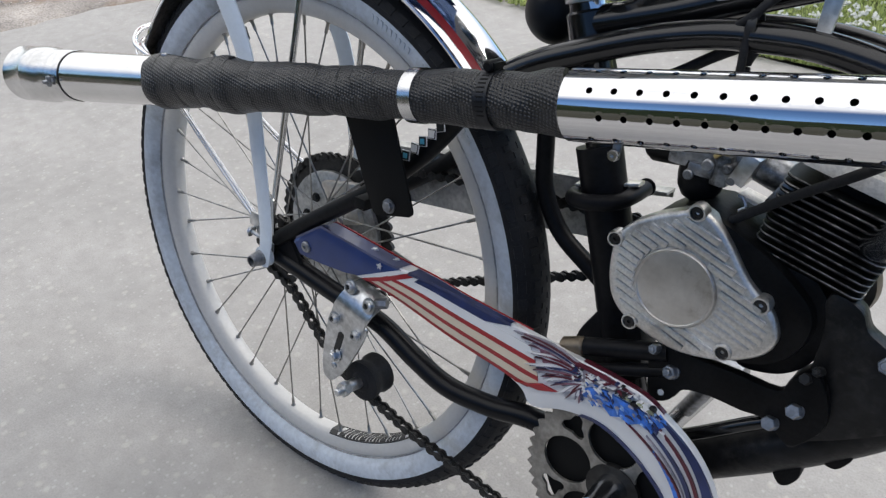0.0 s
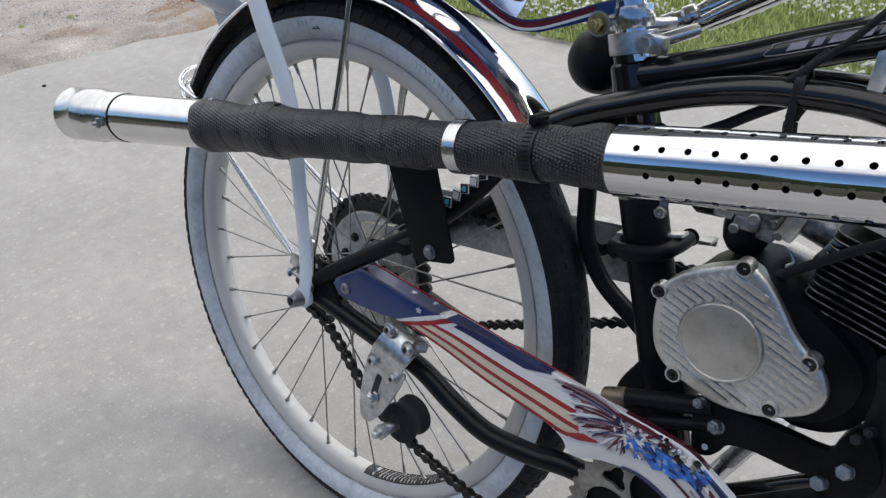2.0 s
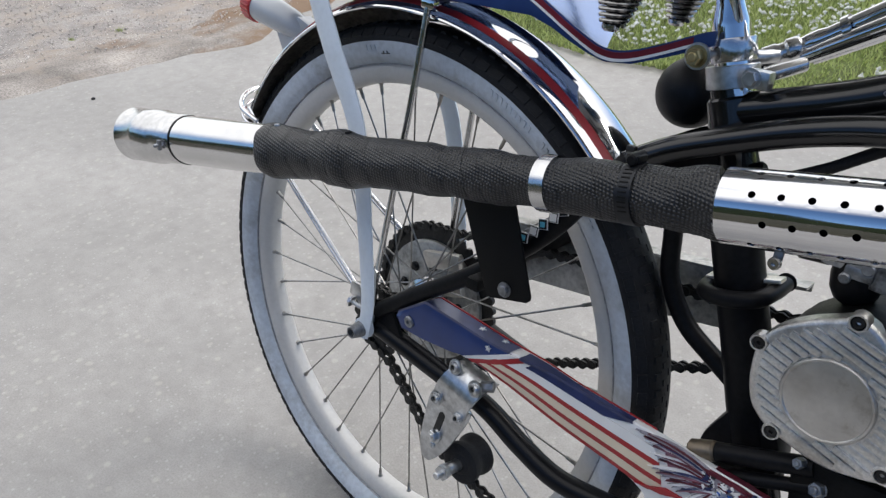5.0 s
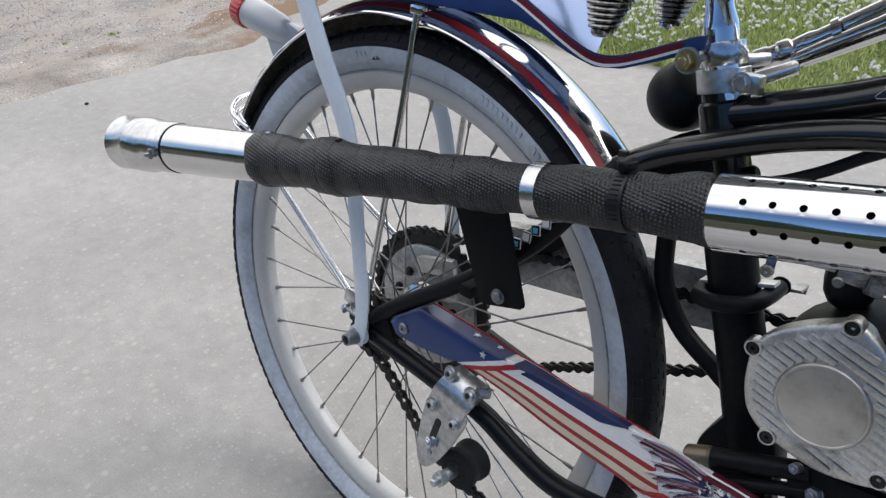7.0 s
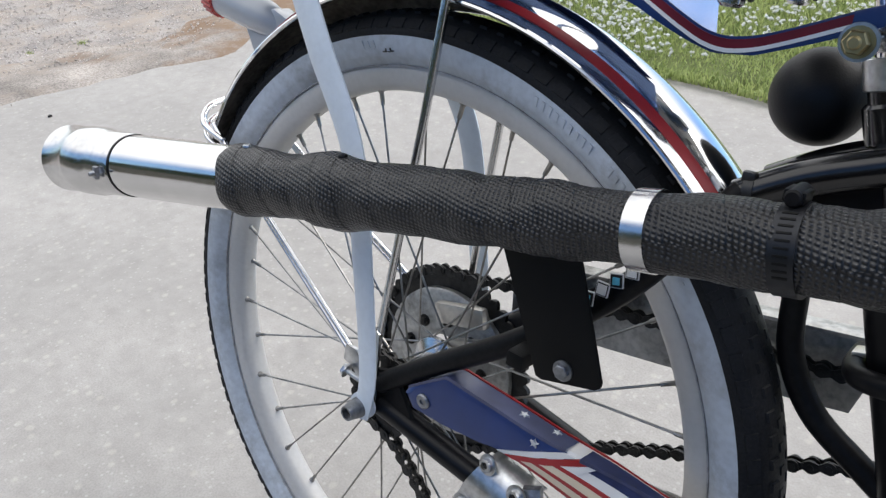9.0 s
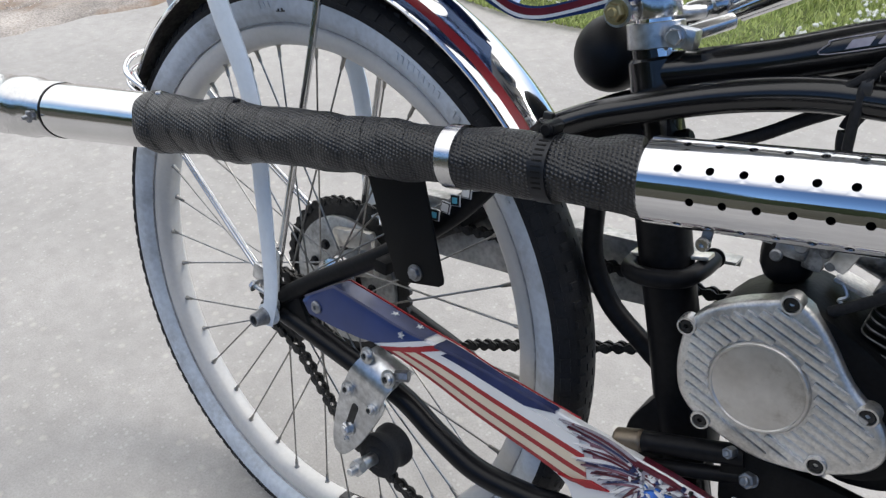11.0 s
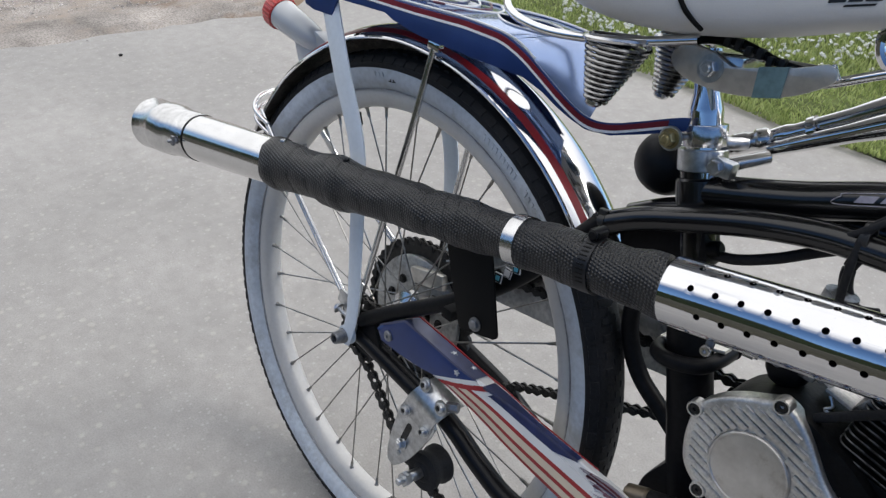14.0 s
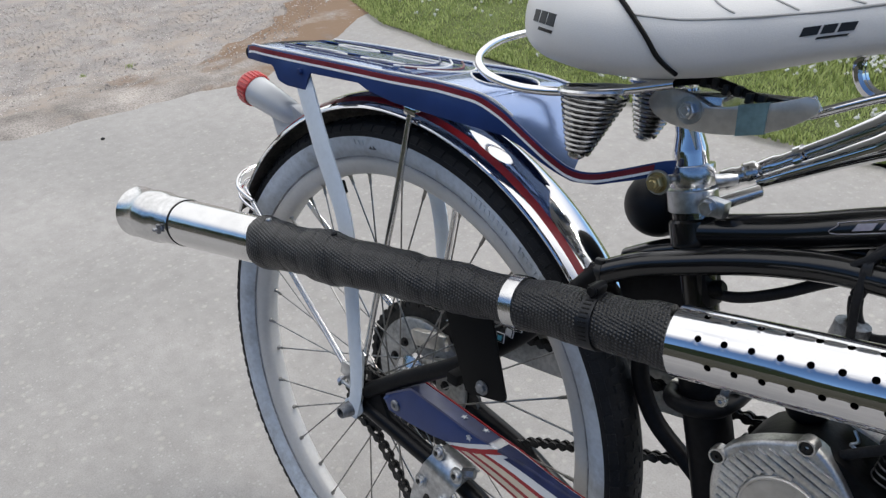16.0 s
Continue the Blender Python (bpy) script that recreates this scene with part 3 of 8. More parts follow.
def pebbles():
    rng = np.random.default_rng(5)
    verts, faces = [], []
    base = np.array([(1, 0, 0), (-1, 0, 0), (0, 1, 0), (0, -1, 0), (0, 0, 1), (0, 0, -1)], float)
    tri = [(0, 2, 4), (2, 1, 4), (1, 3, 4), (3, 0, 4), (2, 0, 5), (1, 2, 5), (3, 1, 5), (0, 3, 5)]
    count = 0
    while count < 24000:
        x, y = rng.uniform(-4.6, -2.0), rng.uniform(-1.2, 3.2)
        e = slab_edge(min(y, 1.2)) - max(0, y - 1.1) * 0.32
        far = e - x
        if far < -0.16 or rng.random() > (0.05 if far < -0.05 else 0.6 if far < 0.12 else 0.85 if far < 0.4 else 1.0):
            continue
        r = rng.uniform(0.002, 0.0058) * (0.7 if far < -0.05 else 1) * (1.6 if rng.random() < 0.07 else 1)
        z = -0.035 + 0.018 * noise.noise((x * 1.3, y * 1.3, 0)) + 0.03 * math.exp(-((x - e) / 0.28) ** 2) + r * 0.3
        if far < 0.45:
            z = max(z, 0.004)
        p = base * rng.uniform(0.6, 1.2, (6, 1)) * r * np.array((1, rng.uniform(0.6, 1), 0.6))
        a = rng.uniform(0, 6.28)
        q = np.c_[p[:, 0] * math.cos(a) - p[:, 1] * math.sin(a), p[:, 0] * math.sin(a) + p[:, 1] * math.cos(a), p[:, 2]] + (x, y, z)
        o = len(verts)
        verts += q.tolist()
        faces += [(a0 + o, b0 + o, c0 + o) for a0, b0, c0 in tri]
        count += 1
    return tagged(raw("gravel", verts, faces, STONE), "loose grey and tan gravel stones", "gravel", kind="stuff")


def lawn_bed():
    nx = [-14 + 0.5 * i for i in range(60)]
    ny = [1.66 + 0.12 * i for i in range(14)] + [3.6, 4.4, 6, 9, 14]
    verts = []
    for y in ny:
        for x in nx:
            lim = lawn_line(x)
            yy = y if y > lim else lim
            verts.append((x, yy, 0.006 + (0.02 * noise.noise((x * 2, yy * 2, 0)) + 0.012 if yy > lim + 0.02 else 0)))
    w = len(nx)
    faces = [(j * w + i, j * w + i + 1, (j + 1) * w + i + 1, (j + 1) * w + i) for j in range(len(ny) - 1) for i in range(w - 1)]
    return tagged(raw("lawn", verts, faces, SOIL, smooth=True), "dark soil and thatch under the lawn", "lawn", kind="structure")


def verge():
    """Rough grass on the driveway's other side, out to the trees."""
    nx, ny = [-40 + 2.5 * i for i in range(33)], [-1.6, -1.9, -2.6, -4.5, -6, -9, -14, -22, -34]
    verts = [(x, y + (0.08 * noise.noise((x, 0, 3)) if j == 0 else 0), 0.012 if 0 < j else -0.03) for j, y in enumerate(ny) for x in nx]
    w = len(nx)
    faces = [(j * w + i, (j + 1) * w + i, (j + 1) * w + i + 1, j * w + i + 1) for j in range(len(ny) - 1) for i in range(w - 1)]
    return tagged(raw("verge", verts, faces, VERGE, smooth=True), "rough olive grass verge beyond the driveway", "grass verge", kind="structure")


def lawn_line(x):
    if x > -0.8:
        return 1.70 + 0.012 * math.sin(x * 9)
    if x > -2.0:
        return 1.70 + (-0.8 - x) * 0.13 + 0.012 * math.sin(x * 9)
    return 1.86 + (-2.0 - x) * 0.42


def grass():
    """Blades of an uneven lawn, thick and long near the slab's edge."""
    rng = np.random.default_rng(8)
    n = 170000
    x = rng.uniform(-4.2, 2.6, n)
    d = rng.uniform(0, 1, n) ** 1.5 * 4.0
    line = np.array([lawn_line(a) for a in x])
    y = line - 0.025 + d
    patch = np.array([noise.noise((a * 2.2, b * 2.2, 5)) for a, b in zip(x, y)])
    h = rng.uniform(0.015, 0.045, n) * (1 + 0.6 * patch) * (1 + 0.12 * d) * (0.5 + 0.5 * np.minimum(1, d / 0.3))
    wd = rng.uniform(0.0014, 0.0036, n) * (1 + 0.35 * d)
    a = rng.uniform(0, 2 * math.pi, n)
    lean = rng.uniform(0.1, 0.85, n) * h
    la = rng.uniform(0, 2 * math.pi, n)
    bx, by = np.cos(a) * wd, np.sin(a) * wd
    z0 = 0.008 + 0 * x
    v = np.empty((n, 5, 3))
    v[:, 0] = np.c_[x - bx, y - by, z0]
    v[:, 1] = np.c_[x + bx, y + by, z0]
    v[:, 2] = np.c_[x + bx * 0.8 + np.cos(la) * lean * 0.35, y + by * 0.8 + np.sin(la) * lean * 0.35, z0 + h * 0.6]
    v[:, 3] = np.c_[x - bx * 0.8 + np.cos(la) * lean * 0.35, y - by * 0.8 + np.sin(la) * lean * 0.35, z0 + h * 0.6]
    v[:, 4] = np.c_[x + np.cos(la) * lean, y + np.sin(la) * lean, z0 + h]
    o = (np.arange(n) * 5)[:, None]
    quads = (o + np.array([[0, 1, 2, 3]])).tolist()
    tris = (o + np.array([[3, 2, 4]])).tolist()
    ob = raw("grass", v.reshape(-1, 3).tolist(), quads + tris, GRASS)
    return tagged(ob, "bright green unmown lawn grass", "grass", kind="stuff")


def clover_flowers():
    rng = np.random.default_rng(9)
    verts, faces = [], []
    tri = [(0, 2, 4), (2, 1, 4), (1, 3, 4), (3, 0, 4), (2, 0, 5), (1, 2, 5), (3, 1, 5), (0, 3, 5)]
    base = np.array([(1, 0, 0), (-1, 0, 0), (0, 1, 0), (0, -1, 0), (0, 0, 1), (0, 0, -1)], float)
    made = 0
    while made < 4200:
        x, d = rng.normal(0.2, 1.35), 0.05 + abs(rng.normal(0, 1.5))
        y = lawn_line(x) + d
        if noise.noise((x * 1.7, y * 1.7, 9)) < -0.05 + rng.uniform(-0.2, 0.25) or (x < -1.3 and rng.random() < 0.75):
            continue
        h = rng.uniform(0.04, 0.06)
        for k in range(3):
            r = rng.uniform(0.003, 0.0072)
            q = base * r * rng.uniform(0.8, 1.2, (6, 1)) + (x + rng.normal(0, 0.004), y + rng.normal(0, 0.004), h + rng.normal(0, 0.003))
            o = len(verts)
            verts += q.tolist()
            faces += [(a + o, b + o, c + o) for a, b, c in tri]
        made += 1
    return tagged(raw("clover_flowers", verts, faces, PETAL), "small white clover flowers scattered through the lawn", "flowers", kind="stuff")


def weed_tuft(x, y, size, seed):
    rng = np.random.default_rng(seed)
    verts, faces = [], []
    for i in range(70):
        a, l = rng.uniform(0, 6.28), rng.uniform(0.4, 1) * size
        px_, py_ = x + rng.normal(0, size * 0.5), y + rng.normal(0, size * 0.35)
        w = 0.002
        o = len(verts)
        verts += [(px_ - w, py_, 0), (px_ + w, py_, 0), (px_ + math.cos(a) * l * 0.6, py_ + math.sin(a) * l * 0.6, l * 0.7)]
        faces.append((o, o + 1, o + 2))
    ob = raw("weed_tuft", verts, faces, GRASS)
    return tagged(ob, "small green weed tuft growing in the dirt", "weed", group="weeds in the dirt")


def far_woods():
    """A low dark tree line a long way off on every side, with an uneven top."""
    verts, faces = [], []
    n = 360
    for i in range(n):
        a = 2 * math.pi * i / n
        r = 42 + 5 * noise.noise((math.cos(a) * 3, math.sin(a) * 3, 0))
        h = 11.0 + 5.0 * noise.noise((math.cos(a) * 7, math.sin(a) * 7, 4)) + 1.6 * noise.noise((math.cos(a) * 30, math.sin(a) * 30, 8))
        h *= 0.14 + 0.86 * max(0.0, min(1.0, 0.4 - 1.1 * math.sin(a) + 0.7 * math.cos(a)))
        for k in range(4):
            rr = r + 1.5 * noise.noise((a * 20, k, 2)) + k * 0.8
            verts.append((rr * math.cos(a), rr * math.sin(a), h * k / 3 - (0.3 if k == 0 else 0)))
    for i in range(n):
        j = (i + 1) % n
        for k in range(3):
            faces.append((i * 4 + k, j * 4 + k, j * 4 + k + 1, i * 4 + k + 1))
    return tagged(raw("far_woods", verts, faces, FOLIAGE), "distant dark green tree line around the yard", "trees", kind="stuff")


ground_sheet()
concrete_slab()
dirt_strip()
pebbles()
lawn_bed()
verge()
grass()
clover_flowers()
for wx, wy, ws, wseed in ((-2.5, 0.89, 0.024, 1), (-2.56, 0.72, 0.016, 2)):
    weed_tuft(wx, wy, ws, wseed)
far_woods()
chip = finish("pebble", lathe(bmesh.new(), [(0, 0), (0.0005, 0.006), (0.004, 0.007), (0.006, 0.003), (0.0065, 0)], (-1.878, 0.479, 0), (0, 0, 1), 7), RUBBER)
tagged(chip, "single dark pebble lying on the concrete", "pebble")

# ---- the bicycle: it leans away on its side stand; all its parts are built upright in its own frame ----
bike = new("motor_bicycle")
bike.matrix_world = pose(0, 0, 0, -12.5, 0, 0)
tagged(bike, "black motorized cruiser bicycle with whitewall tyres leaning on its stand", "motor bicycle")
AX = V(0, 0, 0.33)
Y1 = V(0, 1, 0)


# rear wheel
def rear_wheel():
    hub = bmesh.new()
    lathe(hub, [(-0.034, 0.0), (-0.034, 0.024), (-0.030, 0.026), (-0.028, 0.019), (-0.02, 0.0165), (0.018, 0.0175), (0.024, 0.03), (0.027, 0.031), (0.03, 0.02), (0.034, 0.018), (0.034, 0.0)], AX, Y1, 40)
    wheel = part("rear_wheel", hub, DULL_CHROME, bike, "spoked rear wheel with a dull chrome hub")
    prof = [(-0.0145, 0.2865), (-0.0155, 0.2835), (-0.0148, 0.2775), (-0.0125, 0.2714), (-0.0085, 0.2668), (-0.005, 0.2656), (0.005, 0.2656), (0.0085, 0.2668), (0.0125, 0.2714), (0.0148, 0.2775), (0.0155, 0.283), (0.0145, 0.2865), (0.0125, 0.2865), (0.011, 0.278), (-0.011, 0.278), (-0.0125, 0.2865)]
    part("rim", lathe(bmesh.new(), prof, AX, Y1, 160, closed=True), RIM_WHITE, wheel, "white painted steel rim")
    for side, nm in ((-1, "near"), (1, "far")):
        ww = [(side * 0.0125, 0.2868), (side * 0.0165, 0.2885), (side * 0.0215, 0.2945), (side * 0.0226, 0.2955), (side * 0.0248, 0.302), (side * 0.0256, 0.3085), (side * 0.0254, 0.3118), (side * 0.0245, 0.3121), (side * 0.0235, 0.3085), (side * 0.02, 0.297), (side * 0.0118, 0.2868)]
        part("whitewall", lathe(bmesh.new(), ww, AX, Y1, 160, closed=True), WHITEWALL, wheel, "white tyre sidewall band, lightly scuffed")
    # the bead groove's shade is put into the grey of a thin ring
    part("bead_line", lathe(bmesh.new(), [(-0.0168, 0.2868), (-0.0168, 0.2878), (-0.015, 0.2878), (-0.015, 0.2868)], AX, Y1, 160, closed=True), BEAD_GREY, wheel, "darker grey ring painted for the shaded groove where the tyre meets the rim")
    ty = [(-0.0248, 0.3105), (-0.0256, 0.3125), (-0.0253, 0.3165), (-0.0232, 0.3212), (-0.0185, 0.3262), (-0.011, 0.3295), (0, 0.3315), (0.011, 0.331), (0.0185, 0.328), (0.0232, 0.3212), (0.0253, 0.3165), (0.0256, 0.3125), (0.0248, 0.3105), (0.018, 0.314), (0, 0.318), (-0.018, 0.314)]
    tyre = part("tyre", lathe(bmesh.new(), ty, AX, Y1, 160, closed=True), RUBBER, wheel, "black knobbly rubber tyre")
    # tread blocks
    verts, faces = [], []
    cube = [(-1, -1, -1), (1, -1, -1), (1, 1, -1), (-1, 1, -1), (-1, -1, 1), (1, -1, 1), (1, 1, 1), (-1, 1, 1)]
    quads = [(0, 1, 5, 4), (1, 2, 6, 5), (2, 3, 7, 6), (3, 0, 4, 7), (4, 5, 6, 7)]
    for row, (yy, rr, tilt, sx, sy) in enumerate(((-0.0226, 0.3212, -0.95, 0.0066, 0.0046), (-0.0095, 0.3302, -0.25, 0.0055, 0.0045), (0.0, 0.3308, 0.0, 0.005, 0.0035), (0.0095, 0.3302, 0.25, 0.0055, 0.0045), (0.0226, 0.3212, 0.95, 0.0066, 0.0046))):
        n = 112 if row in (0, 4) else 124
        for i in range(n):
            a = 2 * math.pi * (i + (0.5 if row % 2 else 0)) / n
            ct, st = math.cos(tilt), math.sin(tilt)
            o = len(verts)
            for x, y, z in cube:
                k = (0.9 if row in (0, 4) else 0.78) if z > 0 else 1
                lx, ly, lz = x * (sx if row in (0, 4) else sx * 0.7) * k, y * sy * k, z * 0.001
                ly, lz = ly * ct - lz * st * -1, -ly * st * -1 * -1 + lz * ct
                r, t = rr + lz, a + lx / rr
                verts.append((r * math.sin(t), yy + ly, 0.33 + r * math.cos(t)))
            faces += [tuple(q + o for q in f) for f in quads]
    tread = raw("tread", verts, faces, RUBBER, wheel)
    tagged(tread, "small rubber tread blocks", kind="stuff")
    # spokes: 36, crossing, with their nipples
    for i in range(36):
        side = 1 if i % 2 else -1
        a = 2 * math.pi * (i + 0.49) / 36
        cross = (1 if (i // 2 + i) % 2 else -1) * radians(64)
        ha = a + cross
        p = V(0.022 * math.sin(ha), side * 0.0295, 0.33 + 0.022 * math.cos(ha)) if side < 0 else V(0.027 * math.sin(ha), 0.0255, 0.33 + 0.027 * math.cos(ha))
        q = V(0.2664 * math.sin(a), side * 0.004, 0.33 + 0.2664 * math.cos(a))
        part("spoke", rod(p, q, 0.00105, 6), STEEL, wheel)
        d = (p - q).normalized()
        part("spoke_nipple", lathe(bmesh.new(), [(-0.003, 0.0), (-0.003, 0.0034), (0.001, 0.0034), (0.0025, 0.0021), (0.013, 0.0019), (0.013, 0.0)], q, d, 8), STEEL, wheel)
    # rim decal: black panel with pale bars, unreadable
    def decal(name, spans):
        """Printed marks on the rim's inner face: each span gives angles and the width it covers, slanting."""
        bmv = bmesh.new()
        for t0, t1, y0, y1, sl in spans:
            cuts = [y0] + [c for c in (-0.006, 0.0) if y0 < c < y1] + [y1]
            rings = []
            for yv in cuts:
                lean = sl * (yv - y0) / (y1 - y0)
                rr = 0.2649 + max(0, abs(yv) - 0.006) * 0.55
                ring = []
                for t, r in ((t0 + lean, rr), (t1 + lean, rr), (t1 + lean, rr + 0.0012), (t0 + lean, rr + 0.0012)):
                    ring.append(bmv.verts.new((r * math.sin(radians(t)), yv, 0.33 + r * math.cos(radians(t)))))
                rings.append(ring)
            for a, b in zip(rings, rings[1:]):
                for e in range(4):
                    bmv.faces.new((a[e], b[e], b[(e + 1) % 4], a[(e + 1) % 4]))
            bmv.faces.new(rings[0])
            bmv.faces.new(rings[-1][::-1])
        bmesh.ops.recalc_face_normals(bmv, faces=bmv.faces)
        part(name, bmv, STICKER_BLACK, wheel, smooth=False)

    decal("decal_border", [(168 - 33 * k / 24, 168 - 33 * (k + 1) / 24, yb, yb + 0.0011, 0) for k in range(24) for yb in (-0.0122, 0.0058)])
    decal("decal_block", [(168, 165.2, -0.0112, 0.0058, 0)])
    decal("decal_block", [(136, 135, -0.0112, 0.0058, 0)])
    for k in range(10):
        t0 = 164.4 - 2.75 * k
        mid = (-0.0102, 0.0012, -0.0042)[k % 3]
        decal("decal_bar", [(t0, t0 - 0.8, -0.0102, 0.0045, -1.0), (t0 - 1.35, t0 - 2.05, -0.0102, 0.0045, -1.0), (t0 - 0.7 - (mid + 0.0102) * 60, t0 - 1.45 - (mid + 0.0102) * 60, mid, mid + 0.0032, -0.2)])
    # valve and moulded lettering as worn bars on the sidewall
    va = radians(-28)
    part("valve_stem", rod((0.262 * math.sin(va), 0, 0.33 + 0.262 * math.cos(va)), (0.246 * math.sin(va), 0, 0.33 + 0.246 * math.cos(va)), 0.0038, 10, 0.001), BLACK_SATIN, wheel, "black rubber valve stem")
    rng = random.Random(11)
    for start, count in ((20, 9), (34, 6), (43, 7), (-14, 3)):
        for k in range(count):
            t = radians(start + k * 1.25)
            hgt = 0.0038 * rng.uniform(0.7, 1.1)
            bmv = bmesh.new()
            r0, r1, w = 0.3045 - hgt, 0.3045 + hgt, radians(0.38)
            ring = [(r0, t - w, -0.0245), (r0, t + w, -0.0245), (r1, t + w * 0.6, -0.0262), (r1, t - w * 0.9, -0.0262)]
            vs = [bmv.verts.new((r * math.sin(a), y - 0.0006, 0.33 + r * math.cos(a))) for r, a, y in ring]
            vs2 = [bmv.verts.new((r * math.sin(a), y + 0.002, 0.33 + r * math.cos(a))) for r, a, y in ring]
            bmv.faces.new(vs)
            for e in range(4):
                bmv.faces.new((vs[e], vs2[e], vs2[(e + 1) % 4], vs[(e + 1) % 4]))
            bmesh.ops.recalc_face_normals(bmv, faces=bmv.faces)
            part("moulded_mark", bmv, WHITEWALL, wheel, smooth=False)
    for t_, r_, w_, h_ in ((-9.4, 0.2985, 0.3, 0.0006), (-9.0, 0.2995, 0.09, 0.0016), (-8.4, 0.2985, 0.25, 0.0005), (-8.0, 0.3, 0.09, 0.0016), (-7.6, 0.299, 0.2, 0.0006)):
        bmv = bmesh.new()
        vs, vs2 = [], []
        for dr, da in ((-h_, -w_), (-h_, w_), (h_, w_), (h_, -w_)):
            r, a = r_ + dr, radians(t_ + da)
            y = -0.0226 - (r - 0.2955) * 0.36 - 0.0008
            vs.append(bmv.verts.new((r * math.sin(a), y, 0.33 + r * math.cos(a))))
            vs2.append(bmv.verts.new((r * math.sin(a), y + 0.002, 0.33 + r * math.cos(a))))
        bmv.faces.new(vs)
        for e in range(4):
            bmv.faces.new((vs[e], vs2[e], vs2[(e + 1) % 4], vs[(e + 1) % 4]))
        bmesh.ops.recalc_face_normals(bmv, faces=bmv.faces)
        part("pen_mark", bmv, STICKER_BLACK, wheel, smooth=False)
    return wheel


def toothed(bm, center, r, teeth, y0, y1, depth=0.0055, inner=0.0, fill=0.5):
    """A sprocket ring with rounded teeth between y0 and y1."""
    cx, cz = center
    n = teeth * 4
    def rad(i):
        return r + (0, depth * 0.75, depth, depth * 0.75)[i % 4] - depth * 0.5
    out0 = [bm.verts.new((cx + rad(i) * math.sin(2 * math.pi * i / n), y0, cz + rad(i) * math.cos(2 * math.pi * i / n))) for i in range(n)]
    out1 = [bm.verts.new((cx + rad(i) * math.sin(2 * math.pi * i / n), y1, cz + rad(i) * math.cos(2 * math.pi * i / n))) for i in range(n)]
    if inner:
        in0 = [bm.verts.new((cx + inner * math.sin(2 * math.pi * i / n), y0, cz + inner * math.cos(2 * math.pi * i / n))) for i in range(n)]
        in1 = [bm.verts.new((cx + inner * math.sin(2 * math.pi * i / n), y1, cz + inner * math.cos(2 * math.pi * i / n))) for i in range(n)]
    for i in range(n):
        k = (i + 1) % n
        bm.faces.new((out0[i], out0[k], out1[k], out1[i]))
        if inner:
            bm.faces.new((in0[i], in1[i], in1[k], in0[k]))
            bm.faces.new((out0[i], in0[i], in0[k], out0[k]))
            bm.faces.new((out1[i], out1[k], in1[k], in1[i]))
    if not inner:
        bm.faces.new(out0)
        bm.faces.new(out1[::-1])
    bmesh.ops.recalc_face_normals(bm, faces=bm.faces)
    return bm


wheel = rear_wheel()
part("drive_sprocket", toothed(bmesh.new(), (0, 0.33), 0.0905, 44, 0.045, 0.0495, inner=0.055), GREASE, wheel, "large greasy steel drive sprocket")
part("sprocket_disc", lathe(bmesh.new(), [(0.036, 0.03), (0.036, 0.072), (0.039, 0.076), (0.044, 0.076), (0.044, 0.03)], AX, Y1, 48, closed=True), ROUGH_ALU, wheel, "cloudy polished metal sprocket disc")
for k in range(9):
    a = 2 * math.pi * k / 9
    part("sprocket_bolt", hex_bolt((0.046 * math.sin(a), 0.036, 0.33 + 0.046 * math.cos(a)), (0, -1, 0), 0.0045, 0.004), GREASE, wheel)
part("brake_arm", block(0.03, 0.033, 0.36, 0.045, 0.01, 0.02, 0.003, Matrix.Rotation(radians(-20), 4, "Y")), PLATE_STEEL, wheel, "bright clamp block on the hub")
part("clamp_half", block(0.018, 0.031, 0.392, 0.06, 0.012, 0.022, 0.006, Matrix.Rotation(radians(-14), 4, "Y")), PLATE_STEEL, wheel, "bright upper clamp half")
part("rear_cog", toothed(bmesh.new(), (0, 0.33), 0.0385, 18, -0.0465, -0.0435, 0.0065, inner=0.0325), GREASE, wheel, "small greasy rear cog")
for k in range(6):
    part("cog_arm", block(0.0285 * math.sin(k * 1.0472), -0.045, 0.33 + 0.0285 * math.cos(k * 1.0472), 0.016, 0.0028, 0.012, 0.001, Matrix.Rotation(k * 1.0472, 4, "Y")), GREASE, wheel)
part("cog_carrier", lathe(bmesh.new(), [(-0.052, 0), (-0.052, 0.016), (-0.046, 0.0205), (-0.036, 0.024), (-0.033, 0.0)], AX, Y1, 28), GREASE, wheel)


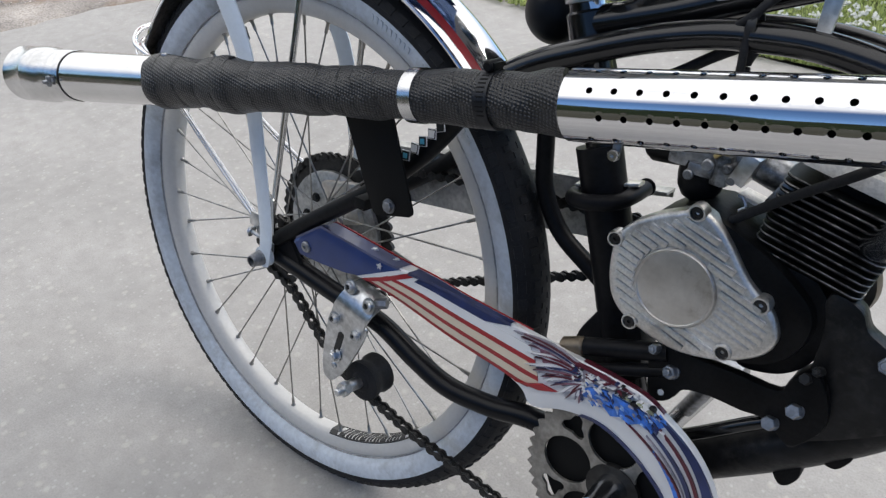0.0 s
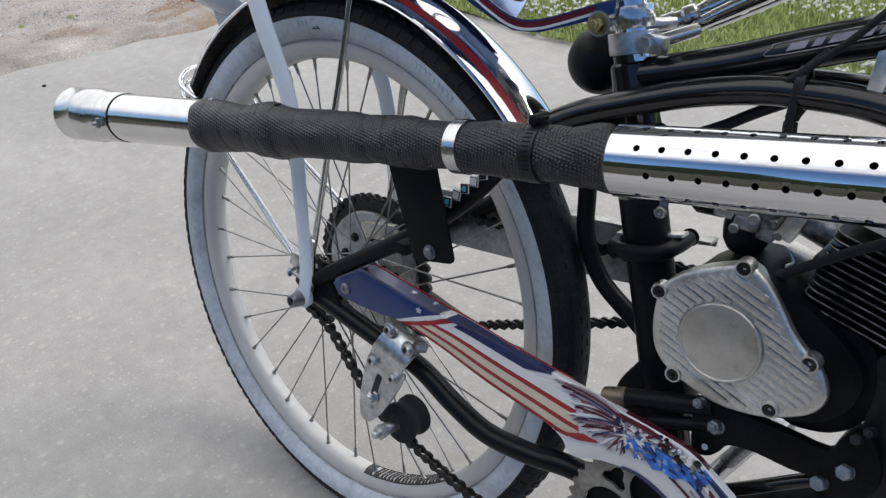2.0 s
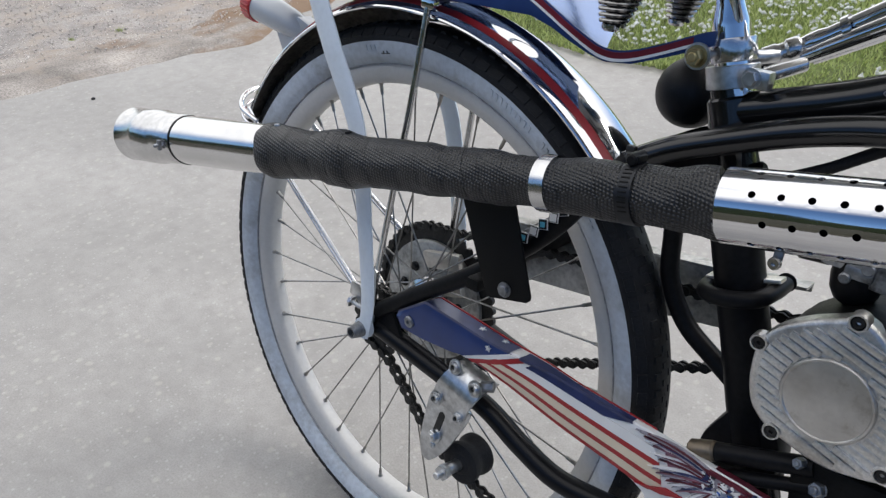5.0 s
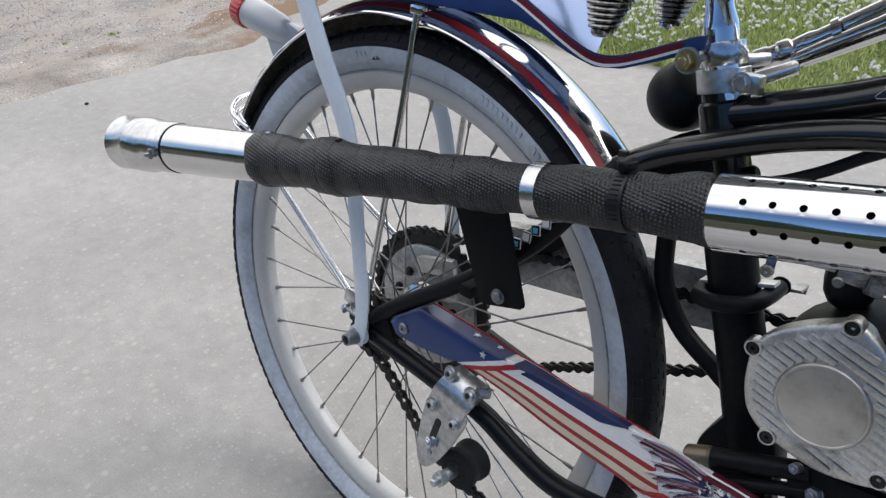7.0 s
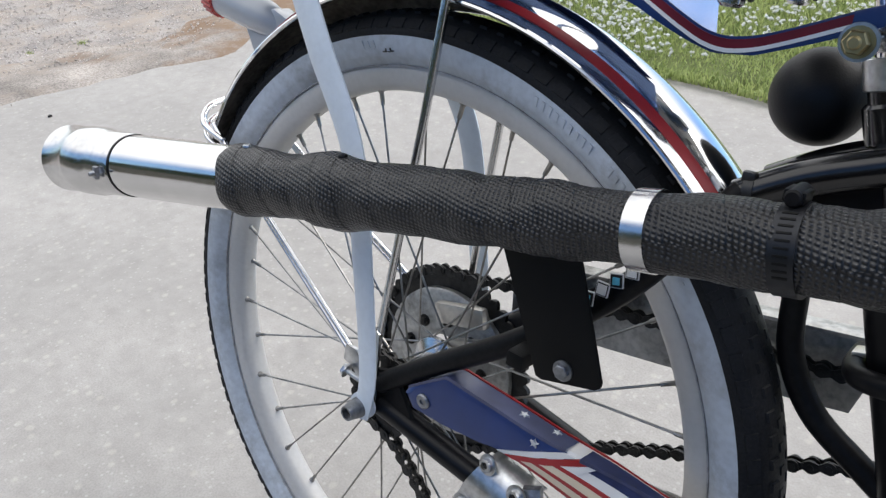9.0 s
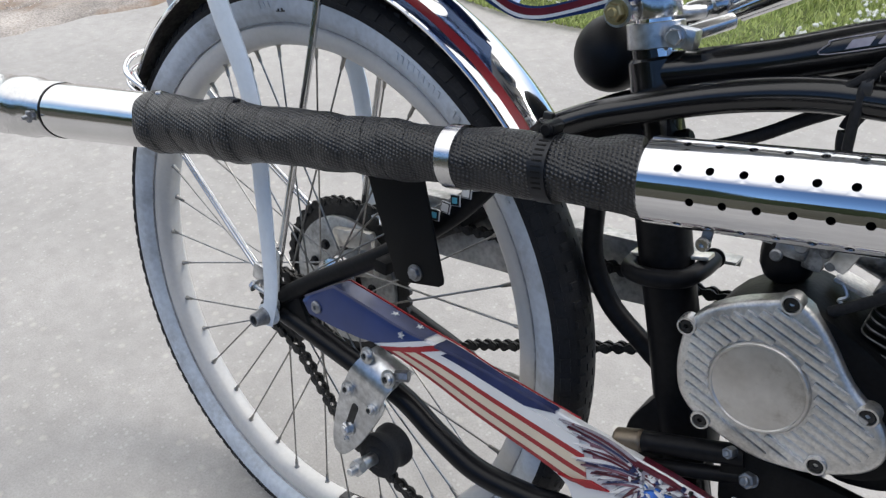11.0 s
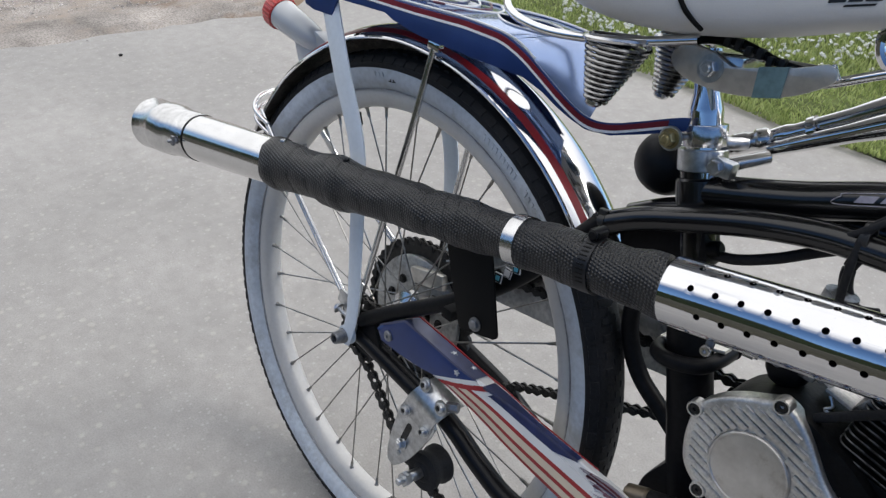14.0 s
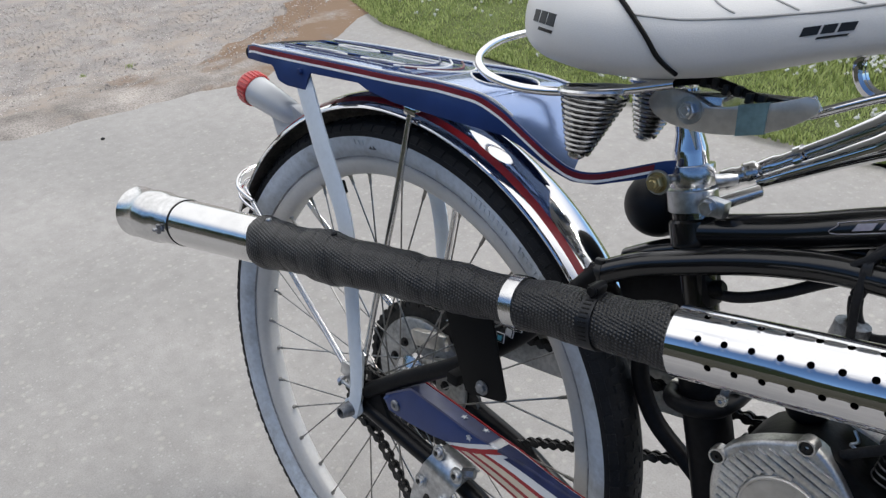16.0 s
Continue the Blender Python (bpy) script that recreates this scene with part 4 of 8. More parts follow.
# chains of separate links
def chain(name, path, label, parent):
    """Links of half-inch pitch laid along a closed or open path of points."""
    pts = [Vector(p) for p in path]
    lens = [0.0]
    for a, b in zip(pts, pts[1:]):
        lens.append(lens[-1] + (b - a).length)
    total = lens[-1]
    def at(s):
        s = max(0.0, min(total, s))
        for i in range(len(pts) - 1):
            if s <= lens[i + 1]:
                return pts[i].lerp(pts[i + 1], (s - lens[i]) / max(1e-9, lens[i + 1] - lens[i]))
        return pts[-1]
    def link_mesh(w, thick):
        bm = bmesh.new()
        out = []
        for end in (1, -1):
            for k in range(9):
                t = radians(-125 + 250 * k / 8)
                out.append((end * (0.00635 + 0.005 * math.cos(t)), end * 0.005 * math.sin(t)))
            out.append((0.0, end * 0.0024))
        res = plate(out, -w - thick, -w, 0)
        res = merge(res, plate(out, w, w + thick, 0))
        for s in (-1, 1):
            res = merge(res, lathe(bmesh.new(), [(-w - thick - 0.0006, 0), (-w - thick - 0.0006, 0.0026), (w + thick + 0.0006, 0.0026), (w + thick + 0.0006, 0)], (s * 0.00635, 0, 0), (0, 1, 0), 8))
        me = bpy.data.meshes.new("chain_link")
        res.to_mesh(me)
        res.free()
        me.materials.append(GREASE)
        return me
    outer, inner = link_mesh(0.0036, 0.0013), link_mesh(0.0021, 0.0013)
    root = None
    count = int(total / 0.0127)
    for i in range(count):
        a, b = at(i * 0.0127), at((i + 1) * 0.0127)
        d = (b - a).normalized()
        m = Matrix.Translation((a + b) / 2) @ Matrix.Rotation(-math.atan2(d.z, d.x), 4, "Y")
        if root is None:
            root = new(name, outer)
            root.parent = parent
            root.matrix_local = m
            tagged(root, label)
            inv = m.inverted()
            continue
        ob = new("chain_link", inner if i % 2 else outer)
        ob.parent = root
        ob.matrix_local = inv @ m
    return root


def arc(cx, cz, r, a0, a1, y, n=14):
    return [(cx + r * math.sin(radians(a0 + (a1 - a0) * k / n)), y, cz + r * math.cos(radians(a0 + (a1 - a0) * k / n))) for k in range(n + 1)]


BB = (0.456, 0.265)
CR = 0.089
chain("pedal_chain", arc(0.4565, 0.2655, CR, 182, 6, -0.055, 30) + [(0.2, -0.05, 0.362)] + arc(0, 0.33, 0.0375, -2, -150, -0.045)
      + [(0.012, -0.045, 0.288), (0.03, -0.045, 0.274), (0.07, -0.045, 0.238), (0.105, -0.045, 0.207)] + arc(0.1495, 0.226, 0.0265, 235, 172, -0.047)
      + [(0.208, -0.048, 0.187), (0.274, -0.05, 0.179), (0.336, -0.052, 0.172), (0.40, -0.054, 0.173)], "greasy dark roller chain", bike)
chain("motor_chain", [(0.405, 0.05, 0.480), (0.189, 0.05, 0.4525), (0.084, 0.05, 0.4365)] + arc(0, 0.33, 0.0925, 6, -208, 0.047, 40) + [(0.182, 0.05, 0.326), (0.344, 0.05, 0.402), (0.42, 0.05, 0.437)], "greasy dark motor drive chain", bike)


# ---- frame ----
frame_ob = part("frame", rod((0.448, 0, 0.29), (0.3135, 0, 0.6785), 0.0155, 24), BLACK, bike, "gloss black cruiser frame")
part("seat_tube_wrap", tube([(0.425, 0, 0.352), (0.405, 0, 0.405), (0.386, 0, 0.46), (0.366, 0, 0.515), (0.353, 0, 0.552)], 0.0205, 20), BLACK_SATIN, frame_ob, "black taped lower seat tube")
part("bottom_bracket", lathe(bmesh.new(), [(-0.036, 0), (-0.036, 0.024), (-0.033, 0.026), (0.033, 0.026), (0.036, 0.024), (0.036, 0)], (BB[0], 0, BB[1]), Y1, 28), BLACK_SATIN, frame_ob)
part("top_tube", tube([(0.3235, 0, 0.648), (0.40, 0, 0.6735), (0.46, 0, 0.698), (0.56, 0, 0.735), (0.70, 0, 0.786)], 0.0148, 20), BLACK, frame_ob, "gloss black top tube")
part("down_tube", tube([(0.462, 0, 0.265), (0.509, 0, 0.303), (0.559, 0, 0.344), (0.595, 0, 0.377), (0.627, 0, 0.411), (0.7, 0, 0.5), (0.76, 0, 0.6)], 0.0212, 20), SCUFFED_BLACK, frame_ob, "scuffed black down tube")
for side in (-1, 1):
    part("arched_tube", tube([(0.258, side * 0.028, 0.591), (0.292, side * 0.026, 0.612), (0.33, side * 0.025, 0.629), (0.383, side * 0.025, 0.65), (0.43, side * 0.025, 0.6635), (0.468, side * 0.025, 0.669), (0.51, side * 0.025, 0.6705), (0.56, side * 0.025, 0.663), (0.66, side * 0.02, 0.64)], 0.0112, 16), BLACK, frame_ob, "gloss black arched cantilever tube")
    part("seat_stay", tube([(0.006, side * 0.058, 0.35), (0.06, side * 0.057, 0.392), (0.138, side * 0.055, 0.450), (0.20, side * 0.05, 0.508), (0.235, side * 0.043, 0.555), (0.262, side * 0.03, 0.596)], 0.0092, 14), BLACK_SATIN, frame_ob, "black seat stay")
    part("chain_stay", tube([(0.008, side * 0.056, 0.329), (0.034, side * 0.055, 0.325), (0.10, side * 0.053, 0.3145), (0.165, side * 0.05, 0.304), (0.215, side * 0.05, 0.2845), (0.262, side * 0.05, 0.272), (0.316, side * 0.047, 0.275), (0.36, side * 0.043, 0.283), (0.43, side * 0.03, 0.275)], 0.0112, 16), BLACK_SEMI, frame_ob, "satin black curved chain stay")
    dx = [(-0.016, 0.318), (-0.012, 0.342), (0.0, 0.362), (0.022, 0.37), (0.034, 0.352), (0.046, 0.334), (0.044, 0.316), (0.016, 0.312)]
    part("dropout", plate(dx, side * 0.058 - 0.0025, side * 0.058 + 0.0025), BLACK_SATIN, frame_ob, "black frame dropout plate")
part("seat_cluster_lug", lathe(bmesh.new(), [(-0.012, 0.0165), (-0.01, 0.0182), (0.01, 0.0182), (0.012, 0.0165)], (0.3235, 0, 0.648), (-0.34, 0, 0.94), 24), BLACK, frame_ob)
# name panel on the top tube: outlined box with pale bars, unlettered
for k, (s0, s1) in enumerate(((0.0, 0.012), (0.016, 0.022), (0.026, 0.040), (0.045, 0.051), (0.055, 0.072))):
    x0, x1 = 0.442 + s0, 0.442 + s1
    bmv = bmesh.new()
    zf = lambda x: 0.674 + (x - 0.40) * 0.4
    qs = [(x0, zf(x0) + 0.0015), (x1, zf(x1) + 0.0015), (x1 + 0.002, zf(x1) + 0.0075), (x0 + 0.002, zf(x0) + 0.0075)]
    vs = [bmv.verts.new((x, -0.0151 + 0.0011 * (1 if i > 1 else 0), z)) for i, (x, z) in enumerate(qs)]
    vs2 = [bmv.verts.new((x, -0.0125, z)) for x, z in qs]
    bmv.faces.new(vs)
    for e in range(4):
        bmv.faces.new((vs[e], vs2[e], vs2[(e + 1) % 4], vs[(e + 1) % 4]))
    bmesh.ops.recalc_face_normals(bmv, faces=bmv.faces)
    part("name_bar", bmv, PRINT_GREY, frame_ob, smooth=False)
ol = [(0.434, -0.0152, 0.6875), (0.51, -0.0152, 0.7175), (0.518, -0.0148, 0.7205), (0.517, -0.0128, 0.7285), (0.44, -0.0128, 0.6985), (0.4325, -0.0146, 0.6935)]
part("name_outline", tube(ol, 0.0004, 5, 5, closed=True), PRINT_GREY, frame_ob)
# square stickers along the seat stay, overlapping like a belt of tiles
for k in range(6):
    t = k / 5
    c = V(0.181 + 0.043 * t, -0.0625 + 0.005 * t, 0.4985 + 0.0455 * t)
    turn_ = radians(-8 + 9 * (k % 2) + 4 * k)
    d, u = V(math.cos(turn_), 0, math.sin(turn_)), V(-math.sin(turn_), 0.12, math.cos(turn_))
    fill_ = (STICKER_BLACK, CYAN, PRINT_WHITE, CYAN, PRINT_WHITE, STICKER_BLACK)[k]
    for nm, mt, half, off in (("sticker_rim", PRINT_WHITE, 0.0047, 0.0), ("square_sticker", STICKER_BLACK, 0.0041, 0.0005), ("sticker_print", fill_, 0.0034 if fill_ is PRINT_WHITE else 0.0024, 0.001)):
        bmv = bmesh.new()
        vs = [bmv.verts.new(c + V(0, -off - 0.0007 * (k % 2), 0) + (d * p0 + u * p1) * half) for p0, p1 in ((1, 1), (-1, 1), (-1, -1), (1, -1))]
        vs2 = [bmv.verts.new(v.co + V(0, 0.0012, 0)) for v in vs]
        bmv.faces.new(vs)
        for e in range(4):
            bmv.faces.new((vs[e], vs2[e], vs2[(e + 1) % 4], vs[(e + 1) % 4]))
        bmesh.ops.recalc_face_normals(bmv, faces=bmv.faces)
        part(nm, bmv, mt, frame_ob, smooth=False)
# axle hardware
axle = part("rear_axle", rod((0, -0.085, 0.33), (0, 0.09, 0.33), 0.0048, 14, 0.001), ZINC, bike, "zinc-plated rear axle")
for side in (-1, 1):
    part("axle_nut", lathe(bmesh.new(), [(0.0, 0.0), (0.0, 0.0115), (0.002, 0.0118), (0.0035, 0.0095), (0.011, 0.0088), (0.0165, 0.0075), (0.0205, 0.007), (0.0212, 0.0066), (0.0212, 0.005), (0.0145, 0.0046), (0.0145, 0.0)], (0, side * 0.0715, 0.33), (0, side, 0), 20), NUT, axle, "tapered chrome axle nut with a hollow end")
    part("nut_socket", lathe(bmesh.new(), [(0.015, 0.0), (0.015, 0.0045), (0.0165, 0.0045), (0.0165, 0.0)], (0, side * 0.0715, 0.33), (0, side, 0), 16), GREASE, axle)
    part("cone_nut", lathe(bmesh.new(), [(0.0, 0), (0.0, 0.011), (0.008, 0.011), (0.008, 0)], (0, side * 0.046, 0.33), (0, side, 0), 6), GREASE, axle)
part("adjuster_screw", rod((-0.012, -0.066, 0.347), (-0.03, -0.07, 0.352), 0.0026, 10, 0.0006), ZINC, axle)
part("adjuster_nut", hex_bolt((-0.026, -0.069, 0.351), (-1, -0.2, 0.28), 0.005, 0.004), ZINC, axle)

# ---- exhaust ----
TIP = V(-0.403, -0.134, 0.4608)
EXD = V(0.782, 0.0155, 0.153).normalized()


def ex(s):
    return TIP + EXD * s


rngx = random.Random(21)
turns = []
s = 0.308
while s < 0.795:
    turns.append(s)
    s += rngx.uniform(0.017, 0.038)


def wrap_profile():
    prof = [(0.3085, 0.0235)]
    marks = [0.3085] + [t for t in turns if t > 0.32] + [0.8005]
    for a, b in zip(marks, marks[1:]):
        for k in range(7):
            t = k / 6
            s_ = a + (b - a) * t * 0.985
            base = 0.0268 + (0.0202 - 0.0268) * min(1, max(0, (s_ - 0.31) / 0.30)) ** 1.15 + 0.0016 * max(0, (s_ - 0.66) / 0.13)
            swell = 0.0007 * math.sin(s_ * 47) + 0.0036 * noise.noise((s_ * 27, 0, 0))
            lip = (0.0006 + 0.0009 * (0.5 + 0.5 * math.sin(a * 517))) * min(1, t * 2.2) * (1 - 0.7 * t)
            prof.append((s_, base + swell + lip))
    prof.append((0.8005, 0.0185))
    return prof


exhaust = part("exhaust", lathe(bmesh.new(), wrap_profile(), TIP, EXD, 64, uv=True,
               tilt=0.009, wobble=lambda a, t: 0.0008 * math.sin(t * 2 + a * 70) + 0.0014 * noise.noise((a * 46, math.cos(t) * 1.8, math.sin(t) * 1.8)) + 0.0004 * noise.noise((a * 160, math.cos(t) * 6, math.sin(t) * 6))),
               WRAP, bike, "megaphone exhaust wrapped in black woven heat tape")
part("tail_pipe", lathe(bmesh.new(), [(0.148, 0.0), (0.148, 0.0278), (0.1492, 0.0289), (0.18, 0.0288), (0.318, 0.0262), (0.318, 0.0)], TIP, EXD, 64), SATIN_CHROME, exhaust, "polished chrome tail pipe")
tipbm = bmesh.new()
lathe(tipbm, [(a_ + 0.007, r_) for a_, r_ in ((0.016, 0.0318), (0.014, 0.033), (0.016, 0.0343), (0.022, 0.0337), (0.026, 0.0335), (0.05, 0.0333), (0.0535, 0.0339), (0.058, 0.0341), (0.08, 0.0335), (0.09, 0.0318), (0.1, 0.0307), (0.137, 0.03), (0.1395, 0.0292), (0.1395, 0.0275), (0.1, 0.0285), (0.03, 0.0315))], TIP, EXD, 64, closed=True)
tip = part("exhaust_tip", tipbm, BRUSHED, exhaust, "flared chrome exhaust tip")
part("soot_lining", lathe(bmesh.new(), [(0.033, 0.031), (0.067, 0.029), (0.107, 0.025), (0.112, 0.0)], TIP, EXD, 40), BLACK_MATT, tip)
part("joint_ring", lathe(bmesh.new(), [(0.146, 0.0272), (0.146, 0.0295), (0.149, 0.0295), (0.149, 0.0272)], TIP, EXD, 64, closed=True), BLACK_SATIN, exhaust, "black seal ring")
side_v = EXD.cross(V(0, 0, 1)).normalized()
up_v = side_v.cross(EXD)


def round_pipe(s_, deg, r):
    """A place on the pipe: along it, degrees up from the side that faces right, and radius."""
    a = radians(deg)
    out = side_v * math.cos(a) + up_v * math.sin(a)
    return ex(s_) + out * r, out


p, o_ = round_pipe(0.134, -3, 0.028)
part("tip_screw", hex_bolt(p, o_, 0.0042, 0.0035, 1.2, 0.008), NUT, tip, "dull zinc clamp screw")
p, o_ = round_pipe(0.134, -3, 0.0335)
part("tip_wing", block(p.x, p.y, p.z, 0.006, 0.004, 0.012, 0.001), NUT, tip)
for s0, r0, w_, mt, nm, lb in ((0.6637, 0.0215, 0.0062, DULL_CHROME, "clamp_band", "polished steel clamp band"), (0.7355, 0.0219, 0.0058, CLAMP_STEEL, "hose_clamp", "slotted dark hose clamp")):
    band = part(nm, lathe(bmesh.new(), [(-w_, r0 - 0.003), (-w_, r0 + 0.0007), (w_, r0 + 0.0007), (w_, r0 - 0.003)], ex(s0), EXD, 64, closed=True), mt, exhaust, lb)
    if nm == "hose_clamp":
        for k in range(10):
            p, o_ = round_pipe(s0, 60 - k * 9, r0 + 0.0008)
            q = EXD.cross(o_)
            m3 = Matrix((EXD, q, o_)).transposed().to_4x4()
            part("clamp_slot", block(p.x, p.y, p.z, 0.0066, 0.0012, 0.0006, 0.0002, m3), BLACK_MATT, band)
        p, o_ = round_pipe(s0, 88, r0 + 0.004)
        part("clamp_screw", rod(p - EXD.cross(o_) * 0.009, p + EXD.cross(o_) * 0.009, 0.0042, 12, 0.001), BLACK_SATIN, band)
        part("clamp_housing", block(p.x, p.y, p.z, 0.010, 0.013, 0.006, 0.0012), BLACK_SATIN, band)


def heat_shield(s0, s1, r, rows, pitch, hole):
    """A perforated chrome sleeve: a tube of cells, with a round hole cut in the cells on the rows."""
    bm = bmesh.new()
    def pt(s_, deg, rr=r):
        return round_pipe(s_, deg, rr)[0]
    cache = {}
    def vert(s_, deg, rr=r):
        key = (round(s_, 5), round(deg % 360, 3), round(rr, 5))
        if key not in cache:
            cache[key] = bm.verts.new(pt(s_, deg, rr))
        return cache[key]
    cell_deg = 20.0
    T3 = cell_deg / 3
    cols = int((s1 - s0) / pitch)
    hole_deg = math.degrees(hole / r)
    bands = [k * cell_deg + 3.0 for k in range(18)]
    for c in range(cols):
        a, b = s0 + c * pitch, s0 + (c + 1) * pitch
        for d0 in bands:
            mid = d0 + cell_deg / 2
            row = [q for q in rows if abs(((q[0] - mid) + 180) % 360 - 180) < 1.0 and c % 2 == q[1] and 2 <= c < cols - 2]
            if not row or c >= cols:
                bm.faces.new((vert(a, d0), vert(b, d0), vert(b, d0 + T3), vert(a, d0 + T3)))
                bm.faces.new((vert(a, d0 + T3), vert(b, d0 + T3), vert(b, d0 + 2 * T3), vert(a, d0 + 2 * T3)))
                bm.faces.new((vert(a, d0 + 2 * T3), vert(b, d0 + 2 * T3), vert(b, d0 + cell_deg), vert(a, d0 + cell_deg)))
                continue
            cs, cd = (a + b) / 2, mid
            n = 16
            ring, inner, outer = [], [], []
            for k in range(n):
                t = 2 * math.pi * (k + 0.5) / n
                ring.append(bm.verts.new(pt(cs + hole * math.cos(t), cd + hole_deg * math.sin(t), r)))
                inner.append(bm.verts.new(pt(cs + hole * 0.96 * math.cos(t), cd + hole_deg * 0.96 * math.sin(t), r - 0.0016)))
            edge = [(b, d0 + cell_deg / 2), (b, d0 + 2 * T3), (b, d0 + cell_deg), (cs, d0 + cell_deg), (a, d0 + cell_deg), (a, d0 + 2 * T3), (a, d0 + cell_deg / 2), (a, d0 + T3), (a, d0), (cs, d0), (b, d0), (b, d0 + T3)]
            ev = [vert(*e) for e in edge]
            ang = []
            for e in edge:
                ang.append(math.atan2((e[1] - cd) / cell_deg, (e[0] - cs) / pitch) % (2 * math.pi))
            pos = [(2 * math.pi * (k + 0.5) / n) for k in range(n)]
            near = [min(range(n), key=lambda k: abs((pos[k] - g + math.pi) % (2 * math.pi) - math.pi)) for g in ang]
            for i in range(len(ev)):
                j = (i + 1) % len(ev)
                k0, k1 = near[i], near[j]
                chainv = [ring[k0]]
                k = k0
                while k != k1:
                    k = (k + 1) % n
                    chainv.append(ring[k])
                loop = [ev[i], ev[j]] + chainv[::-1]
                bm.faces.new(loop)
            for k in range(n):
                bm.faces.new((ring[k], ring[(k + 1) % n], inner[(k + 1) % n], inner[k]))
    # rolled front edge
    for d0 in bands:
        for q in (0, T3, 2 * T3):
            bm.faces.new((vert(s0, d0 + q), vert(s0, d0 + q + T3), vert(s0 - 0.0022, d0 + q + T3, r - 0.0018), vert(s0 - 0.0022, d0 + q, r - 0.0018)))
            bm.faces.new((vert(s0 - 0.0022, d0 + q, r - 0.0018), vert(s0 - 0.0022, d0 + q + T3, r - 0.0018), vert(s0 + 0.002, d0 + q + T3, r - 0.003), vert(s0 + 0.002, d0 + q, r - 0.003)))
    bmesh.ops.recalc_face_normals(bm, faces=bm.faces)
    return bm


SHIELD_R = 0.0255
shield = part("heat_shield", heat_shield(0.8015, 1.19, SHIELD_R, [(33, 0), (-7, 1), (73, 0), (-47, 0), (113, 1), (153, 0), (193, 1)], 0.0087, 0.0023), CHROME, exhaust, "mirror chrome perforated heat shield")
part("inner_pipe", lathe(bmesh.new(), [(0.79, 0.0), (0.79, 0.0195), (1.2, 0.0195), (1.2, 0.0)], TIP, EXD, 32), BLACK_MATT, shield, "dark pipe inside the shield")
p, o_ = round_pipe(0.838, -62, SHIELD_R)
part("shield_tab", block(p.x, p.y + 0.004, p.z - 0.006, 0.006, 0.003, 0.011, 0.001), NUT, shield)
part("shield_screw", screw_head((p.x, p.y + 0.0015, p.z - 0.008), (0, -1, 0), 0.0042, 0.0035), DULL_CHROME, shield, "cross-head shield screw")
hang = [(0.128, 0.545), (0.188, 0.557), (0.2225, 0.467), (0.2222, 0.4635), (0.219, 0.4605), (0.179, 0.4495), (0.1745, 0.4505), (0.1725, 0.4545)]
hanger = part("exhaust_hanger", plate(hang, -0.0865, -0.0835, 0.0008), BLACK_MATT, exhaust, "flat matt black hanger plate")
part("hanger_bolt", hex_bolt((0.1945, -0.0865, 0.464), (0, -1, 0), 0.0054, 0.0035, 1.35), NUT, hanger, "zinc hanger bolt")
part("hanger_bracket", block(0.155, -0.07, 0.452, 0.014, 0.03, 0.012, 0.002), BLACK_MATT, hanger)

for s0, deg, r0, mt in ((0.329, 82, 0.027, ZINC), (0.437, 84, 0.0252, BLACK_SATIN)):
    p, o_ = round_pipe(s0, deg, r0)
    part("tape_screw", screw_head(p, o_, 0.0034, 0.0026), mt, exhaust, "small screw holding the heat tape")

# ---- chain guard ----
G_UP = [(0.0455, 0.368), (0.064, 0.3815), (0.0835, 0.3952), (0.13, 0.3918), (0.18, 0.3885), (0.232, 0.391), (0.282, 0.389), (0.332, 0.3865), (0.38, 0.3842), (0.408, 0.3825), (0.437, 0.381), (0.466, 0.3775), (0.488, 0.367), (0.51, 0.354), (0.528, 0.337), (0.542, 0.316), (0.551, 0.285)]
G_LO = [(0.0445, 0.3605), (0.052, 0.3515), (0.085, 0.352), (0.119, 0.3555), (0.148, 0.3598), (0.2, 0.3545), (0.262, 0.3435), (0.325, 0.336), (0.352, 0.3275), (0.366, 0.3150), (0.398, 0.3275), (0.431, 0.3325), (0.461, 0.3230), (0.486, 0.307), (0.505, 0.288), (0.515, 0.26), (0.519, 0.228)]
GY = -0.065


def g_at(poly, u):
    """A place along one edge of the guard, u from 0 to 1 from axle to crank."""
    f = u * (len(poly) - 1)
    i = min(int(f), len(poly) - 2)
    t = f - i
    a, b, c, d = poly[max(i - 1, 0)], poly[i], poly[i + 1], poly[min(i + 2, len(poly) - 1)]
    if i < 3:
        return b[0] + (c[0] - b[0]) * t, b[1] + (c[1] - b[1]) * t
    cat = lambda k: 0.5 * (2 * b[k] + (c[k] - a[k]) * t + (2 * a[k] - 5 * b[k] + 4 * c[k] - d[k]) * t * t + (3 * b[k] - a[k] - 3 * c[k] + d[k]) * t ** 3)
    return cat(0), cat(1)


G_PAINT = G_LO[:8] + [(0.352, 0.3325), (0.38, 0.3345), (0.408, 0.337), (0.437, 0.338)] + G_LO[12:]


def g_pt(u, v, off=0.0, low=None):
    """A place on the guard's face: u along it, v from the lower edge to the upper."""
    a, b = g_at(low or G_LO, u), g_at(G_UP, u)
    return V(a[0] + (b[0] - a[0]) * v, GY - off - 0.003 * math.sin(math.pi * min(1, max(0, v))), a[1] + (b[1] - a[1]) * v)


def flange(u):
    """How deep the guard's upper flange is: wide at the axle, narrow at the stripes."""
    t = min(1.0, max(0.0, (u - 0.22) / 0.16))
    return 0.023 - 0.015 * t * t * (3 - 2 * t)


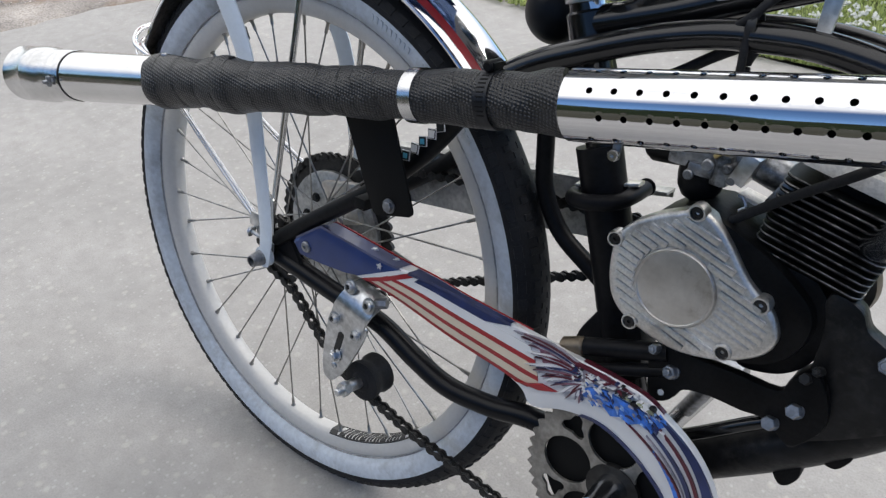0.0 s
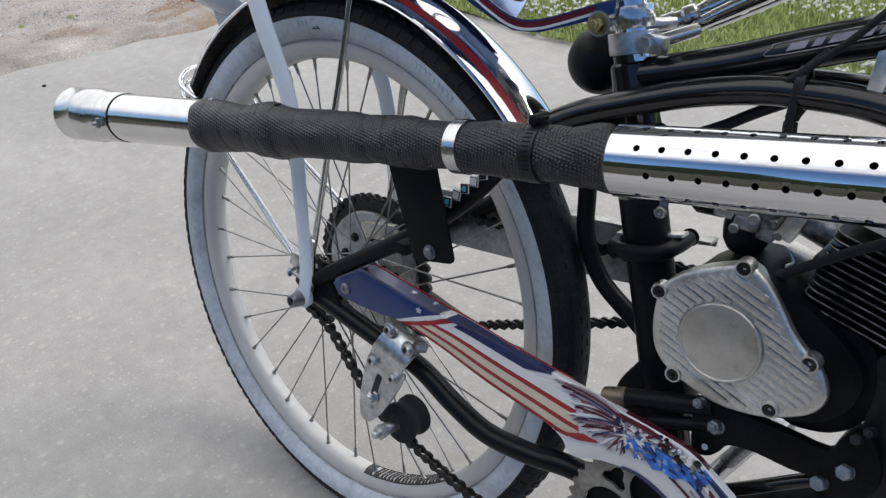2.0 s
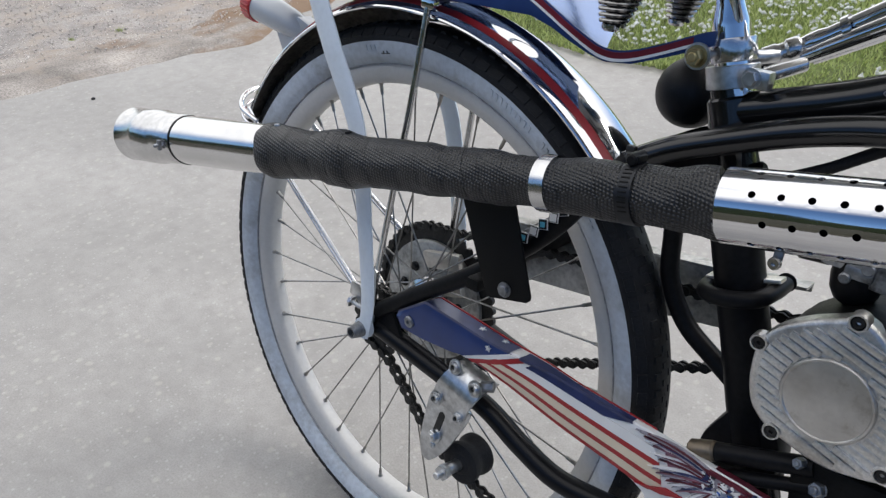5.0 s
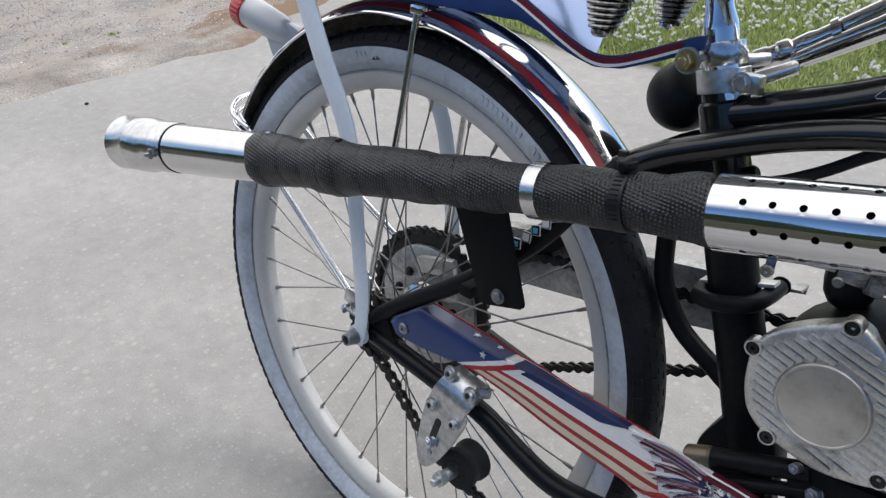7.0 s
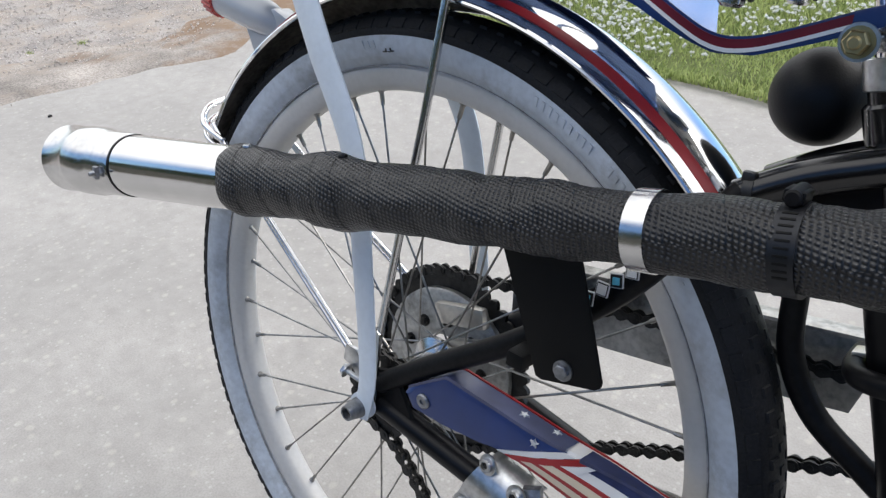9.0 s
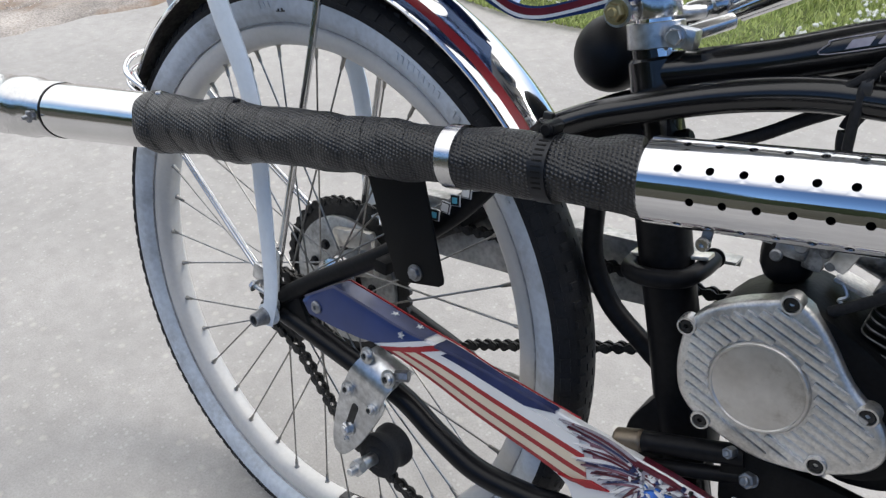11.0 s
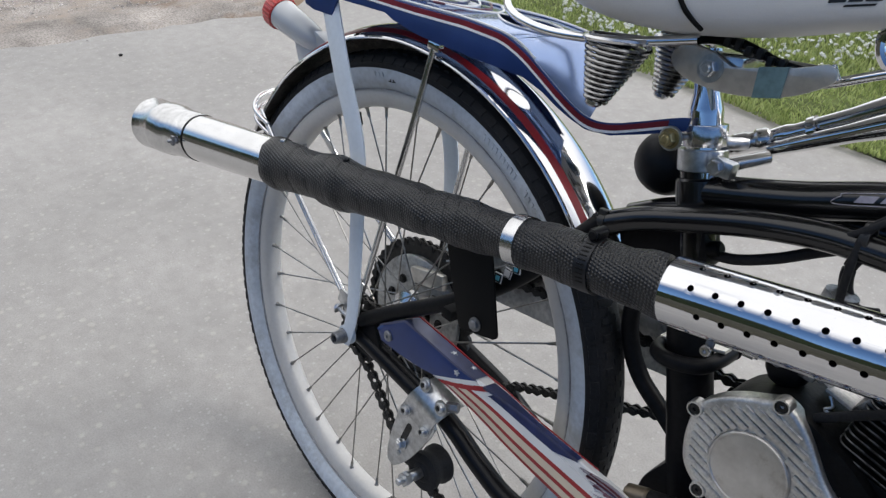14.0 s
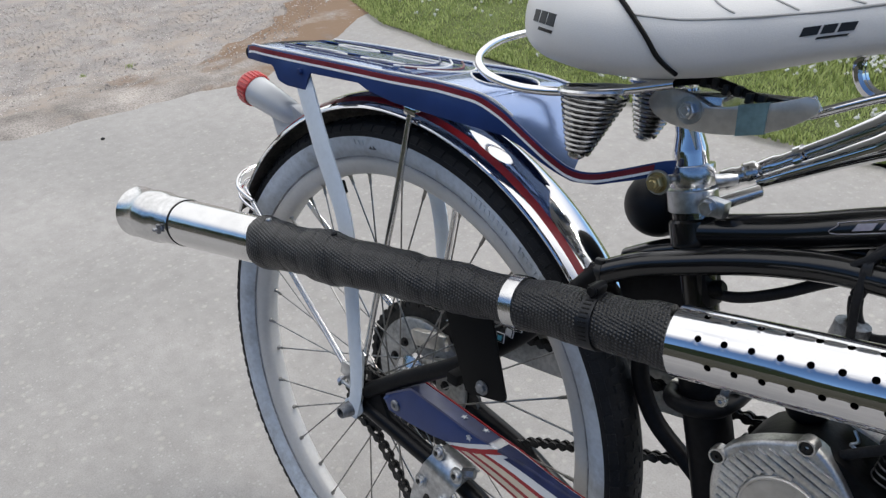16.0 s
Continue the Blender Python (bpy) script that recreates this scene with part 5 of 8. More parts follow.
def guard_body():
    bm = bmesh.new()
    nu = 96
    rows = []
    for i in range(nu + 1):
        u = i / nu
        line = [g_pt(u, v) for v in (0.0, 0.08, 0.25, 0.5, 0.75, 0.92, 1.0)]
        top = line[-1]
        deep = flange(u)
        line += [V(top.x, top.y + 0.0015, top.z + 0.0012), V(top.x, top.y + deep, top.z + 0.0012 - 0.12 * deep), V(top.x, top.y + deep, top.z - 0.001 - 0.12 * deep), V(top.x, top.y + 0.003, top.z - 0.0012)]
        low = line[0]
        line += [V(low.x, low.y + 0.003, low.z + 0.002), V(low.x, low.y + 0.0035, low.z)]
        rows.append([bm.verts.new(q) for q in line])
    for a, b in zip(rows, rows[1:]):
        n = len(a)
        for k in range(n):
            bm.faces.new((a[k], b[k], b[(k + 1) % n], a[(k + 1) % n]))
    bm.faces.new(rows[0])
    bm.faces.new(rows[-1][::-1])
    bmesh.ops.recalc_face_normals(bm, faces=bm.faces)
    return bm


def g_decal(corners, name, material, parent, off=0.0009, n=14, label="", low=None):
    """A thin painted panel on the guard, from (u, v) corners: lower edge from a to b, upper from d to c."""
    (ua, va), (ub, vb), (uc, vc), (ud, vd) = corners
    bm = bmesh.new()
    lo, hi, lo2, hi2 = [], [], [], []
    for k in range(n + 1):
        t = k / n
        p0 = g_pt(ua + (ub - ua) * t, va + (vb - va) * t, off, low)
        p1 = g_pt(ud + (uc - ud) * t, vd + (vc - vd) * t, off, low)
        pm = g_pt((ua + (ub - ua) * t + ud + (uc - ud) * t) / 2, (va + (vb - va) * t + vd + (vc - vd) * t) / 2, off, low)
        lo.append(bm.verts.new(p0))
        lo2.append(bm.verts.new(pm))
        hi.append(bm.verts.new(p1))
    for k in range(n):
        bm.faces.new((lo[k], lo[k + 1], lo2[k + 1], lo2[k]))
        bm.faces.new((lo2[k], lo2[k + 1], hi[k + 1], hi[k]))
    geom = bmesh.ops.extrude_face_region(bm, geom=bm.faces[:])
    for v in geom["geom"]:
        if isinstance(v, bmesh.types.BMVert):
            v.co.y += off * 0.9
    bmesh.ops.recalc_face_normals(bm, faces=bm.faces)
    return part(name, bm, material, parent, label)


guard = part("chain_guard", guard_body(), PRINT_WHITE, bike, "painted chain guard with blue field, red and cream stripes and feathers")
g_decal([(0.0, 0.0), (0.241, 0.0), (0.272, 1.0), (0.0, 1.0)], "blue_field", BLUE, guard, 0.0009, 46)


def flange_strip(name, material, u0, u1, f0, f1, lift):
    """A painted strip along the guard's upper flange, between two fractions of its depth."""
    tb = bmesh.new()
    rows_ = []
    for i in range(41):
        u = u0 + (u1 - u0) * i / 40
        q, d = g_pt(u, 1.0), flange(u)
        za, zb = q.z + lift - 0.12 * d * f0, q.z + lift - 0.12 * d * f1
        rows_.append([tb.verts.new((q.x, q.y + d * f0 + 0.001, za)), tb.verts.new((q.x, q.y + d * f1, zb)), tb.verts.new((q.x, q.y + d * f1, zb - lift + 0.0013)), tb.verts.new((q.x, q.y + d * f0 + 0.001, za - lift - 0.0008))])
    for a, b in zip(rows_, rows_[1:]):
        for k in range(4):
            tb.faces.new((a[k], b[k], b[(k + 1) % 4], a[(k + 1) % 4]))
    bmesh.ops.recalc_face_normals(tb, faces=tb.faces)
    part(name, tb, material, guard)


flange_strip("flange_field", BLUE_GREY, 0.0, 0.27, -0.1, 0.9, 0.0021)
flange_strip("flange_field", NAVY, 0.286, 0.437, -0.3, 0.8, 0.0021)
flange_strip("red_edge", RED, 0.09, 0.46, 0.9, 1.02, 0.0028)
flange_strip("red_edge", DARK_RED, 0.56, 0.74, 0.1, 0.9, 0.0026)
# stripes fan out from the chevron to the feathers
bands_ = [(0.0, 0.09, RED), (0.09, 0.26, CREAM), (0.26, 0.36, RED), (0.36, 0.54, CREAM), (0.54, 0.64, RED), (0.64, 0.83, PRINT_WHITE), (0.83, 1.0, NAVY)]
for v0, v1, mt in bands_:
    s0 = 0.254 + 0.02 * v0
    s1 = 0.254 + 0.02 * v1
    e0, e1 = (0.545 - 0.09 * v0, 0.545 - 0.09 * v1) if mt is not NAVY else (0.405, 0.437)
    if mt is NAVY:
        s0, s1 = s0 + 0.025, s1 + 0.012
    g_decal([(s0, v0), (e0, v0), (e1, v1), (s1, v1)], "stripe", mt, guard, 0.0011, 22, low=G_PAINT)
g_decal([(0.236, 0.0), (0.248, 0.0), (0.282, 1.0), (0.27, 1.0)], "white_chevron", PRINT_WHITE, guard, 0.0019, 10)
g_decal([(0.291, 0.7), (0.299, 0.66), (0.303, 1.0), (0.293, 1.0)], "white_corner", PRINT_WHITE, guard, 0.0019, 8)
g_decal([(0.249, 0.0), (0.261, 0.0), (0.295, 0.95), (0.284, 1.0)], "red_chevron", RED, guard, 0.0021, 10)
for su, sv, sr in ((0.246, 0.84, 0.0038),):
    c = g_pt(su, sv, 0.0024)
    bmv = bmesh.new()
    ring = [bmv.verts.new((c.x + (sr if k % 2 == 0 else sr * 0.42) * math.sin(k * math.pi / 5), c.y, c.z + (sr if k % 2 == 0 else sr * 0.42) * math.cos(k * math.pi / 5))) for k in range(10)]
    back = [bmv.verts.new(v.co + V(0, 0.002, 0)) for v in ring]
    bmv.faces.new(ring)
    for e in range(10):
        bmv.faces.new((ring[e], back[e], back[(e + 1) % 10], ring[(e + 1) % 10]))
    bmesh.ops.recalc_face_normals(bmv, faces=bmv.faces)
    part("star", bmv, GREY_PLASTIC, guard, smooth=False)
for su, fy, sr in ((0.215, 0.5, 0.0042), (0.25, 0.62, 0.0038)):
    c = g_pt(su, 1.0)
    d = flange(su)
    bmv = bmesh.new()
    ring = [bmv.verts.new((c.x + (sr if k % 2 == 0 else sr * 0.42) * math.sin(k * math.pi / 5), c.y + d * fy + (sr if k % 2 == 0 else sr * 0.42) * math.cos(k * math.pi / 5), c.z + 0.0034 - 0.12 * d * fy)) for k in range(10)]
    back = [bmv.verts.new(v.co - V(0, 0, 0.002)) for v in ring]
    bmv.faces.new(ring)
    for e in range(10):
        bmv.faces.new((ring[e], back[e], back[(e + 1) % 10], ring[(e + 1) % 10]))
    bmesh.ops.recalc_face_normals(bmv, faces=bmv.faces)
    part("star", bmv, GREY_PLASTIC, guard, smooth=False)
rngf = random.Random(33)


def guard_y(x, z):
    """The guard face's bulge at a place on it, found from its edges."""
    lo = min((abs(g_at(G_LO, k / 60)[0] - x), g_at(G_LO, k / 60)[1]) for k in range(61))[1]
    hi = min((abs(g_at(G_UP, k / 60)[0] - x), g_at(G_UP, k / 60)[1]) for k in range(61))[1]
    v = min(1.0, max(0.0, (z - lo) / max(0.004, hi - lo)))
    return GY - 0.003 * math.sin(math.pi * v)


def painted(name, outline, material, off):
    """A flat painted shape on the guard, from (x, z) pairs."""
    bm = bmesh.new()
    bm.faces.new([bm.verts.new((x, guard_y(x, z) - off, z)) for x, z in outline])
    bmesh.ops.triangulate(bm, faces=bm.faces[:])
    geom = bmesh.ops.extrude_face_region(bm, geom=bm.faces[:])
    for v in geom["geom"]:
        if isinstance(v, bmesh.types.BMVert):
            v.co.y += off * 0.9
    bmesh.ops.recalc_face_normals(bm, faces=bm.faces)
    part(name, bm, material, guard, smooth=False)


def feather(root, tip, width, bend, material, off, name="feather"):
    """A pointed feather painted on the guard, from its root to its tip, bent sideways."""
    a, b = V(root[0], 0, root[1]), V(tip[0], 0, tip[1])
    d = b - a
    q = V(-d.z, 0, d.x).normalized()
    up, dn = [], []
    for k in range(8):
        t = k / 7
        c = a + d * t + q * (bend * d.length * math.sin(math.pi * t))
        w = width * (0.35 + 0.65 * math.sin(math.pi * min(1, t * 1.15) ** 0.9)) * (1 - t ** 5)
        up.append((c.x + q.x * w, c.z + q.z * w))
        if k < 7:
            dn.append((c.x - q.x * w, c.z - q.z * w))
    painted(name, up + dn[::-1], material, off)


painted("red_end", [(0.345, 0.3335), (0.36, 0.3385), (0.374, 0.346), (0.3903, 0.3457), (0.372, 0.338)], RED, 0.0024)
painted("maroon_patch", [(0.366, 0.3775), (0.385, 0.3815), (0.402, 0.3815), (0.41, 0.376), (0.408, 0.3665), (0.395, 0.355), (0.383, 0.3575), (0.372, 0.3665)], MAUVE, 0.0023)
tips = [(0.3358, 0.3839), (0.3454, 0.3799), (0.3534, 0.3712), (0.3544, 0.3587), (0.3637, 0.3561), (0.3745, 0.3517), (0.3904, 0.3452), (0.4041, 0.3482)]
for k, (tx, tz) in enumerate(tips):
    rx_, rz_ = 0.408 + 0.0012 * k, 0.3805 - 0.0026 * k
    feather((rx_, rz_), (tx, tz), 0.0034 - 0.0001 * k, -0.05, PRINT_WHITE if k % 4 else PRINT_GREY, 0.0026 + 0.00012 * k)
    feather((rx_ - 0.004, rz_ + 0.0012), (tx + 0.012, tz + 0.0022), 0.0009, -0.05, NAVY if k % 2 else DARK_RED, 0.0038 + 0.00006 * k, "feather_line")
    feather((rx_ - 0.002, rz_ - 0.0014), (tx + 0.009, tz - 0.0018), 0.0008, -0.05, MAUVE if k % 2 else DARK_RED, 0.0038 + 0.00006 * k, "feather_line")
    feather((rx_ - 0.006, rz_ - 0.0002), (tx + 0.005, tz + 0.0003), 0.00045, -0.05, PRINT_GREY, 0.0038 + 0.00006 * k, "feather_line")
painted("dark_patch", [(0.398, 0.3825), (0.43, 0.3815), (0.457, 0.3785), (0.4535, 0.3735), (0.436, 0.3725), (0.42, 0.371), (0.408, 0.3725)], PRINT_GREY, 0.0025)
painted("maroon_edge", [(0.39, 0.3835), (0.43, 0.3825), (0.462, 0.3775), (0.455, 0.3775), (0.428, 0.3795), (0.4, 0.38)], DARK_RED, 0.003)
for k in range(46):
    t = rngf.random()
    cx, cz = 0.398 + 0.062 * t, 0.3805 - 0.007 * rngf.random() * (1.6 - t) + 0.0015 * t
    a = radians(rngf.uniform(150, 330))
    ln = rngf.uniform(0.003, 0.0085)
    feather((cx, cz), (cx + ln * math.cos(a), cz + ln * math.sin(a) * 0.7), rngf.uniform(0.0006, 0.0012), 0.1, (NAVY, STICKER_BLACK, PRINT_WHITE, DARK_RED, PRINT_WHITE)[k % 5], 0.0043 + 0.00002 * k, "feather_fleck")
painted("blue_patch", [(0.411, 0.3605), (0.4165, 0.3555), (0.4225, 0.357), (0.428, 0.352), (0.436, 0.3545), (0.443, 0.3495), (0.452, 0.3535), (0.46, 0.3505), (0.468, 0.3555), (0.4779, 0.3535), (0.4914, 0.3647), (0.4763, 0.3745), (0.466, 0.3705), (0.4535, 0.3685), (0.4315, 0.3702), (0.42, 0.3665)], PRINT_BLUE, 0.0025)
for k in range(70):
    t = rngf.random()
    cx, cz = 0.413 + 0.074 * t, 0.3535 + 0.0175 * rngf.random() + 0.004 * t - 0.012 * max(0, t - 0.85)
    a = radians(rngf.uniform(-75, -5))
    ln = rngf.uniform(0.0035, 0.0095)
    feather((cx, cz), (cx + ln * math.cos(a), cz + ln * math.sin(a) * 0.8), rngf.uniform(0.0005, 0.0012), 0.12, (NAVY, PRINT_BLUE, PALE_BLUE, PRINT_GREY, NAVY, PRINT_WHITE)[k % 6], 0.003 + 0.00002 * k, "feather_fleck")
for k in range(12):
    cx, cz = 0.445 + 0.028 * rngf.random(), 0.3695 + 0.0055 * rngf.random()
    feather((cx, cz), (cx + 0.007, cz - 0.002), 0.0016, 0.1, (OLIVE, PRINT_WHITE, STICKER_BLACK)[k % 3], 0.0046 + 0.00002 * k, "feather_fleck")
for u0, u1, a0, a1, b0, b1, mt in ((0.715, 0.97, 0.97, 1.0, 0.8, 1.0, NAVY), (0.72, 0.97, 0.84, 0.86, 0.66, 0.73, DARK_RED), (0.735, 0.97, 0.68, 0.7, 0.5, 0.6, NAVY), (0.78, 0.97, 0.45, 0.46, 0.18, 0.36, PRINT_BLUE), (0.71, 0.9, 0.46, 0.47, 0.4, 0.44, DARK_RED), (0.75, 0.97, 0.56, 0.57, 0.42, 0.46, PRINT_GREY)):
    g_decal([(u0, a0), (u1, b0), (u1, b1), (u0, a1)], "streak", mt, guard, 0.0028, 12)
g_decal([(0.655, -0.02), (0.97, -0.02), (0.97, 0.06), (0.655, 0.05)], "inner_edge", NAVY, guard, 0.0012, 22)
part("guard_bolt", screw_head((0.0647, GY - 0.003, 0.3655), (0, -1, 0), 0.0066, 0.003), NUT, guard, "zinc guard screw")


# ---- fender ----
def fender_pt(deg, w, lift=0.0):
    """A place on the fender: degrees forward of the top, w from -1 (near edge) to 1."""
    half = 0.0365
    base = interp([(-64, 0.3345), (-55, 0.3385), (-44, 0.346), (-31, 0.352), (-18, 0.3585), (-8, 0.362), (50, 0.3625)], deg)
    y = w * half
    drop = 0.03 if w > 0 else 0.015 - 0.006 * min(1.0, max(0.0, -deg / 60))
    r = base - drop * abs(w) ** 2.6 + lift
    t = radians(deg)
    return V(r * math.sin(t), y, 0.33 + r * math.cos(t))


def fender_strip(w0, w1, d0, d1, lift, thick, nu=80, nv=18):
    bm = bmesh.new()
    top, low = [], []
    for i in range(nu + 1):
        d = d0 + (d1 - d0) * i / nu
        top.append([bm.verts.new(fender_pt(d, w0 + (w1 - w0) * j / nv, lift)) for j in range(nv + 1)])
        low.append([bm.verts.new(fender_pt(d, w0 + (w1 - w0) * j / nv, lift - thick)) for j in range(nv + 1)])
    for i in range(nu):
        for j in range(nv):
            bm.faces.new((top[i][j], top[i][j + 1], top[i + 1][j + 1], top[i + 1][j]))
            bm.faces.new((low[i][j], low[i + 1][j], low[i + 1][j + 1], low[i][j + 1]))
        for j in (0, nv):
            bm.faces.new((top[i][j], top[i + 1][j], low[i + 1][j], low[i][j]))
    for i in (0, nu):
        for j in range(nv):
            bm.faces.new((top[i][j], low[i][j], low[i][j + 1], top[i][j + 1]))
    bmesh.ops.recalc_face_normals(bm, faces=bm.faces)
    return bm


FD0, FD1 = -64, 50
fender = part("rear_fender", fender_strip(-1, 1, FD0, FD1, 0, 0.0012, 96, 26), CHROME, bike, "chrome rear fender with red side stripes")
part("fender_lining", fender_strip(-0.97, 0.97, FD0 + 1, FD1 - 1, -0.0022, 0.0008, 60, 14), GRIME, fender, "dark dirty inside of the fender")
for side in (-1, 1):
    part("fender_stripe", fender_strip(side * 0.86, side * 0.71, FD0, FD1 - 0.5, 0.0007, 0.0006, 90, 6), RED, fender, "red painted stripe")
    part("fender_lip", sweep(bmesh.new(), [fender_pt(FD0 + (FD1 - FD0) * k / 90, side * 1.0, -0.001) for k in range(91)], 0.0021, 8), CHROME, fender)
for side in (-1, 1):
    t0 = V(0.03, side * 0.0435, 0.684)
    st = part("fender_stay", tube([t0, V(0.022, side * 0.05, 0.58), V(0.008, side * 0.056, 0.46), V(0.0, side * 0.062, 0.372)], 0.0036, 12), DULL_CHROME, fender, "round chrome fender stay")
    part("stay_clip", block(0.031, side * 0.0425, 0.687, 0.017, 0.008, 0.009, 0.002), CHROME, st)
    part("stay_foot", plate([(-0.008, 0.33), (0.008, 0.33), (0.0068, 0.4), (0.0, 0.405), (-0.007, 0.4)], side * 0.064 - 0.0015, side * 0.064 + 0.0015, 0.0006), DULL_CHROME, st)
    for k in (0, 1):
        a = V(-0.275, side * 0.037, 0.51 + 0.004 * k)
        lower = part("lower_stay", tube([a, V(-0.18, side * 0.045, 0.447 + 0.005 * k), V(-0.03, side * 0.06, 0.362 + 0.006 * k)], 0.0026, 10), CHROME, fender, "thin chrome rear stay")
    part("stay_bracket", plate([(-0.038, 0.356), (-0.026, 0.352), (-0.01, 0.338), (-0.006, 0.352), (-0.022, 0.372), (-0.036, 0.372)], side * 0.061 - 0.002, side * 0.061 + 0.002, 0.0006), ZINC, lower, "zinc stay bracket")
loop = [V(-0.262, -0.04, 0.505), V(-0.29, -0.043, 0.516), V(-0.301, -0.03, 0.53), V(-0.303, 0.0, 0.536), V(-0.301, 0.03, 0.53), V(-0.29, 0.043, 0.516), V(-0.262, 0.04, 0.505)]
loop = [p + V(0.008, 0, -0.003) for p in loop]
part("fender_loop", tube(loop, 0.0034, 10), CHROME, fender, "chrome wire loop at the fender's end")
part("fender_loop_lower", tube([p - V(-0.004, 0, 0.012) for p in loop], 0.0026, 10), CHROME, fender)

# ---- tail light on the fender ----
tl_axis = V(-0.93, -0.06, 0.2).normalized()
tl0 = V(-0.2285, -0.004, 0.624)
tail = part("tail_light", lathe(bmesh.new(), [(-0.024, 0.0), (-0.022, 0.008), (-0.014, 0.0135), (0.0, 0.0165), (0.03, 0.0186), (0.058, 0.0199), (0.063, 0.0199), (0.063, 0.0)], tl0, tl_axis, 36), GREY_PLASTIC, bike, "grey-white plastic tail light with a red ribbed lens")
cap = lathe(bmesh.new(), [(0.0615, 0.0), (0.0615, 0.0214), (0.077, 0.0214), (0.081, 0.0197), (0.083, 0.0122), (0.0835, 0.0)], tl0, tl_axis, 36)
part("red_lens", cap, RED_PLASTIC, tail, "red plastic ribbed lens cap")
ss = tl_axis.cross(V(0, 0, 1)).normalized()
uu = ss.cross(tl_axis)
for k in range(26):
    a = 2 * math.pi * k / 26
    o_ = ss * math.cos(a) + uu * math.sin(a)
    part("lens_rib", rod(tl0 + tl_axis * 0.063 + o_ * 0.0214, tl0 + tl_axis * 0.077 + o_ * 0.0214, 0.0013, 6), RED_PLASTIC, tail)
part("light_foot", tube([V(-0.222, 0, 0.626), V(-0.224, 0, 0.615), V(-0.22, 0, 0.606)], 0.01, 12), GREY_PLASTIC, tail, "grey plastic light foot")
part("light_foot_plate", plate([(-0.262, 0.622), (-0.212, 0.636), (-0.188, 0.628), (-0.215, 0.605), (-0.238, 0.583)], -0.011, 0.011, 0.003), GREY_PLASTIC, tail)

# ---- rack ----
R_UP = [(-0.226, 0.7085), (-0.216, 0.7125), (-0.141, 0.7160), (-0.06, 0.7205), (0.022, 0.7245), (0.09, 0.7295), (0.135, 0.729), (0.16, 0.7215), (0.19, 0.704), (0.2, 0.698), (0.215, 0.689), (0.229, 0.6815), (0.247, 0.683), (0.272, 0.6935), (0.29, 0.702), (0.307, 0.709)]
R_LO = [(-0.226, 0.6945), (-0.21, 0.695), (-0.17, 0.697), (-0.158, 0.682), (-0.142, 0.6795), (-0.108, 0.6815), (-0.1035, 0.701), (-0.022, 0.7065), (-0.01, 0.7025), (0.03, 0.698), (0.074, 0.698), (0.12, 0.6985), (0.165, 0.6985), (0.185, 0.692), (0.2, 0.6845), (0.216, 0.677), (0.23, 0.672), (0.25, 0.6735), (0.276, 0.6835), (0.307, 0.697)]
R_W = [(-0.226, 0.062), (-0.19, 0.067), (0.1, 0.067), (0.16, 0.064), (0.204, 0.055), (0.242, 0.04), (0.268, 0.03), (0.307, 0.021)]


def smooth_at(tab, x, w=0.008):
    return sum(interp(tab, x + k * w) for k in (-1, -0.5, 0, 0.5, 1)) / 5


def rack_side(side):
    """One side panel; the far one stops where the top sheet ends."""
    bm = bmesh.new()
    rows = []
    n = 150
    for i in range(n + 1):
        x = -0.226 + (0.533 if side < 0 else 0.405) * i / n
        y, zu, zl = smooth_at(R_W, x) * side, smooth_at(R_UP, x), interp(R_LO, x)
        t = 0.0013 * side
        rows.append([bm.verts.new((x, y + t, zl)), bm.verts.new((x, y + t, zu - 0.001)), bm.verts.new((x, y + t * 0.6, zu)), bm.verts.new((x, y - t, zu - 0.0003)), bm.verts.new((x, y - t, zl))])
    for a, b in zip(rows, rows[1:]):
        for k in range(5):
            bm.faces.new((a[k], b[k], b[(k + 1) % 5], a[(k + 1) % 5]))
    bm.faces.new(rows[0])
    bm.faces.new(rows[-1][::-1])
    bmesh.ops.recalc_face_normals(bm, faces=bm.faces)
    return bm


def rack_line(side, drop, width, proud):
    """A pinstripe along the rack's side, just below its upper edge."""
    bm = bmesh.new()
    rows = []
    for i in range(121):
        x = -0.222 + (0.514 if side < 0 else 0.398) * i / 120
        y = side * (smooth_at(R_W, x) + 0.0013 + proud)
        z = smooth_at(R_UP, x) - drop
        rows.append([bm.verts.new((x, y, z)), bm.verts.new((x, y, z - width)), bm.verts.new((x, y - side * 0.0012, z - width)), bm.verts.new((x, y - side * 0.0012, z))])
    for a, b in zip(rows, rows[1:]):
        for k in range(4):
            bm.faces.new((a[k], b[k], b[(k + 1) % 4], a[(k + 1) % 4]))
    bmesh.ops.recalc_face_normals(bm, faces=bm.faces)
    return bm


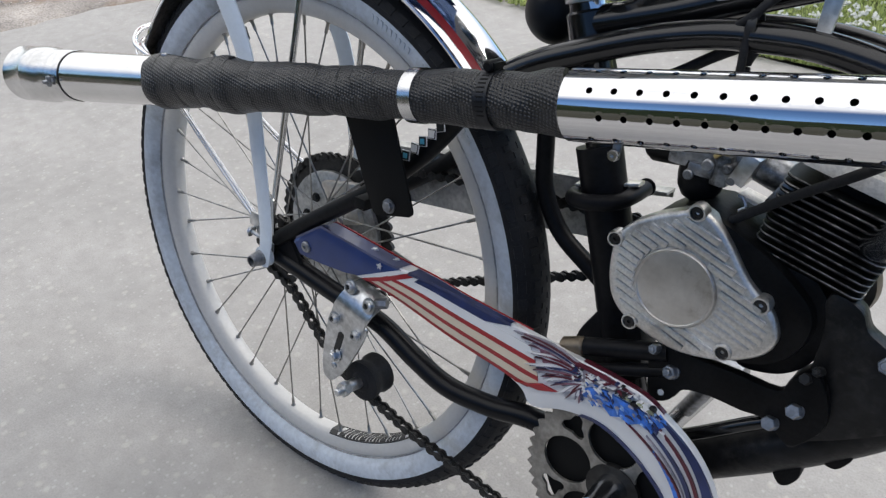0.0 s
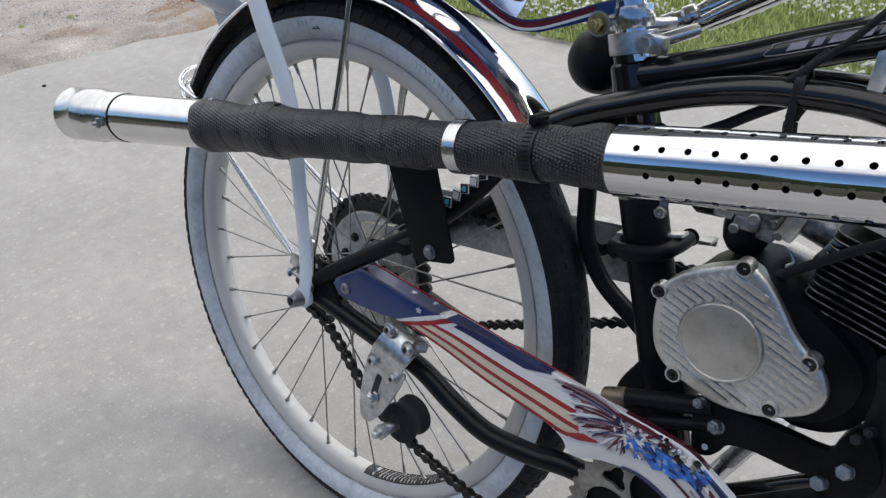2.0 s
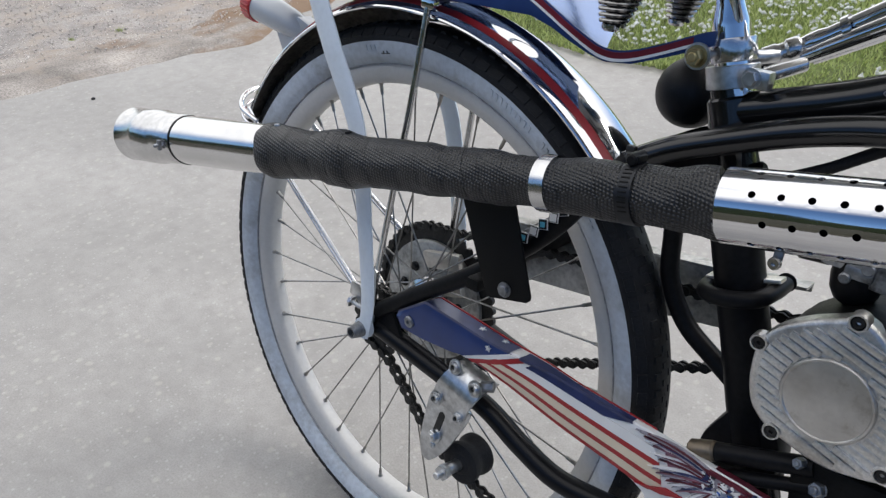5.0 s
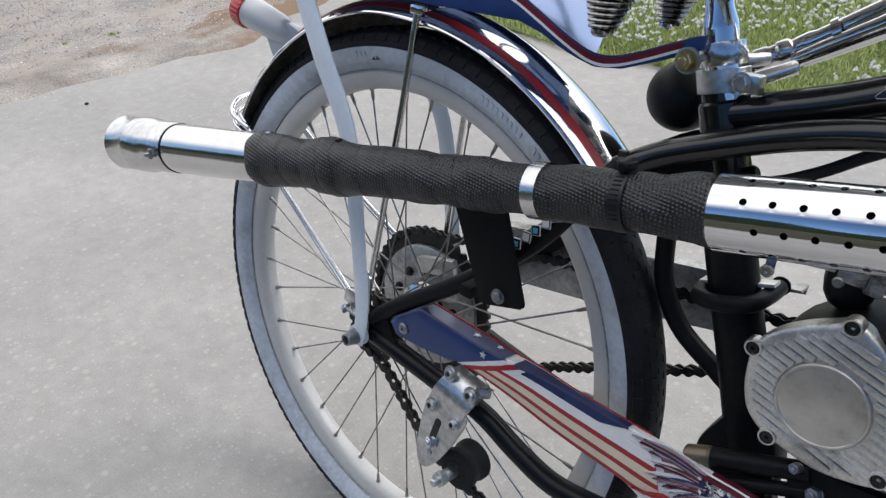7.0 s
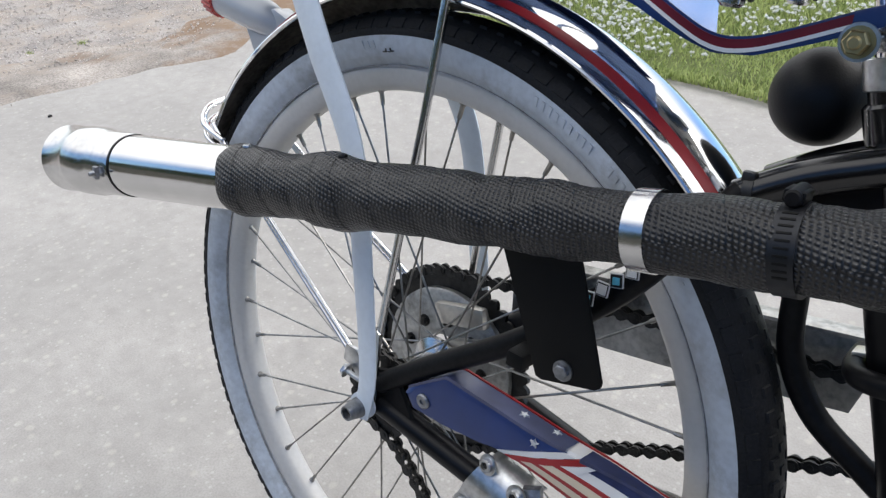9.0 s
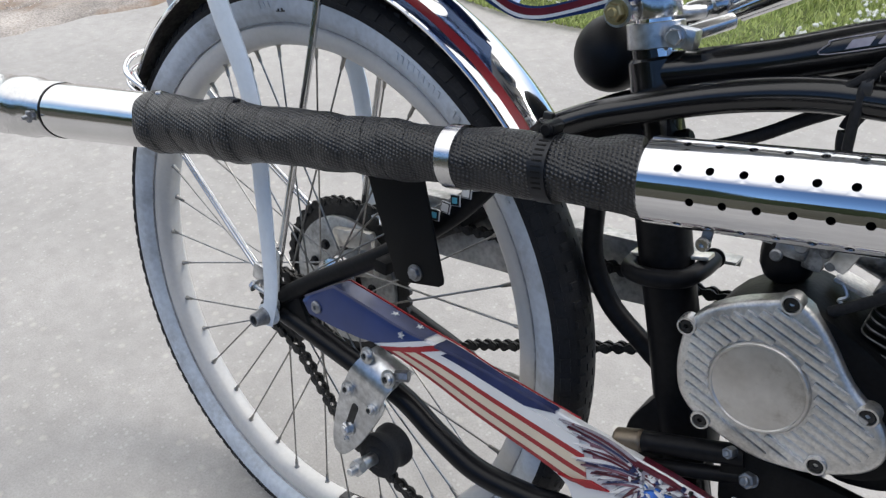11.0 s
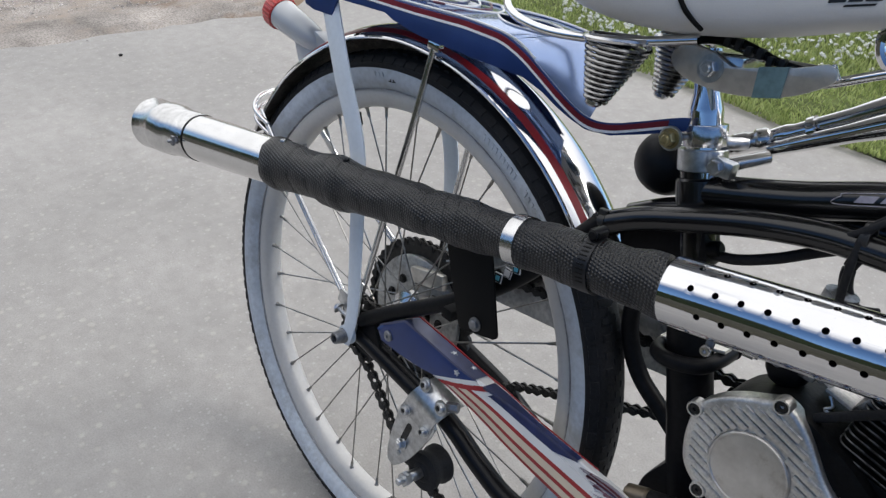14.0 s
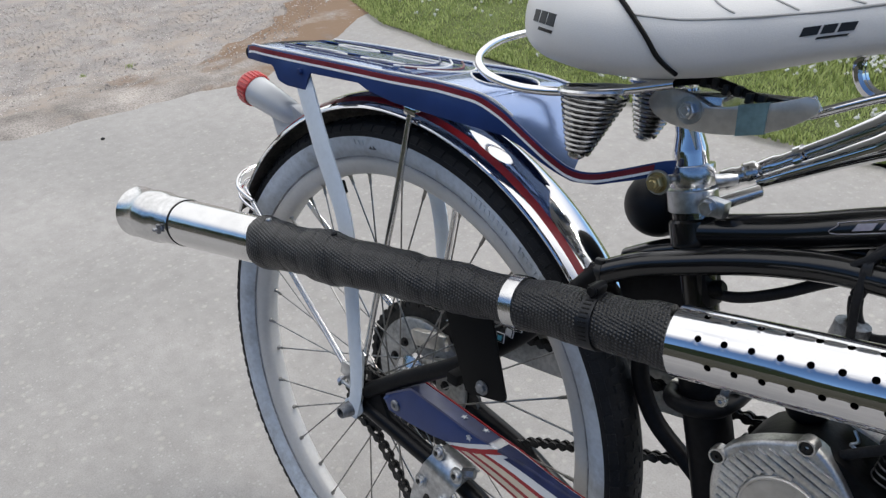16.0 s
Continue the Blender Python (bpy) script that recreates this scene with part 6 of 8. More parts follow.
def rack_top(x0, x1, w0, w1, sink=0.0012, n=70, skew=0.0):
    """A strip of the rack's top sheet between two fractions of its width."""
    bm = bmesh.new()
    rows = []
    for i in range(n + 1):
        x = x0 + (x1 - x0) * i / n
        row = []
        for f in (w0, (w0 + w1) / 2, w1):
            xf = x - skew * (f - w0) / (w1 - w0) * i / n
            row.append(V(xf, (smooth_at(R_W, xf) - 0.0014) * f, smooth_at(R_UP, xf) - sink + 0.0025 * (1 - f * f)))
        rows.append([bm.verts.new(p) for p in row] + [bm.verts.new(p - V(0, 0, 0.0013)) for p in row[::-1]])
    for a, b in zip(rows, rows[1:]):
        for k in range(6):
            bm.faces.new((a[k], b[k], b[(k + 1) % 6], a[(k + 1) % 6]))
    bm.faces.new(rows[0])
    bm.faces.new(rows[-1][::-1])
    bmesh.ops.recalc_face_normals(bm, faces=bm.faces)
    return bm


# the top sheet has a drop-shaped opening: pointed behind, round in front
HX0, HX1, HW = 0.068, 0.142, 0.03


def hole_half(x):
    """Half the opening's width at a place along the rack."""
    cx = HX1 - HW
    if x >= cx:
        return math.sqrt(max(0.0, HW * HW - (x - cx) ** 2))
    return HW * math.sin(max(0.0, (x - HX0) / (cx - HX0)) * math.pi / 2)


def holed_sheet(side, n=48):
    """Half of the top sheet beside the opening."""
    bm = bmesh.new()
    rows = []
    for i in range(n + 1):
        x = HX0 + (HX1 - HX0) * math.sin(math.pi / 2 * i / n)
        w, z, h = (smooth_at(R_W, x) - 0.0014) * 0.99, smooth_at(R_UP, x) - 0.0012, hole_half(x)
        ys = [side * (h + (w - h) * f) for f in (0, 0.5, 1)]
        zs = [z + 0.0025 * (1 - (y / w) ** 2) for y in ys]
        rows.append([bm.verts.new((x, y, c)) for y, c in zip(ys, zs)] + [bm.verts.new((x, y, c - 0.0013)) for y, c in zip(ys[::-1], zs[::-1])])
    for a, b in zip(rows, rows[1:]):
        for k in range(6):
            bm.faces.new((a[k], b[k], b[(k + 1) % 6], a[(k + 1) % 6]))
    bm.faces.new(rows[0])
    bm.faces.new(rows[-1][::-1])
    bmesh.ops.recalc_face_normals(bm, faces=bm.faces)
    return bm


rack = part("rear_rack", rack_side(-1), BLUE, bike, "blue enamelled sheet-metal rear rack with red and white pinstripes")
part("rack_side", rack_side(1), BLUE, rack)
for side in (-1, 1):
    part("red_pinstripe", rack_line(side, 0.0016, 0.005, 0.0006), MAROON, rack)
    part("white_pinstripe", rack_line(side, 0.0066, 0.0024, 0.0007), STICKER_WHITE, rack)
    part("top_white_line", tube([V(x, side * (smooth_at(R_W, x) - 0.0018), smooth_at(R_UP, x) + 0.0006) for x in (-0.22, -0.15, -0.08, 0.0, 0.08, 0.14, 0.17)], 0.0012, 6), PRINT_WHITE, rack)
    part("top_rail", rack_top(-0.225, 0.0, side * 0.99, side * 0.55), SHEEN_BLUE, rack, "glossy blue top rail of the rack, paled by a painted sky sheen")
part("top_middle", rack_top(-0.2, 0.0, -0.2, 0.2), SHEEN_BLUE, rack, "glossy blue middle rail of the rack, paled by a painted sky sheen")
part("top_panel", rack_top(0.0, HX0, -0.99, 0.99, n=8), SHEEN_BLUE, rack)
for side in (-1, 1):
    part("top_half", holed_sheet(side), SHEEN_BLUE, rack)
    edge = [HX0 + (HX1 - HX0) * math.sin(math.pi / 2 * k / 22) for k in range(23)]
    part("opening_line", sweep(bmesh.new(), [V(x, side * (hole_half(x) + 0.0016), smooth_at(R_UP, x) + 0.0014) for x in edge], 0.0011, 6), PRINT_WHITE, rack, "white line round the opening")
part("top_sheet", rack_top(HX1, 0.229, -0.99, 0.99, skew=0.04), SHEEN_BLUE, rack, "glossy blue sloping front of the rack, paled by a painted sky sheen")
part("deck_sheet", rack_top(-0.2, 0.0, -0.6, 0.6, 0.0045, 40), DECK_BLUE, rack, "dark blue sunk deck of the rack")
for side in (-1, 1):
    for x0, x1 in ((-0.165, -0.095), (-0.07, 0.018)):
        half_ = (x1 - x0) / 2
        ring_ = [V((x0 + x1) / 2 + half_ * math.cos(t), side * 0.024 + 0.0075 * math.sin(t) * abs(math.sin(t)) ** 0.2, smooth_at(R_UP, (x0 + x1) / 2 + half_ * math.cos(t)) + 0.0006) for t in [2 * math.pi * k / 28 for k in range(28)]]
        part("slot_outline", tube(ring_, 0.0013, 6, 2, closed=True), PRINT_WHITE, rack, "white line round a pressed slot")
for x0, x1 in ((-0.225, -0.2), (-0.09, -0.075)):
    part("cross_bar", rack_top(x0, x1, -0.99, 0.99, 0.0026, 12), SHEEN_BLUE, rack)
part("rear_roll", tube([V(-0.226, -0.06, 0.7), V(-0.232, -0.03, 0.702), V(-0.234, 0.0, 0.7025), V(-0.232, 0.03, 0.702), V(-0.226, 0.06, 0.7)], 0.0075, 12), BLACK_SATIN, rack, "dark rolled rear edge")
for k in range(4):
    xo = 0.05 - 0.017 * k
    pts = [V(xo - 0.02 + 0.032 * (1 - (f * f)), f * 0.044, smooth_at(R_UP, xo) + 0.0022) for f in (-0.95, -0.6, -0.25, 0, 0.25, 0.6, 0.95)]
    part("scallop_line", tube(pts, 0.0013, 6), (PRINT_WHITE, DARK_RED, PRINT_WHITE, NAVY)[k], rack)
for yy in (-0.037, 0.037):
    part("top_pinline", tube([V(x, yy, smooth_at(R_UP, x) + 0.0022) for x in (-0.19, -0.1, -0.02, 0.02)], 0.0011, 6), NAVY, rack)
for side in (-1, 1):
    pts = [V(-0.124, side * 0.0635, 0.701), V(-0.117, side * 0.064, 0.688), V(-0.0785, side * 0.068, 0.627), V(-0.029, side * 0.072, 0.551), V(-0.006, side * 0.075, 0.45), V(0.007, side * 0.0765, 0.366), V(0.002, side * 0.0765, 0.322)]
    strut = part("rack_strut", sweep(bmesh.new(), spline(pts, 10), lambda t: 0.0142 - 0.0055 * max(0, t - 0.35) / 0.65, 14, flat=0.26, up=(1, 0, 0)), WHITE, rack, "white painted flat rack strut")
    part("strut_foot", lathe(bmesh.new(), [(-0.0035, 0.0), (-0.0035, 0.0125), (0.0035, 0.0125), (0.0035, 0.0)], (0, side * 0.0725, 0.33), Y1, 24), WHITE, strut)
    part("strut_bolt", hex_bolt((-0.117, side * 0.0683, 0.7), (0, side, 0), 0.0034, 0.003, 1.1), BLUE, strut)

# ---- seat post, clamp, saddle ----
ST = V(-0.28, 0, 0.96).normalized()
pc = V(0.317, 0, 0.6785)
post = part("seat_post", lathe(bmesh.new(), [(-0.03, 0.0142), (0.034, 0.0142), (0.038, 0.0136), (0.05, 0.0108), (0.085, 0.0105), (0.085, 0.0)], pc, ST, 32), CHROME, bike, "polished chrome seat post")
part("post_collar", lathe(bmesh.new(), [(0.0075, 0.0138), (0.0075, 0.0184), (0.008, 0.0187), (0.0245, 0.0187), (0.025, 0.0184), (0.025, 0.0138)], pc, ST, 36, closed=True), DULL_CHROME, post, "chrome clamp collar")
part("frame_clamp", lathe(bmesh.new(), [(-0.0125, 0.0145), (-0.0125, 0.0198), (-0.0119, 0.0203), (0.0044, 0.0203), (0.005, 0.0198), (0.005, 0.0145)], pc, ST, 36, closed=True), ZINC, post, "zinc seat post clamp")
part("rack_bolt", hex_bolt((0.298, -0.0275, 0.688), (0, -1, 0), 0.0068, 0.007, 1.25, 0.0015), BRASS, post, "brass-coloured hex bolt")
part("rack_bolt_washer", lathe(bmesh.new(), [(0, 0), (0, 0.0102), (0.002, 0.0102), (0.002, 0)], (0.298, -0.0255, 0.688), (0, -1, 0), 24), ZINC, post)
part("rack_bolt_shank", rod((0.298, -0.0255, 0.688), (0.298, 0.0, 0.688), 0.004, 12), ZINC, post)
part("clamp_ear", block(0.345, -0.016, 0.6795, 0.018, 0.014, 0.014, 0.003), ZINC, post)
part("clamp_bolt", hex_bolt((0.341, -0.0225, 0.6798), (0, -1, 0), 0.0058, 0.005, 1.3), ZINC, post)
part("clamp_barrel", rod((0.344, -0.012, 0.681), (0.363, 0.018, 0.692), 0.0056, 16, 0.0015), DULL_CHROME, post)


def saddle_body():
    """A wide cruiser saddle: half-width, bottom and top heights along its length."""
    tab_w = [(0.144, 0.012), (0.153, 0.035), (0.169, 0.06), (0.19, 0.082), (0.212, 0.096), (0.246, 0.104), (0.28, 0.1), (0.32, 0.082), (0.36, 0.06), (0.41, 0.045), (0.47, 0.038), (0.52, 0.03), (0.545, 0.012)]
    tab_b = [(0.144, 0.80), (0.158, 0.785), (0.177, 0.773), (0.205, 0.7675), (0.245, 0.766), (0.29, 0.7695), (0.33, 0.778), (0.36, 0.788), (0.40, 0.803), (0.45, 0.818), (0.545, 0.845)]
    tab_t = [(0.144, 0.815), (0.167, 0.836), (0.21, 0.8475), (0.26, 0.8445), (0.32, 0.84), (0.38, 0.846), (0.44, 0.86), (0.5, 0.87), (0.545, 0.868)]
    bm = bmesh.new()
    rows = []
    for i in range(57):
        x = 0.144 + 0.401 * i / 56
        w, b, t = smooth_at(tab_w, x, 0.01), smooth_at(tab_b, x, 0.01), smooth_at(tab_t, x, 0.01)
        ring = []
        for k in range(40):
            a = 2 * math.pi * k / 40
            c, s_ = math.cos(a), math.sin(a)
            px_ = abs(c) ** (0.72 if s_ > 0 else 0.6) * (1 if c > 0 else -1) * w
            pz_ = abs(s_) ** (0.85 if s_ > 0 else 0.5) * (1 if s_ > 0 else -1)
            z = (b + t) / 2 + pz_ * (t - b) / 2
            if pz_ > 0:
                z -= (t - b) * 0.1 * (abs(c) ** 2.4)
                quilt = 0.0012 * abs(math.sin((x * 0.8 + px_) * 95)) * abs(math.sin((x * 0.8 - px_) * 95)) if s_ > 0.45 else 0
                z += quilt
            ring.append(bm.verts.new((x, px_, z)))
        rows.append(ring)
    for a, b in zip(rows, rows[1:]):
        for k in range(40):
            bm.faces.new((a[k], b[k], b[(k + 1) % 40], a[(k + 1) % 40]))
    bm.faces.new(rows[0])
    bm.faces.new(rows[-1][::-1])
    bmesh.ops.recalc_face_normals(bm, faces=bm.faces)
    return bm, rows


sb, srows = saddle_body()
near_side = [[v.co.copy() for v in r] for r in srows]
saddle = part("saddle", sb, VINYL, bike, "wide white vinyl cruiser saddle with black piping")


def saddle_pt(x, k, off=0.0):
    """A place on the saddle's skin: x along, k round it (0 far edge, 10 top, 20 near edge, 30 bottom)."""
    f = (x - 0.144) / 0.401 * 56
    i = max(0, min(55, int(f)))
    k0 = int(k) % 40
    k1 = (k0 + 1) % 40
    t, g = f - i, k - int(k)
    p = near_side[i][k0].lerp(near_side[i + 1][k0], t).lerp(near_side[i][k1].lerp(near_side[i + 1][k1], t), g)
    out = (p - V(x, 0, 0.81)).normalized()
    return p + out * off


for sgn in (0, 1):
    mir = lambda k: k if sgn == 0 else (20 - k) % 40
    cord = [saddle_pt(xx, mir(kk), 0.0012) for xx, kk in ((0.226, 12.5), (0.246, 14), (0.263, 15.2), (0.278, 16.5), (0.291, 18), (0.3005, 19.5), (0.3075, 21), (0.313, 22.5), (0.3165, 24.5))]
    part("piping", tube(cord, 0.0018, 8), BLACK_MATT, saddle, "black saddle piping")
    seam = [saddle_pt(0.286 + 0.028 * j, mir(17.3 - 0.06 * j), 0.0003) for j in range(0, 9)]
    part("seam", tube(seam, 0.0009, 6), STITCH, saddle, "stitched seam")
# quilted top: crossing stitched lines
for j in range(-4, 12):
    for dirn in (-1, 1):
        line_ = [saddle_pt(x_, k_, 0.0002) for x_, k_ in [(0.19 + 0.036 * j + dirn * (0.0045 * (k_ - 10) + 0.0004 * (k_ - 10) ** 2), k_) for k_ in ([10 + 0.5 * q for q in range(14)] if dirn > 0 else [3.5 + 0.5 * q for q in range(14)])] if 0.27 + 0.01 * abs(k_ - 10) < x_ < 0.53]
        if len(line_) > 4:
            part("quilt_stitch", tube(line_, 0.0007, 5, 3), STITCH, saddle)
# maker's marks as plain dark bars
for x0, k0, sizes in ((0.2, 19.2, ((0.0, 0.008), (0.0095, 0.0175), (0.0185, 0.027))), (0.386, 19.6, ((0.0, 0.0095), (0.011, 0.0185), (0.020, 0.029)))):
    for row, (h0, h1) in enumerate(((-0.55, 0.55), (0.9, 1.2))):
        for a, b in (sizes if row == 0 else ((0.009, 0.026),)):
            bmv = bmesh.new()
            top = [saddle_pt(x0 + a + (b - a) * j / 4 + 0.001, k0 + h0, 0.0006) for j in range(5)]
            low = [saddle_pt(x0 + a + (b - a) * j / 4, k0 + h1, 0.0006) for j in range(5)]
            A = [bmv.verts.new(p) for p in top]
            Bv = [bmv.verts.new(p) for p in low]
            for j in range(4):
                bmv.faces.new((A[j], A[j + 1], Bv[j + 1], Bv[j]))
            geom = bmesh.ops.extrude_face_region(bmv, geom=bmv.faces[:])
            for v in geom["geom"]:
                if isinstance(v, bmesh.types.BMVert):
                    v.co.y += 0.0012
            bmesh.ops.recalc_face_normals(bmv, faces=bmv.faces)
            part("mark_bar", bmv, STICKER_BLACK, saddle, smooth=False)
rail = [V(0.31, -0.058, 0.772), V(0.275, -0.066, 0.761), V(0.235, -0.070, 0.7515), V(0.185, -0.0715, 0.7445), V(0.142, -0.064, 0.746), V(0.112, -0.044, 0.753), V(0.098, -0.012, 0.7615), V(0.097, 0.02, 0.768), V(0.112, 0.055, 0.775), V(0.15, 0.07, 0.778), V(0.2, 0.068, 0.778)]
part("saddle_loop", tube(rail, 0.0038, 12), CHROME, saddle, "chrome wire loop round the saddle's back")
under = part("saddle_frame", tube([V(0.268, -0.022, 0.757), V(0.3, -0.024, 0.769), V(0.325, -0.024, 0.774), V(0.36, -0.022, 0.768), V(0.385, -0.02, 0.768)], 0.0034, 10), BLACK_SATIN, saddle, "black wire saddle frame")
part("saddle_frame_wire", tube([V(0.262, -0.004, 0.757), V(0.3, -0.005, 0.768), V(0.345, -0.006, 0.766), V(0.385, -0.008, 0.77)], 0.0034, 10), DULL_CHROME, saddle)
for k in range(7):
    part("frame_tooth", block(0.318 + 0.009 * k, -0.026, 0.7725 - 0.0012 * k + (0.002 if k % 2 else 0), 0.005, 0.008, 0.008, 0.0015), GREASE, saddle)


def coil(base, top, r0, r1, turns_, wire):
    base, top = Vector(base), Vector(top)
    n = int(turns_ * 16)
    path = []
    for i in range(n + 1):
        t = i / n
        a = 2 * math.pi * turns_ * t
        r = r0 + (r1 - r0) * t
        path.append(base.lerp(top, t) + V(math.cos(a) * r, math.sin(a) * r, 0))
    return sweep(bmesh.new(), path, wire, 6)


for yy in (-0.062, 0.044):
    sp = part("saddle_spring", coil((0.2415, yy, 0.7035), (0.2485, yy, 0.7535), 0.0088, 0.0262, 11.5, 0.0019), SPRING, saddle, "conical steel saddle spring")
    part("spring_core", lathe(bmesh.new(), [(0.0, 0.0), (0.0, 0.006), (0.012, 0.0072), (0.046, 0.013), (0.046, 0.0)], (0.2415, yy, 0.7015), (0.06, 0, 1), 16), BLACK_SATIN, sp)
    part("spring_foot", rod((0.2403, yy, 0.6985), (0.2405, yy, 0.7055), 0.0072, 14, 0.002), DULL_CHROME, sp)
    part("spring_cap", tube([V(0.249 + 0.0272 * math.cos(a), yy + 0.0272 * math.sin(a), 0.7555 + 0.004 * math.cos(a)) for a in [2 * math.pi * k / 14 for k in range(14)]], 0.0026, 8, 4, closed=True), DULL_CHROME, sp)
    part("spring_seat", lathe(bmesh.new(), [(0, 0), (0, 0.011), (0.003, 0.011), (0.0045, 0.006), (0.0045, 0)], (0.248, yy, 0.7505), (0.05, 0, 1), 18), BLACK_SATIN, sp)
# the polished side plate with its bolt and tape
lev = rounded([(0.2815, 0.7515), (0.2865, 0.7605), (0.298, 0.7643), (0.3165, 0.7637), (0.3318, 0.7578), (0.3515, 0.7629), (0.3733, 0.7695), (0.3889, 0.7757), (0.3965, 0.7792), (0.4035, 0.777), (0.4055, 0.7715), (0.403, 0.767), (0.3905, 0.7571), (0.3752, 0.7488), (0.3548, 0.7423), (0.3383, 0.7389), (0.3245, 0.7375), (0.3039, 0.7381), (0.2885, 0.7425)], 2)
lp = part("clamp_plate", plate(lev, -0.0375, -0.0335, 0.0009), PLATE_STEEL, saddle, "polished metal saddle clamp plate")
part("rolled_end", rod((0.398, -0.034, 0.7795), (0.4055, -0.034, 0.7695), 0.0027, 12, 0.001), DULL_CHROME, lp, "rolled bright end of the plate")
part("tape_band", plate([(0.352, 0.7638), (0.3728, 0.77), (0.3742, 0.7478), (0.3545, 0.7418)], -0.0392, -0.033, 0.0005), TEAL, lp, "teal tape band")
part("clamp_nut", hex_bolt((0.3165, -0.0375, 0.752), (0, -1, 0), 0.0066, 0.006, 1.6, 0.0015), ZINC, lp, "zinc clamp nut on a washer")
part("clamp_block", block(0.312, 0, 0.752, 0.05, 0.058, 0.02, 0.004, Matrix.Rotation(radians(-8), 4, "Y")), DULL_CHROME, saddle)
part("nose_rail", tube([V(0.39, -0.02, 0.763), V(0.4005, -0.02, 0.767), V(0.435, -0.02, 0.785), V(0.475, -0.02, 0.803)], 0.0036, 10), CHROME, saddle)
nose = [V(0.434 + 0.0175 * math.cos(t), -0.024 + 0.0012 * t, 0.806 + 0.0215 * math.sin(t)) for t in [k * 0.2 for k in range(71)]]
part("nose_coil", sweep(bmesh.new(), nose, 0.0036, 8), CHROME, saddle, "chrome wire coil under the saddle's nose")

# ---- bulb horn ----
hb = V(0.2695, 0.042, 0.647)
hx = V(0.345, 0.045, 0.697)
hd = V(0.82, 0.03, 0.57).normalized()
horn = part("bulb_horn", lathe(bmesh.new(), [(-0.012, 0.0), (-0.012, 0.0065), (0.0, 0.0075), (0.012, 0.0085), (0.02, 0.0085), (0.026, 0.0072), (0.07, 0.0082), (0.098, 0.0108), (0.115, 0.0142), (0.122, 0.0185), (0.1235, 0.0187), (0.12, 0.0172), (0.112, 0.0128), (0.1, 0.0096), (0.1, 0.0)], hx, hd, 32), CHROME, bike, "chrome triple bulb horn clamped beside the seat post")
for k, dv in enumerate((V(0.004, -0.015, -0.01), V(0.004, 0.013, -0.012))):
    part("trumpet", lathe(bmesh.new(), [(0.008, 0.0), (0.008, 0.0055), (0.03, 0.0064), (0.07, 0.0074), (0.1, 0.0098), (0.118, 0.013), (0.126, 0.017), (0.1275, 0.0172), (0.123, 0.0156), (0.11, 0.0106), (0.1, 0.0)], hx + dv * 0.75, hd + V(0.0, (-0.05, 0.04)[k], -0.05), 24), CHROME, horn, "slim chrome trumpet")
part("horn_band", lathe(bmesh.new(), [(0.04, 0.0085), (0.04, 0.0128), (0.046, 0.0128), (0.046, 0.0085)], hx + V(0, -0.003, -0.004), hd, 28, closed=True), CHROME, horn)
part("horn_neck", tube([V(0.348, 0.045, 0.698), V(0.33, 0.045, 0.688), V(0.308, 0.045, 0.674), V(0.288, 0.043, 0.66)], 0.0072, 14), DULL_CHROME, horn)
part("horn_clamp", tube([V(0.315, 0.004, 0.69), V(0.327, 0.016, 0.69), V(0.336, 0.03, 0.692)], 0.0055, 12), ZINC, horn, "zinc horn clamp")
part("horn_barrel", lathe(bmesh.new(), [(-0.016, 0.0), (-0.016, 0.0072), (-0.014, 0.0088), (-0.004, 0.0088), (-0.002, 0.0076), (0.002, 0.0076), (0.004, 0.0092), (0.012, 0.0092), (0.014, 0.0078), (0.014, 0.0)], V(0.338, 0.036, 0.6945), V(0.75, 0.4, 0.45), 24), DULL_CHROME, horn, "ribbed chrome barrel joining the trumpets")
part("rubber_bulb", lathe(bmesh.new(), [(-0.031, 0.0)] + [(-0.031 * math.cos(a), 0.0305 * math.sin(a)) for a in [math.pi * k / 20 for k in range(1, 19)]] + [(0.0325, 0.009), (0.037, 0.008), (0.037, 0.0)], hb, V(0.8, 0, 0.6), 36), BULB_RUBBER, horn, "black rubber squeeze bulb")


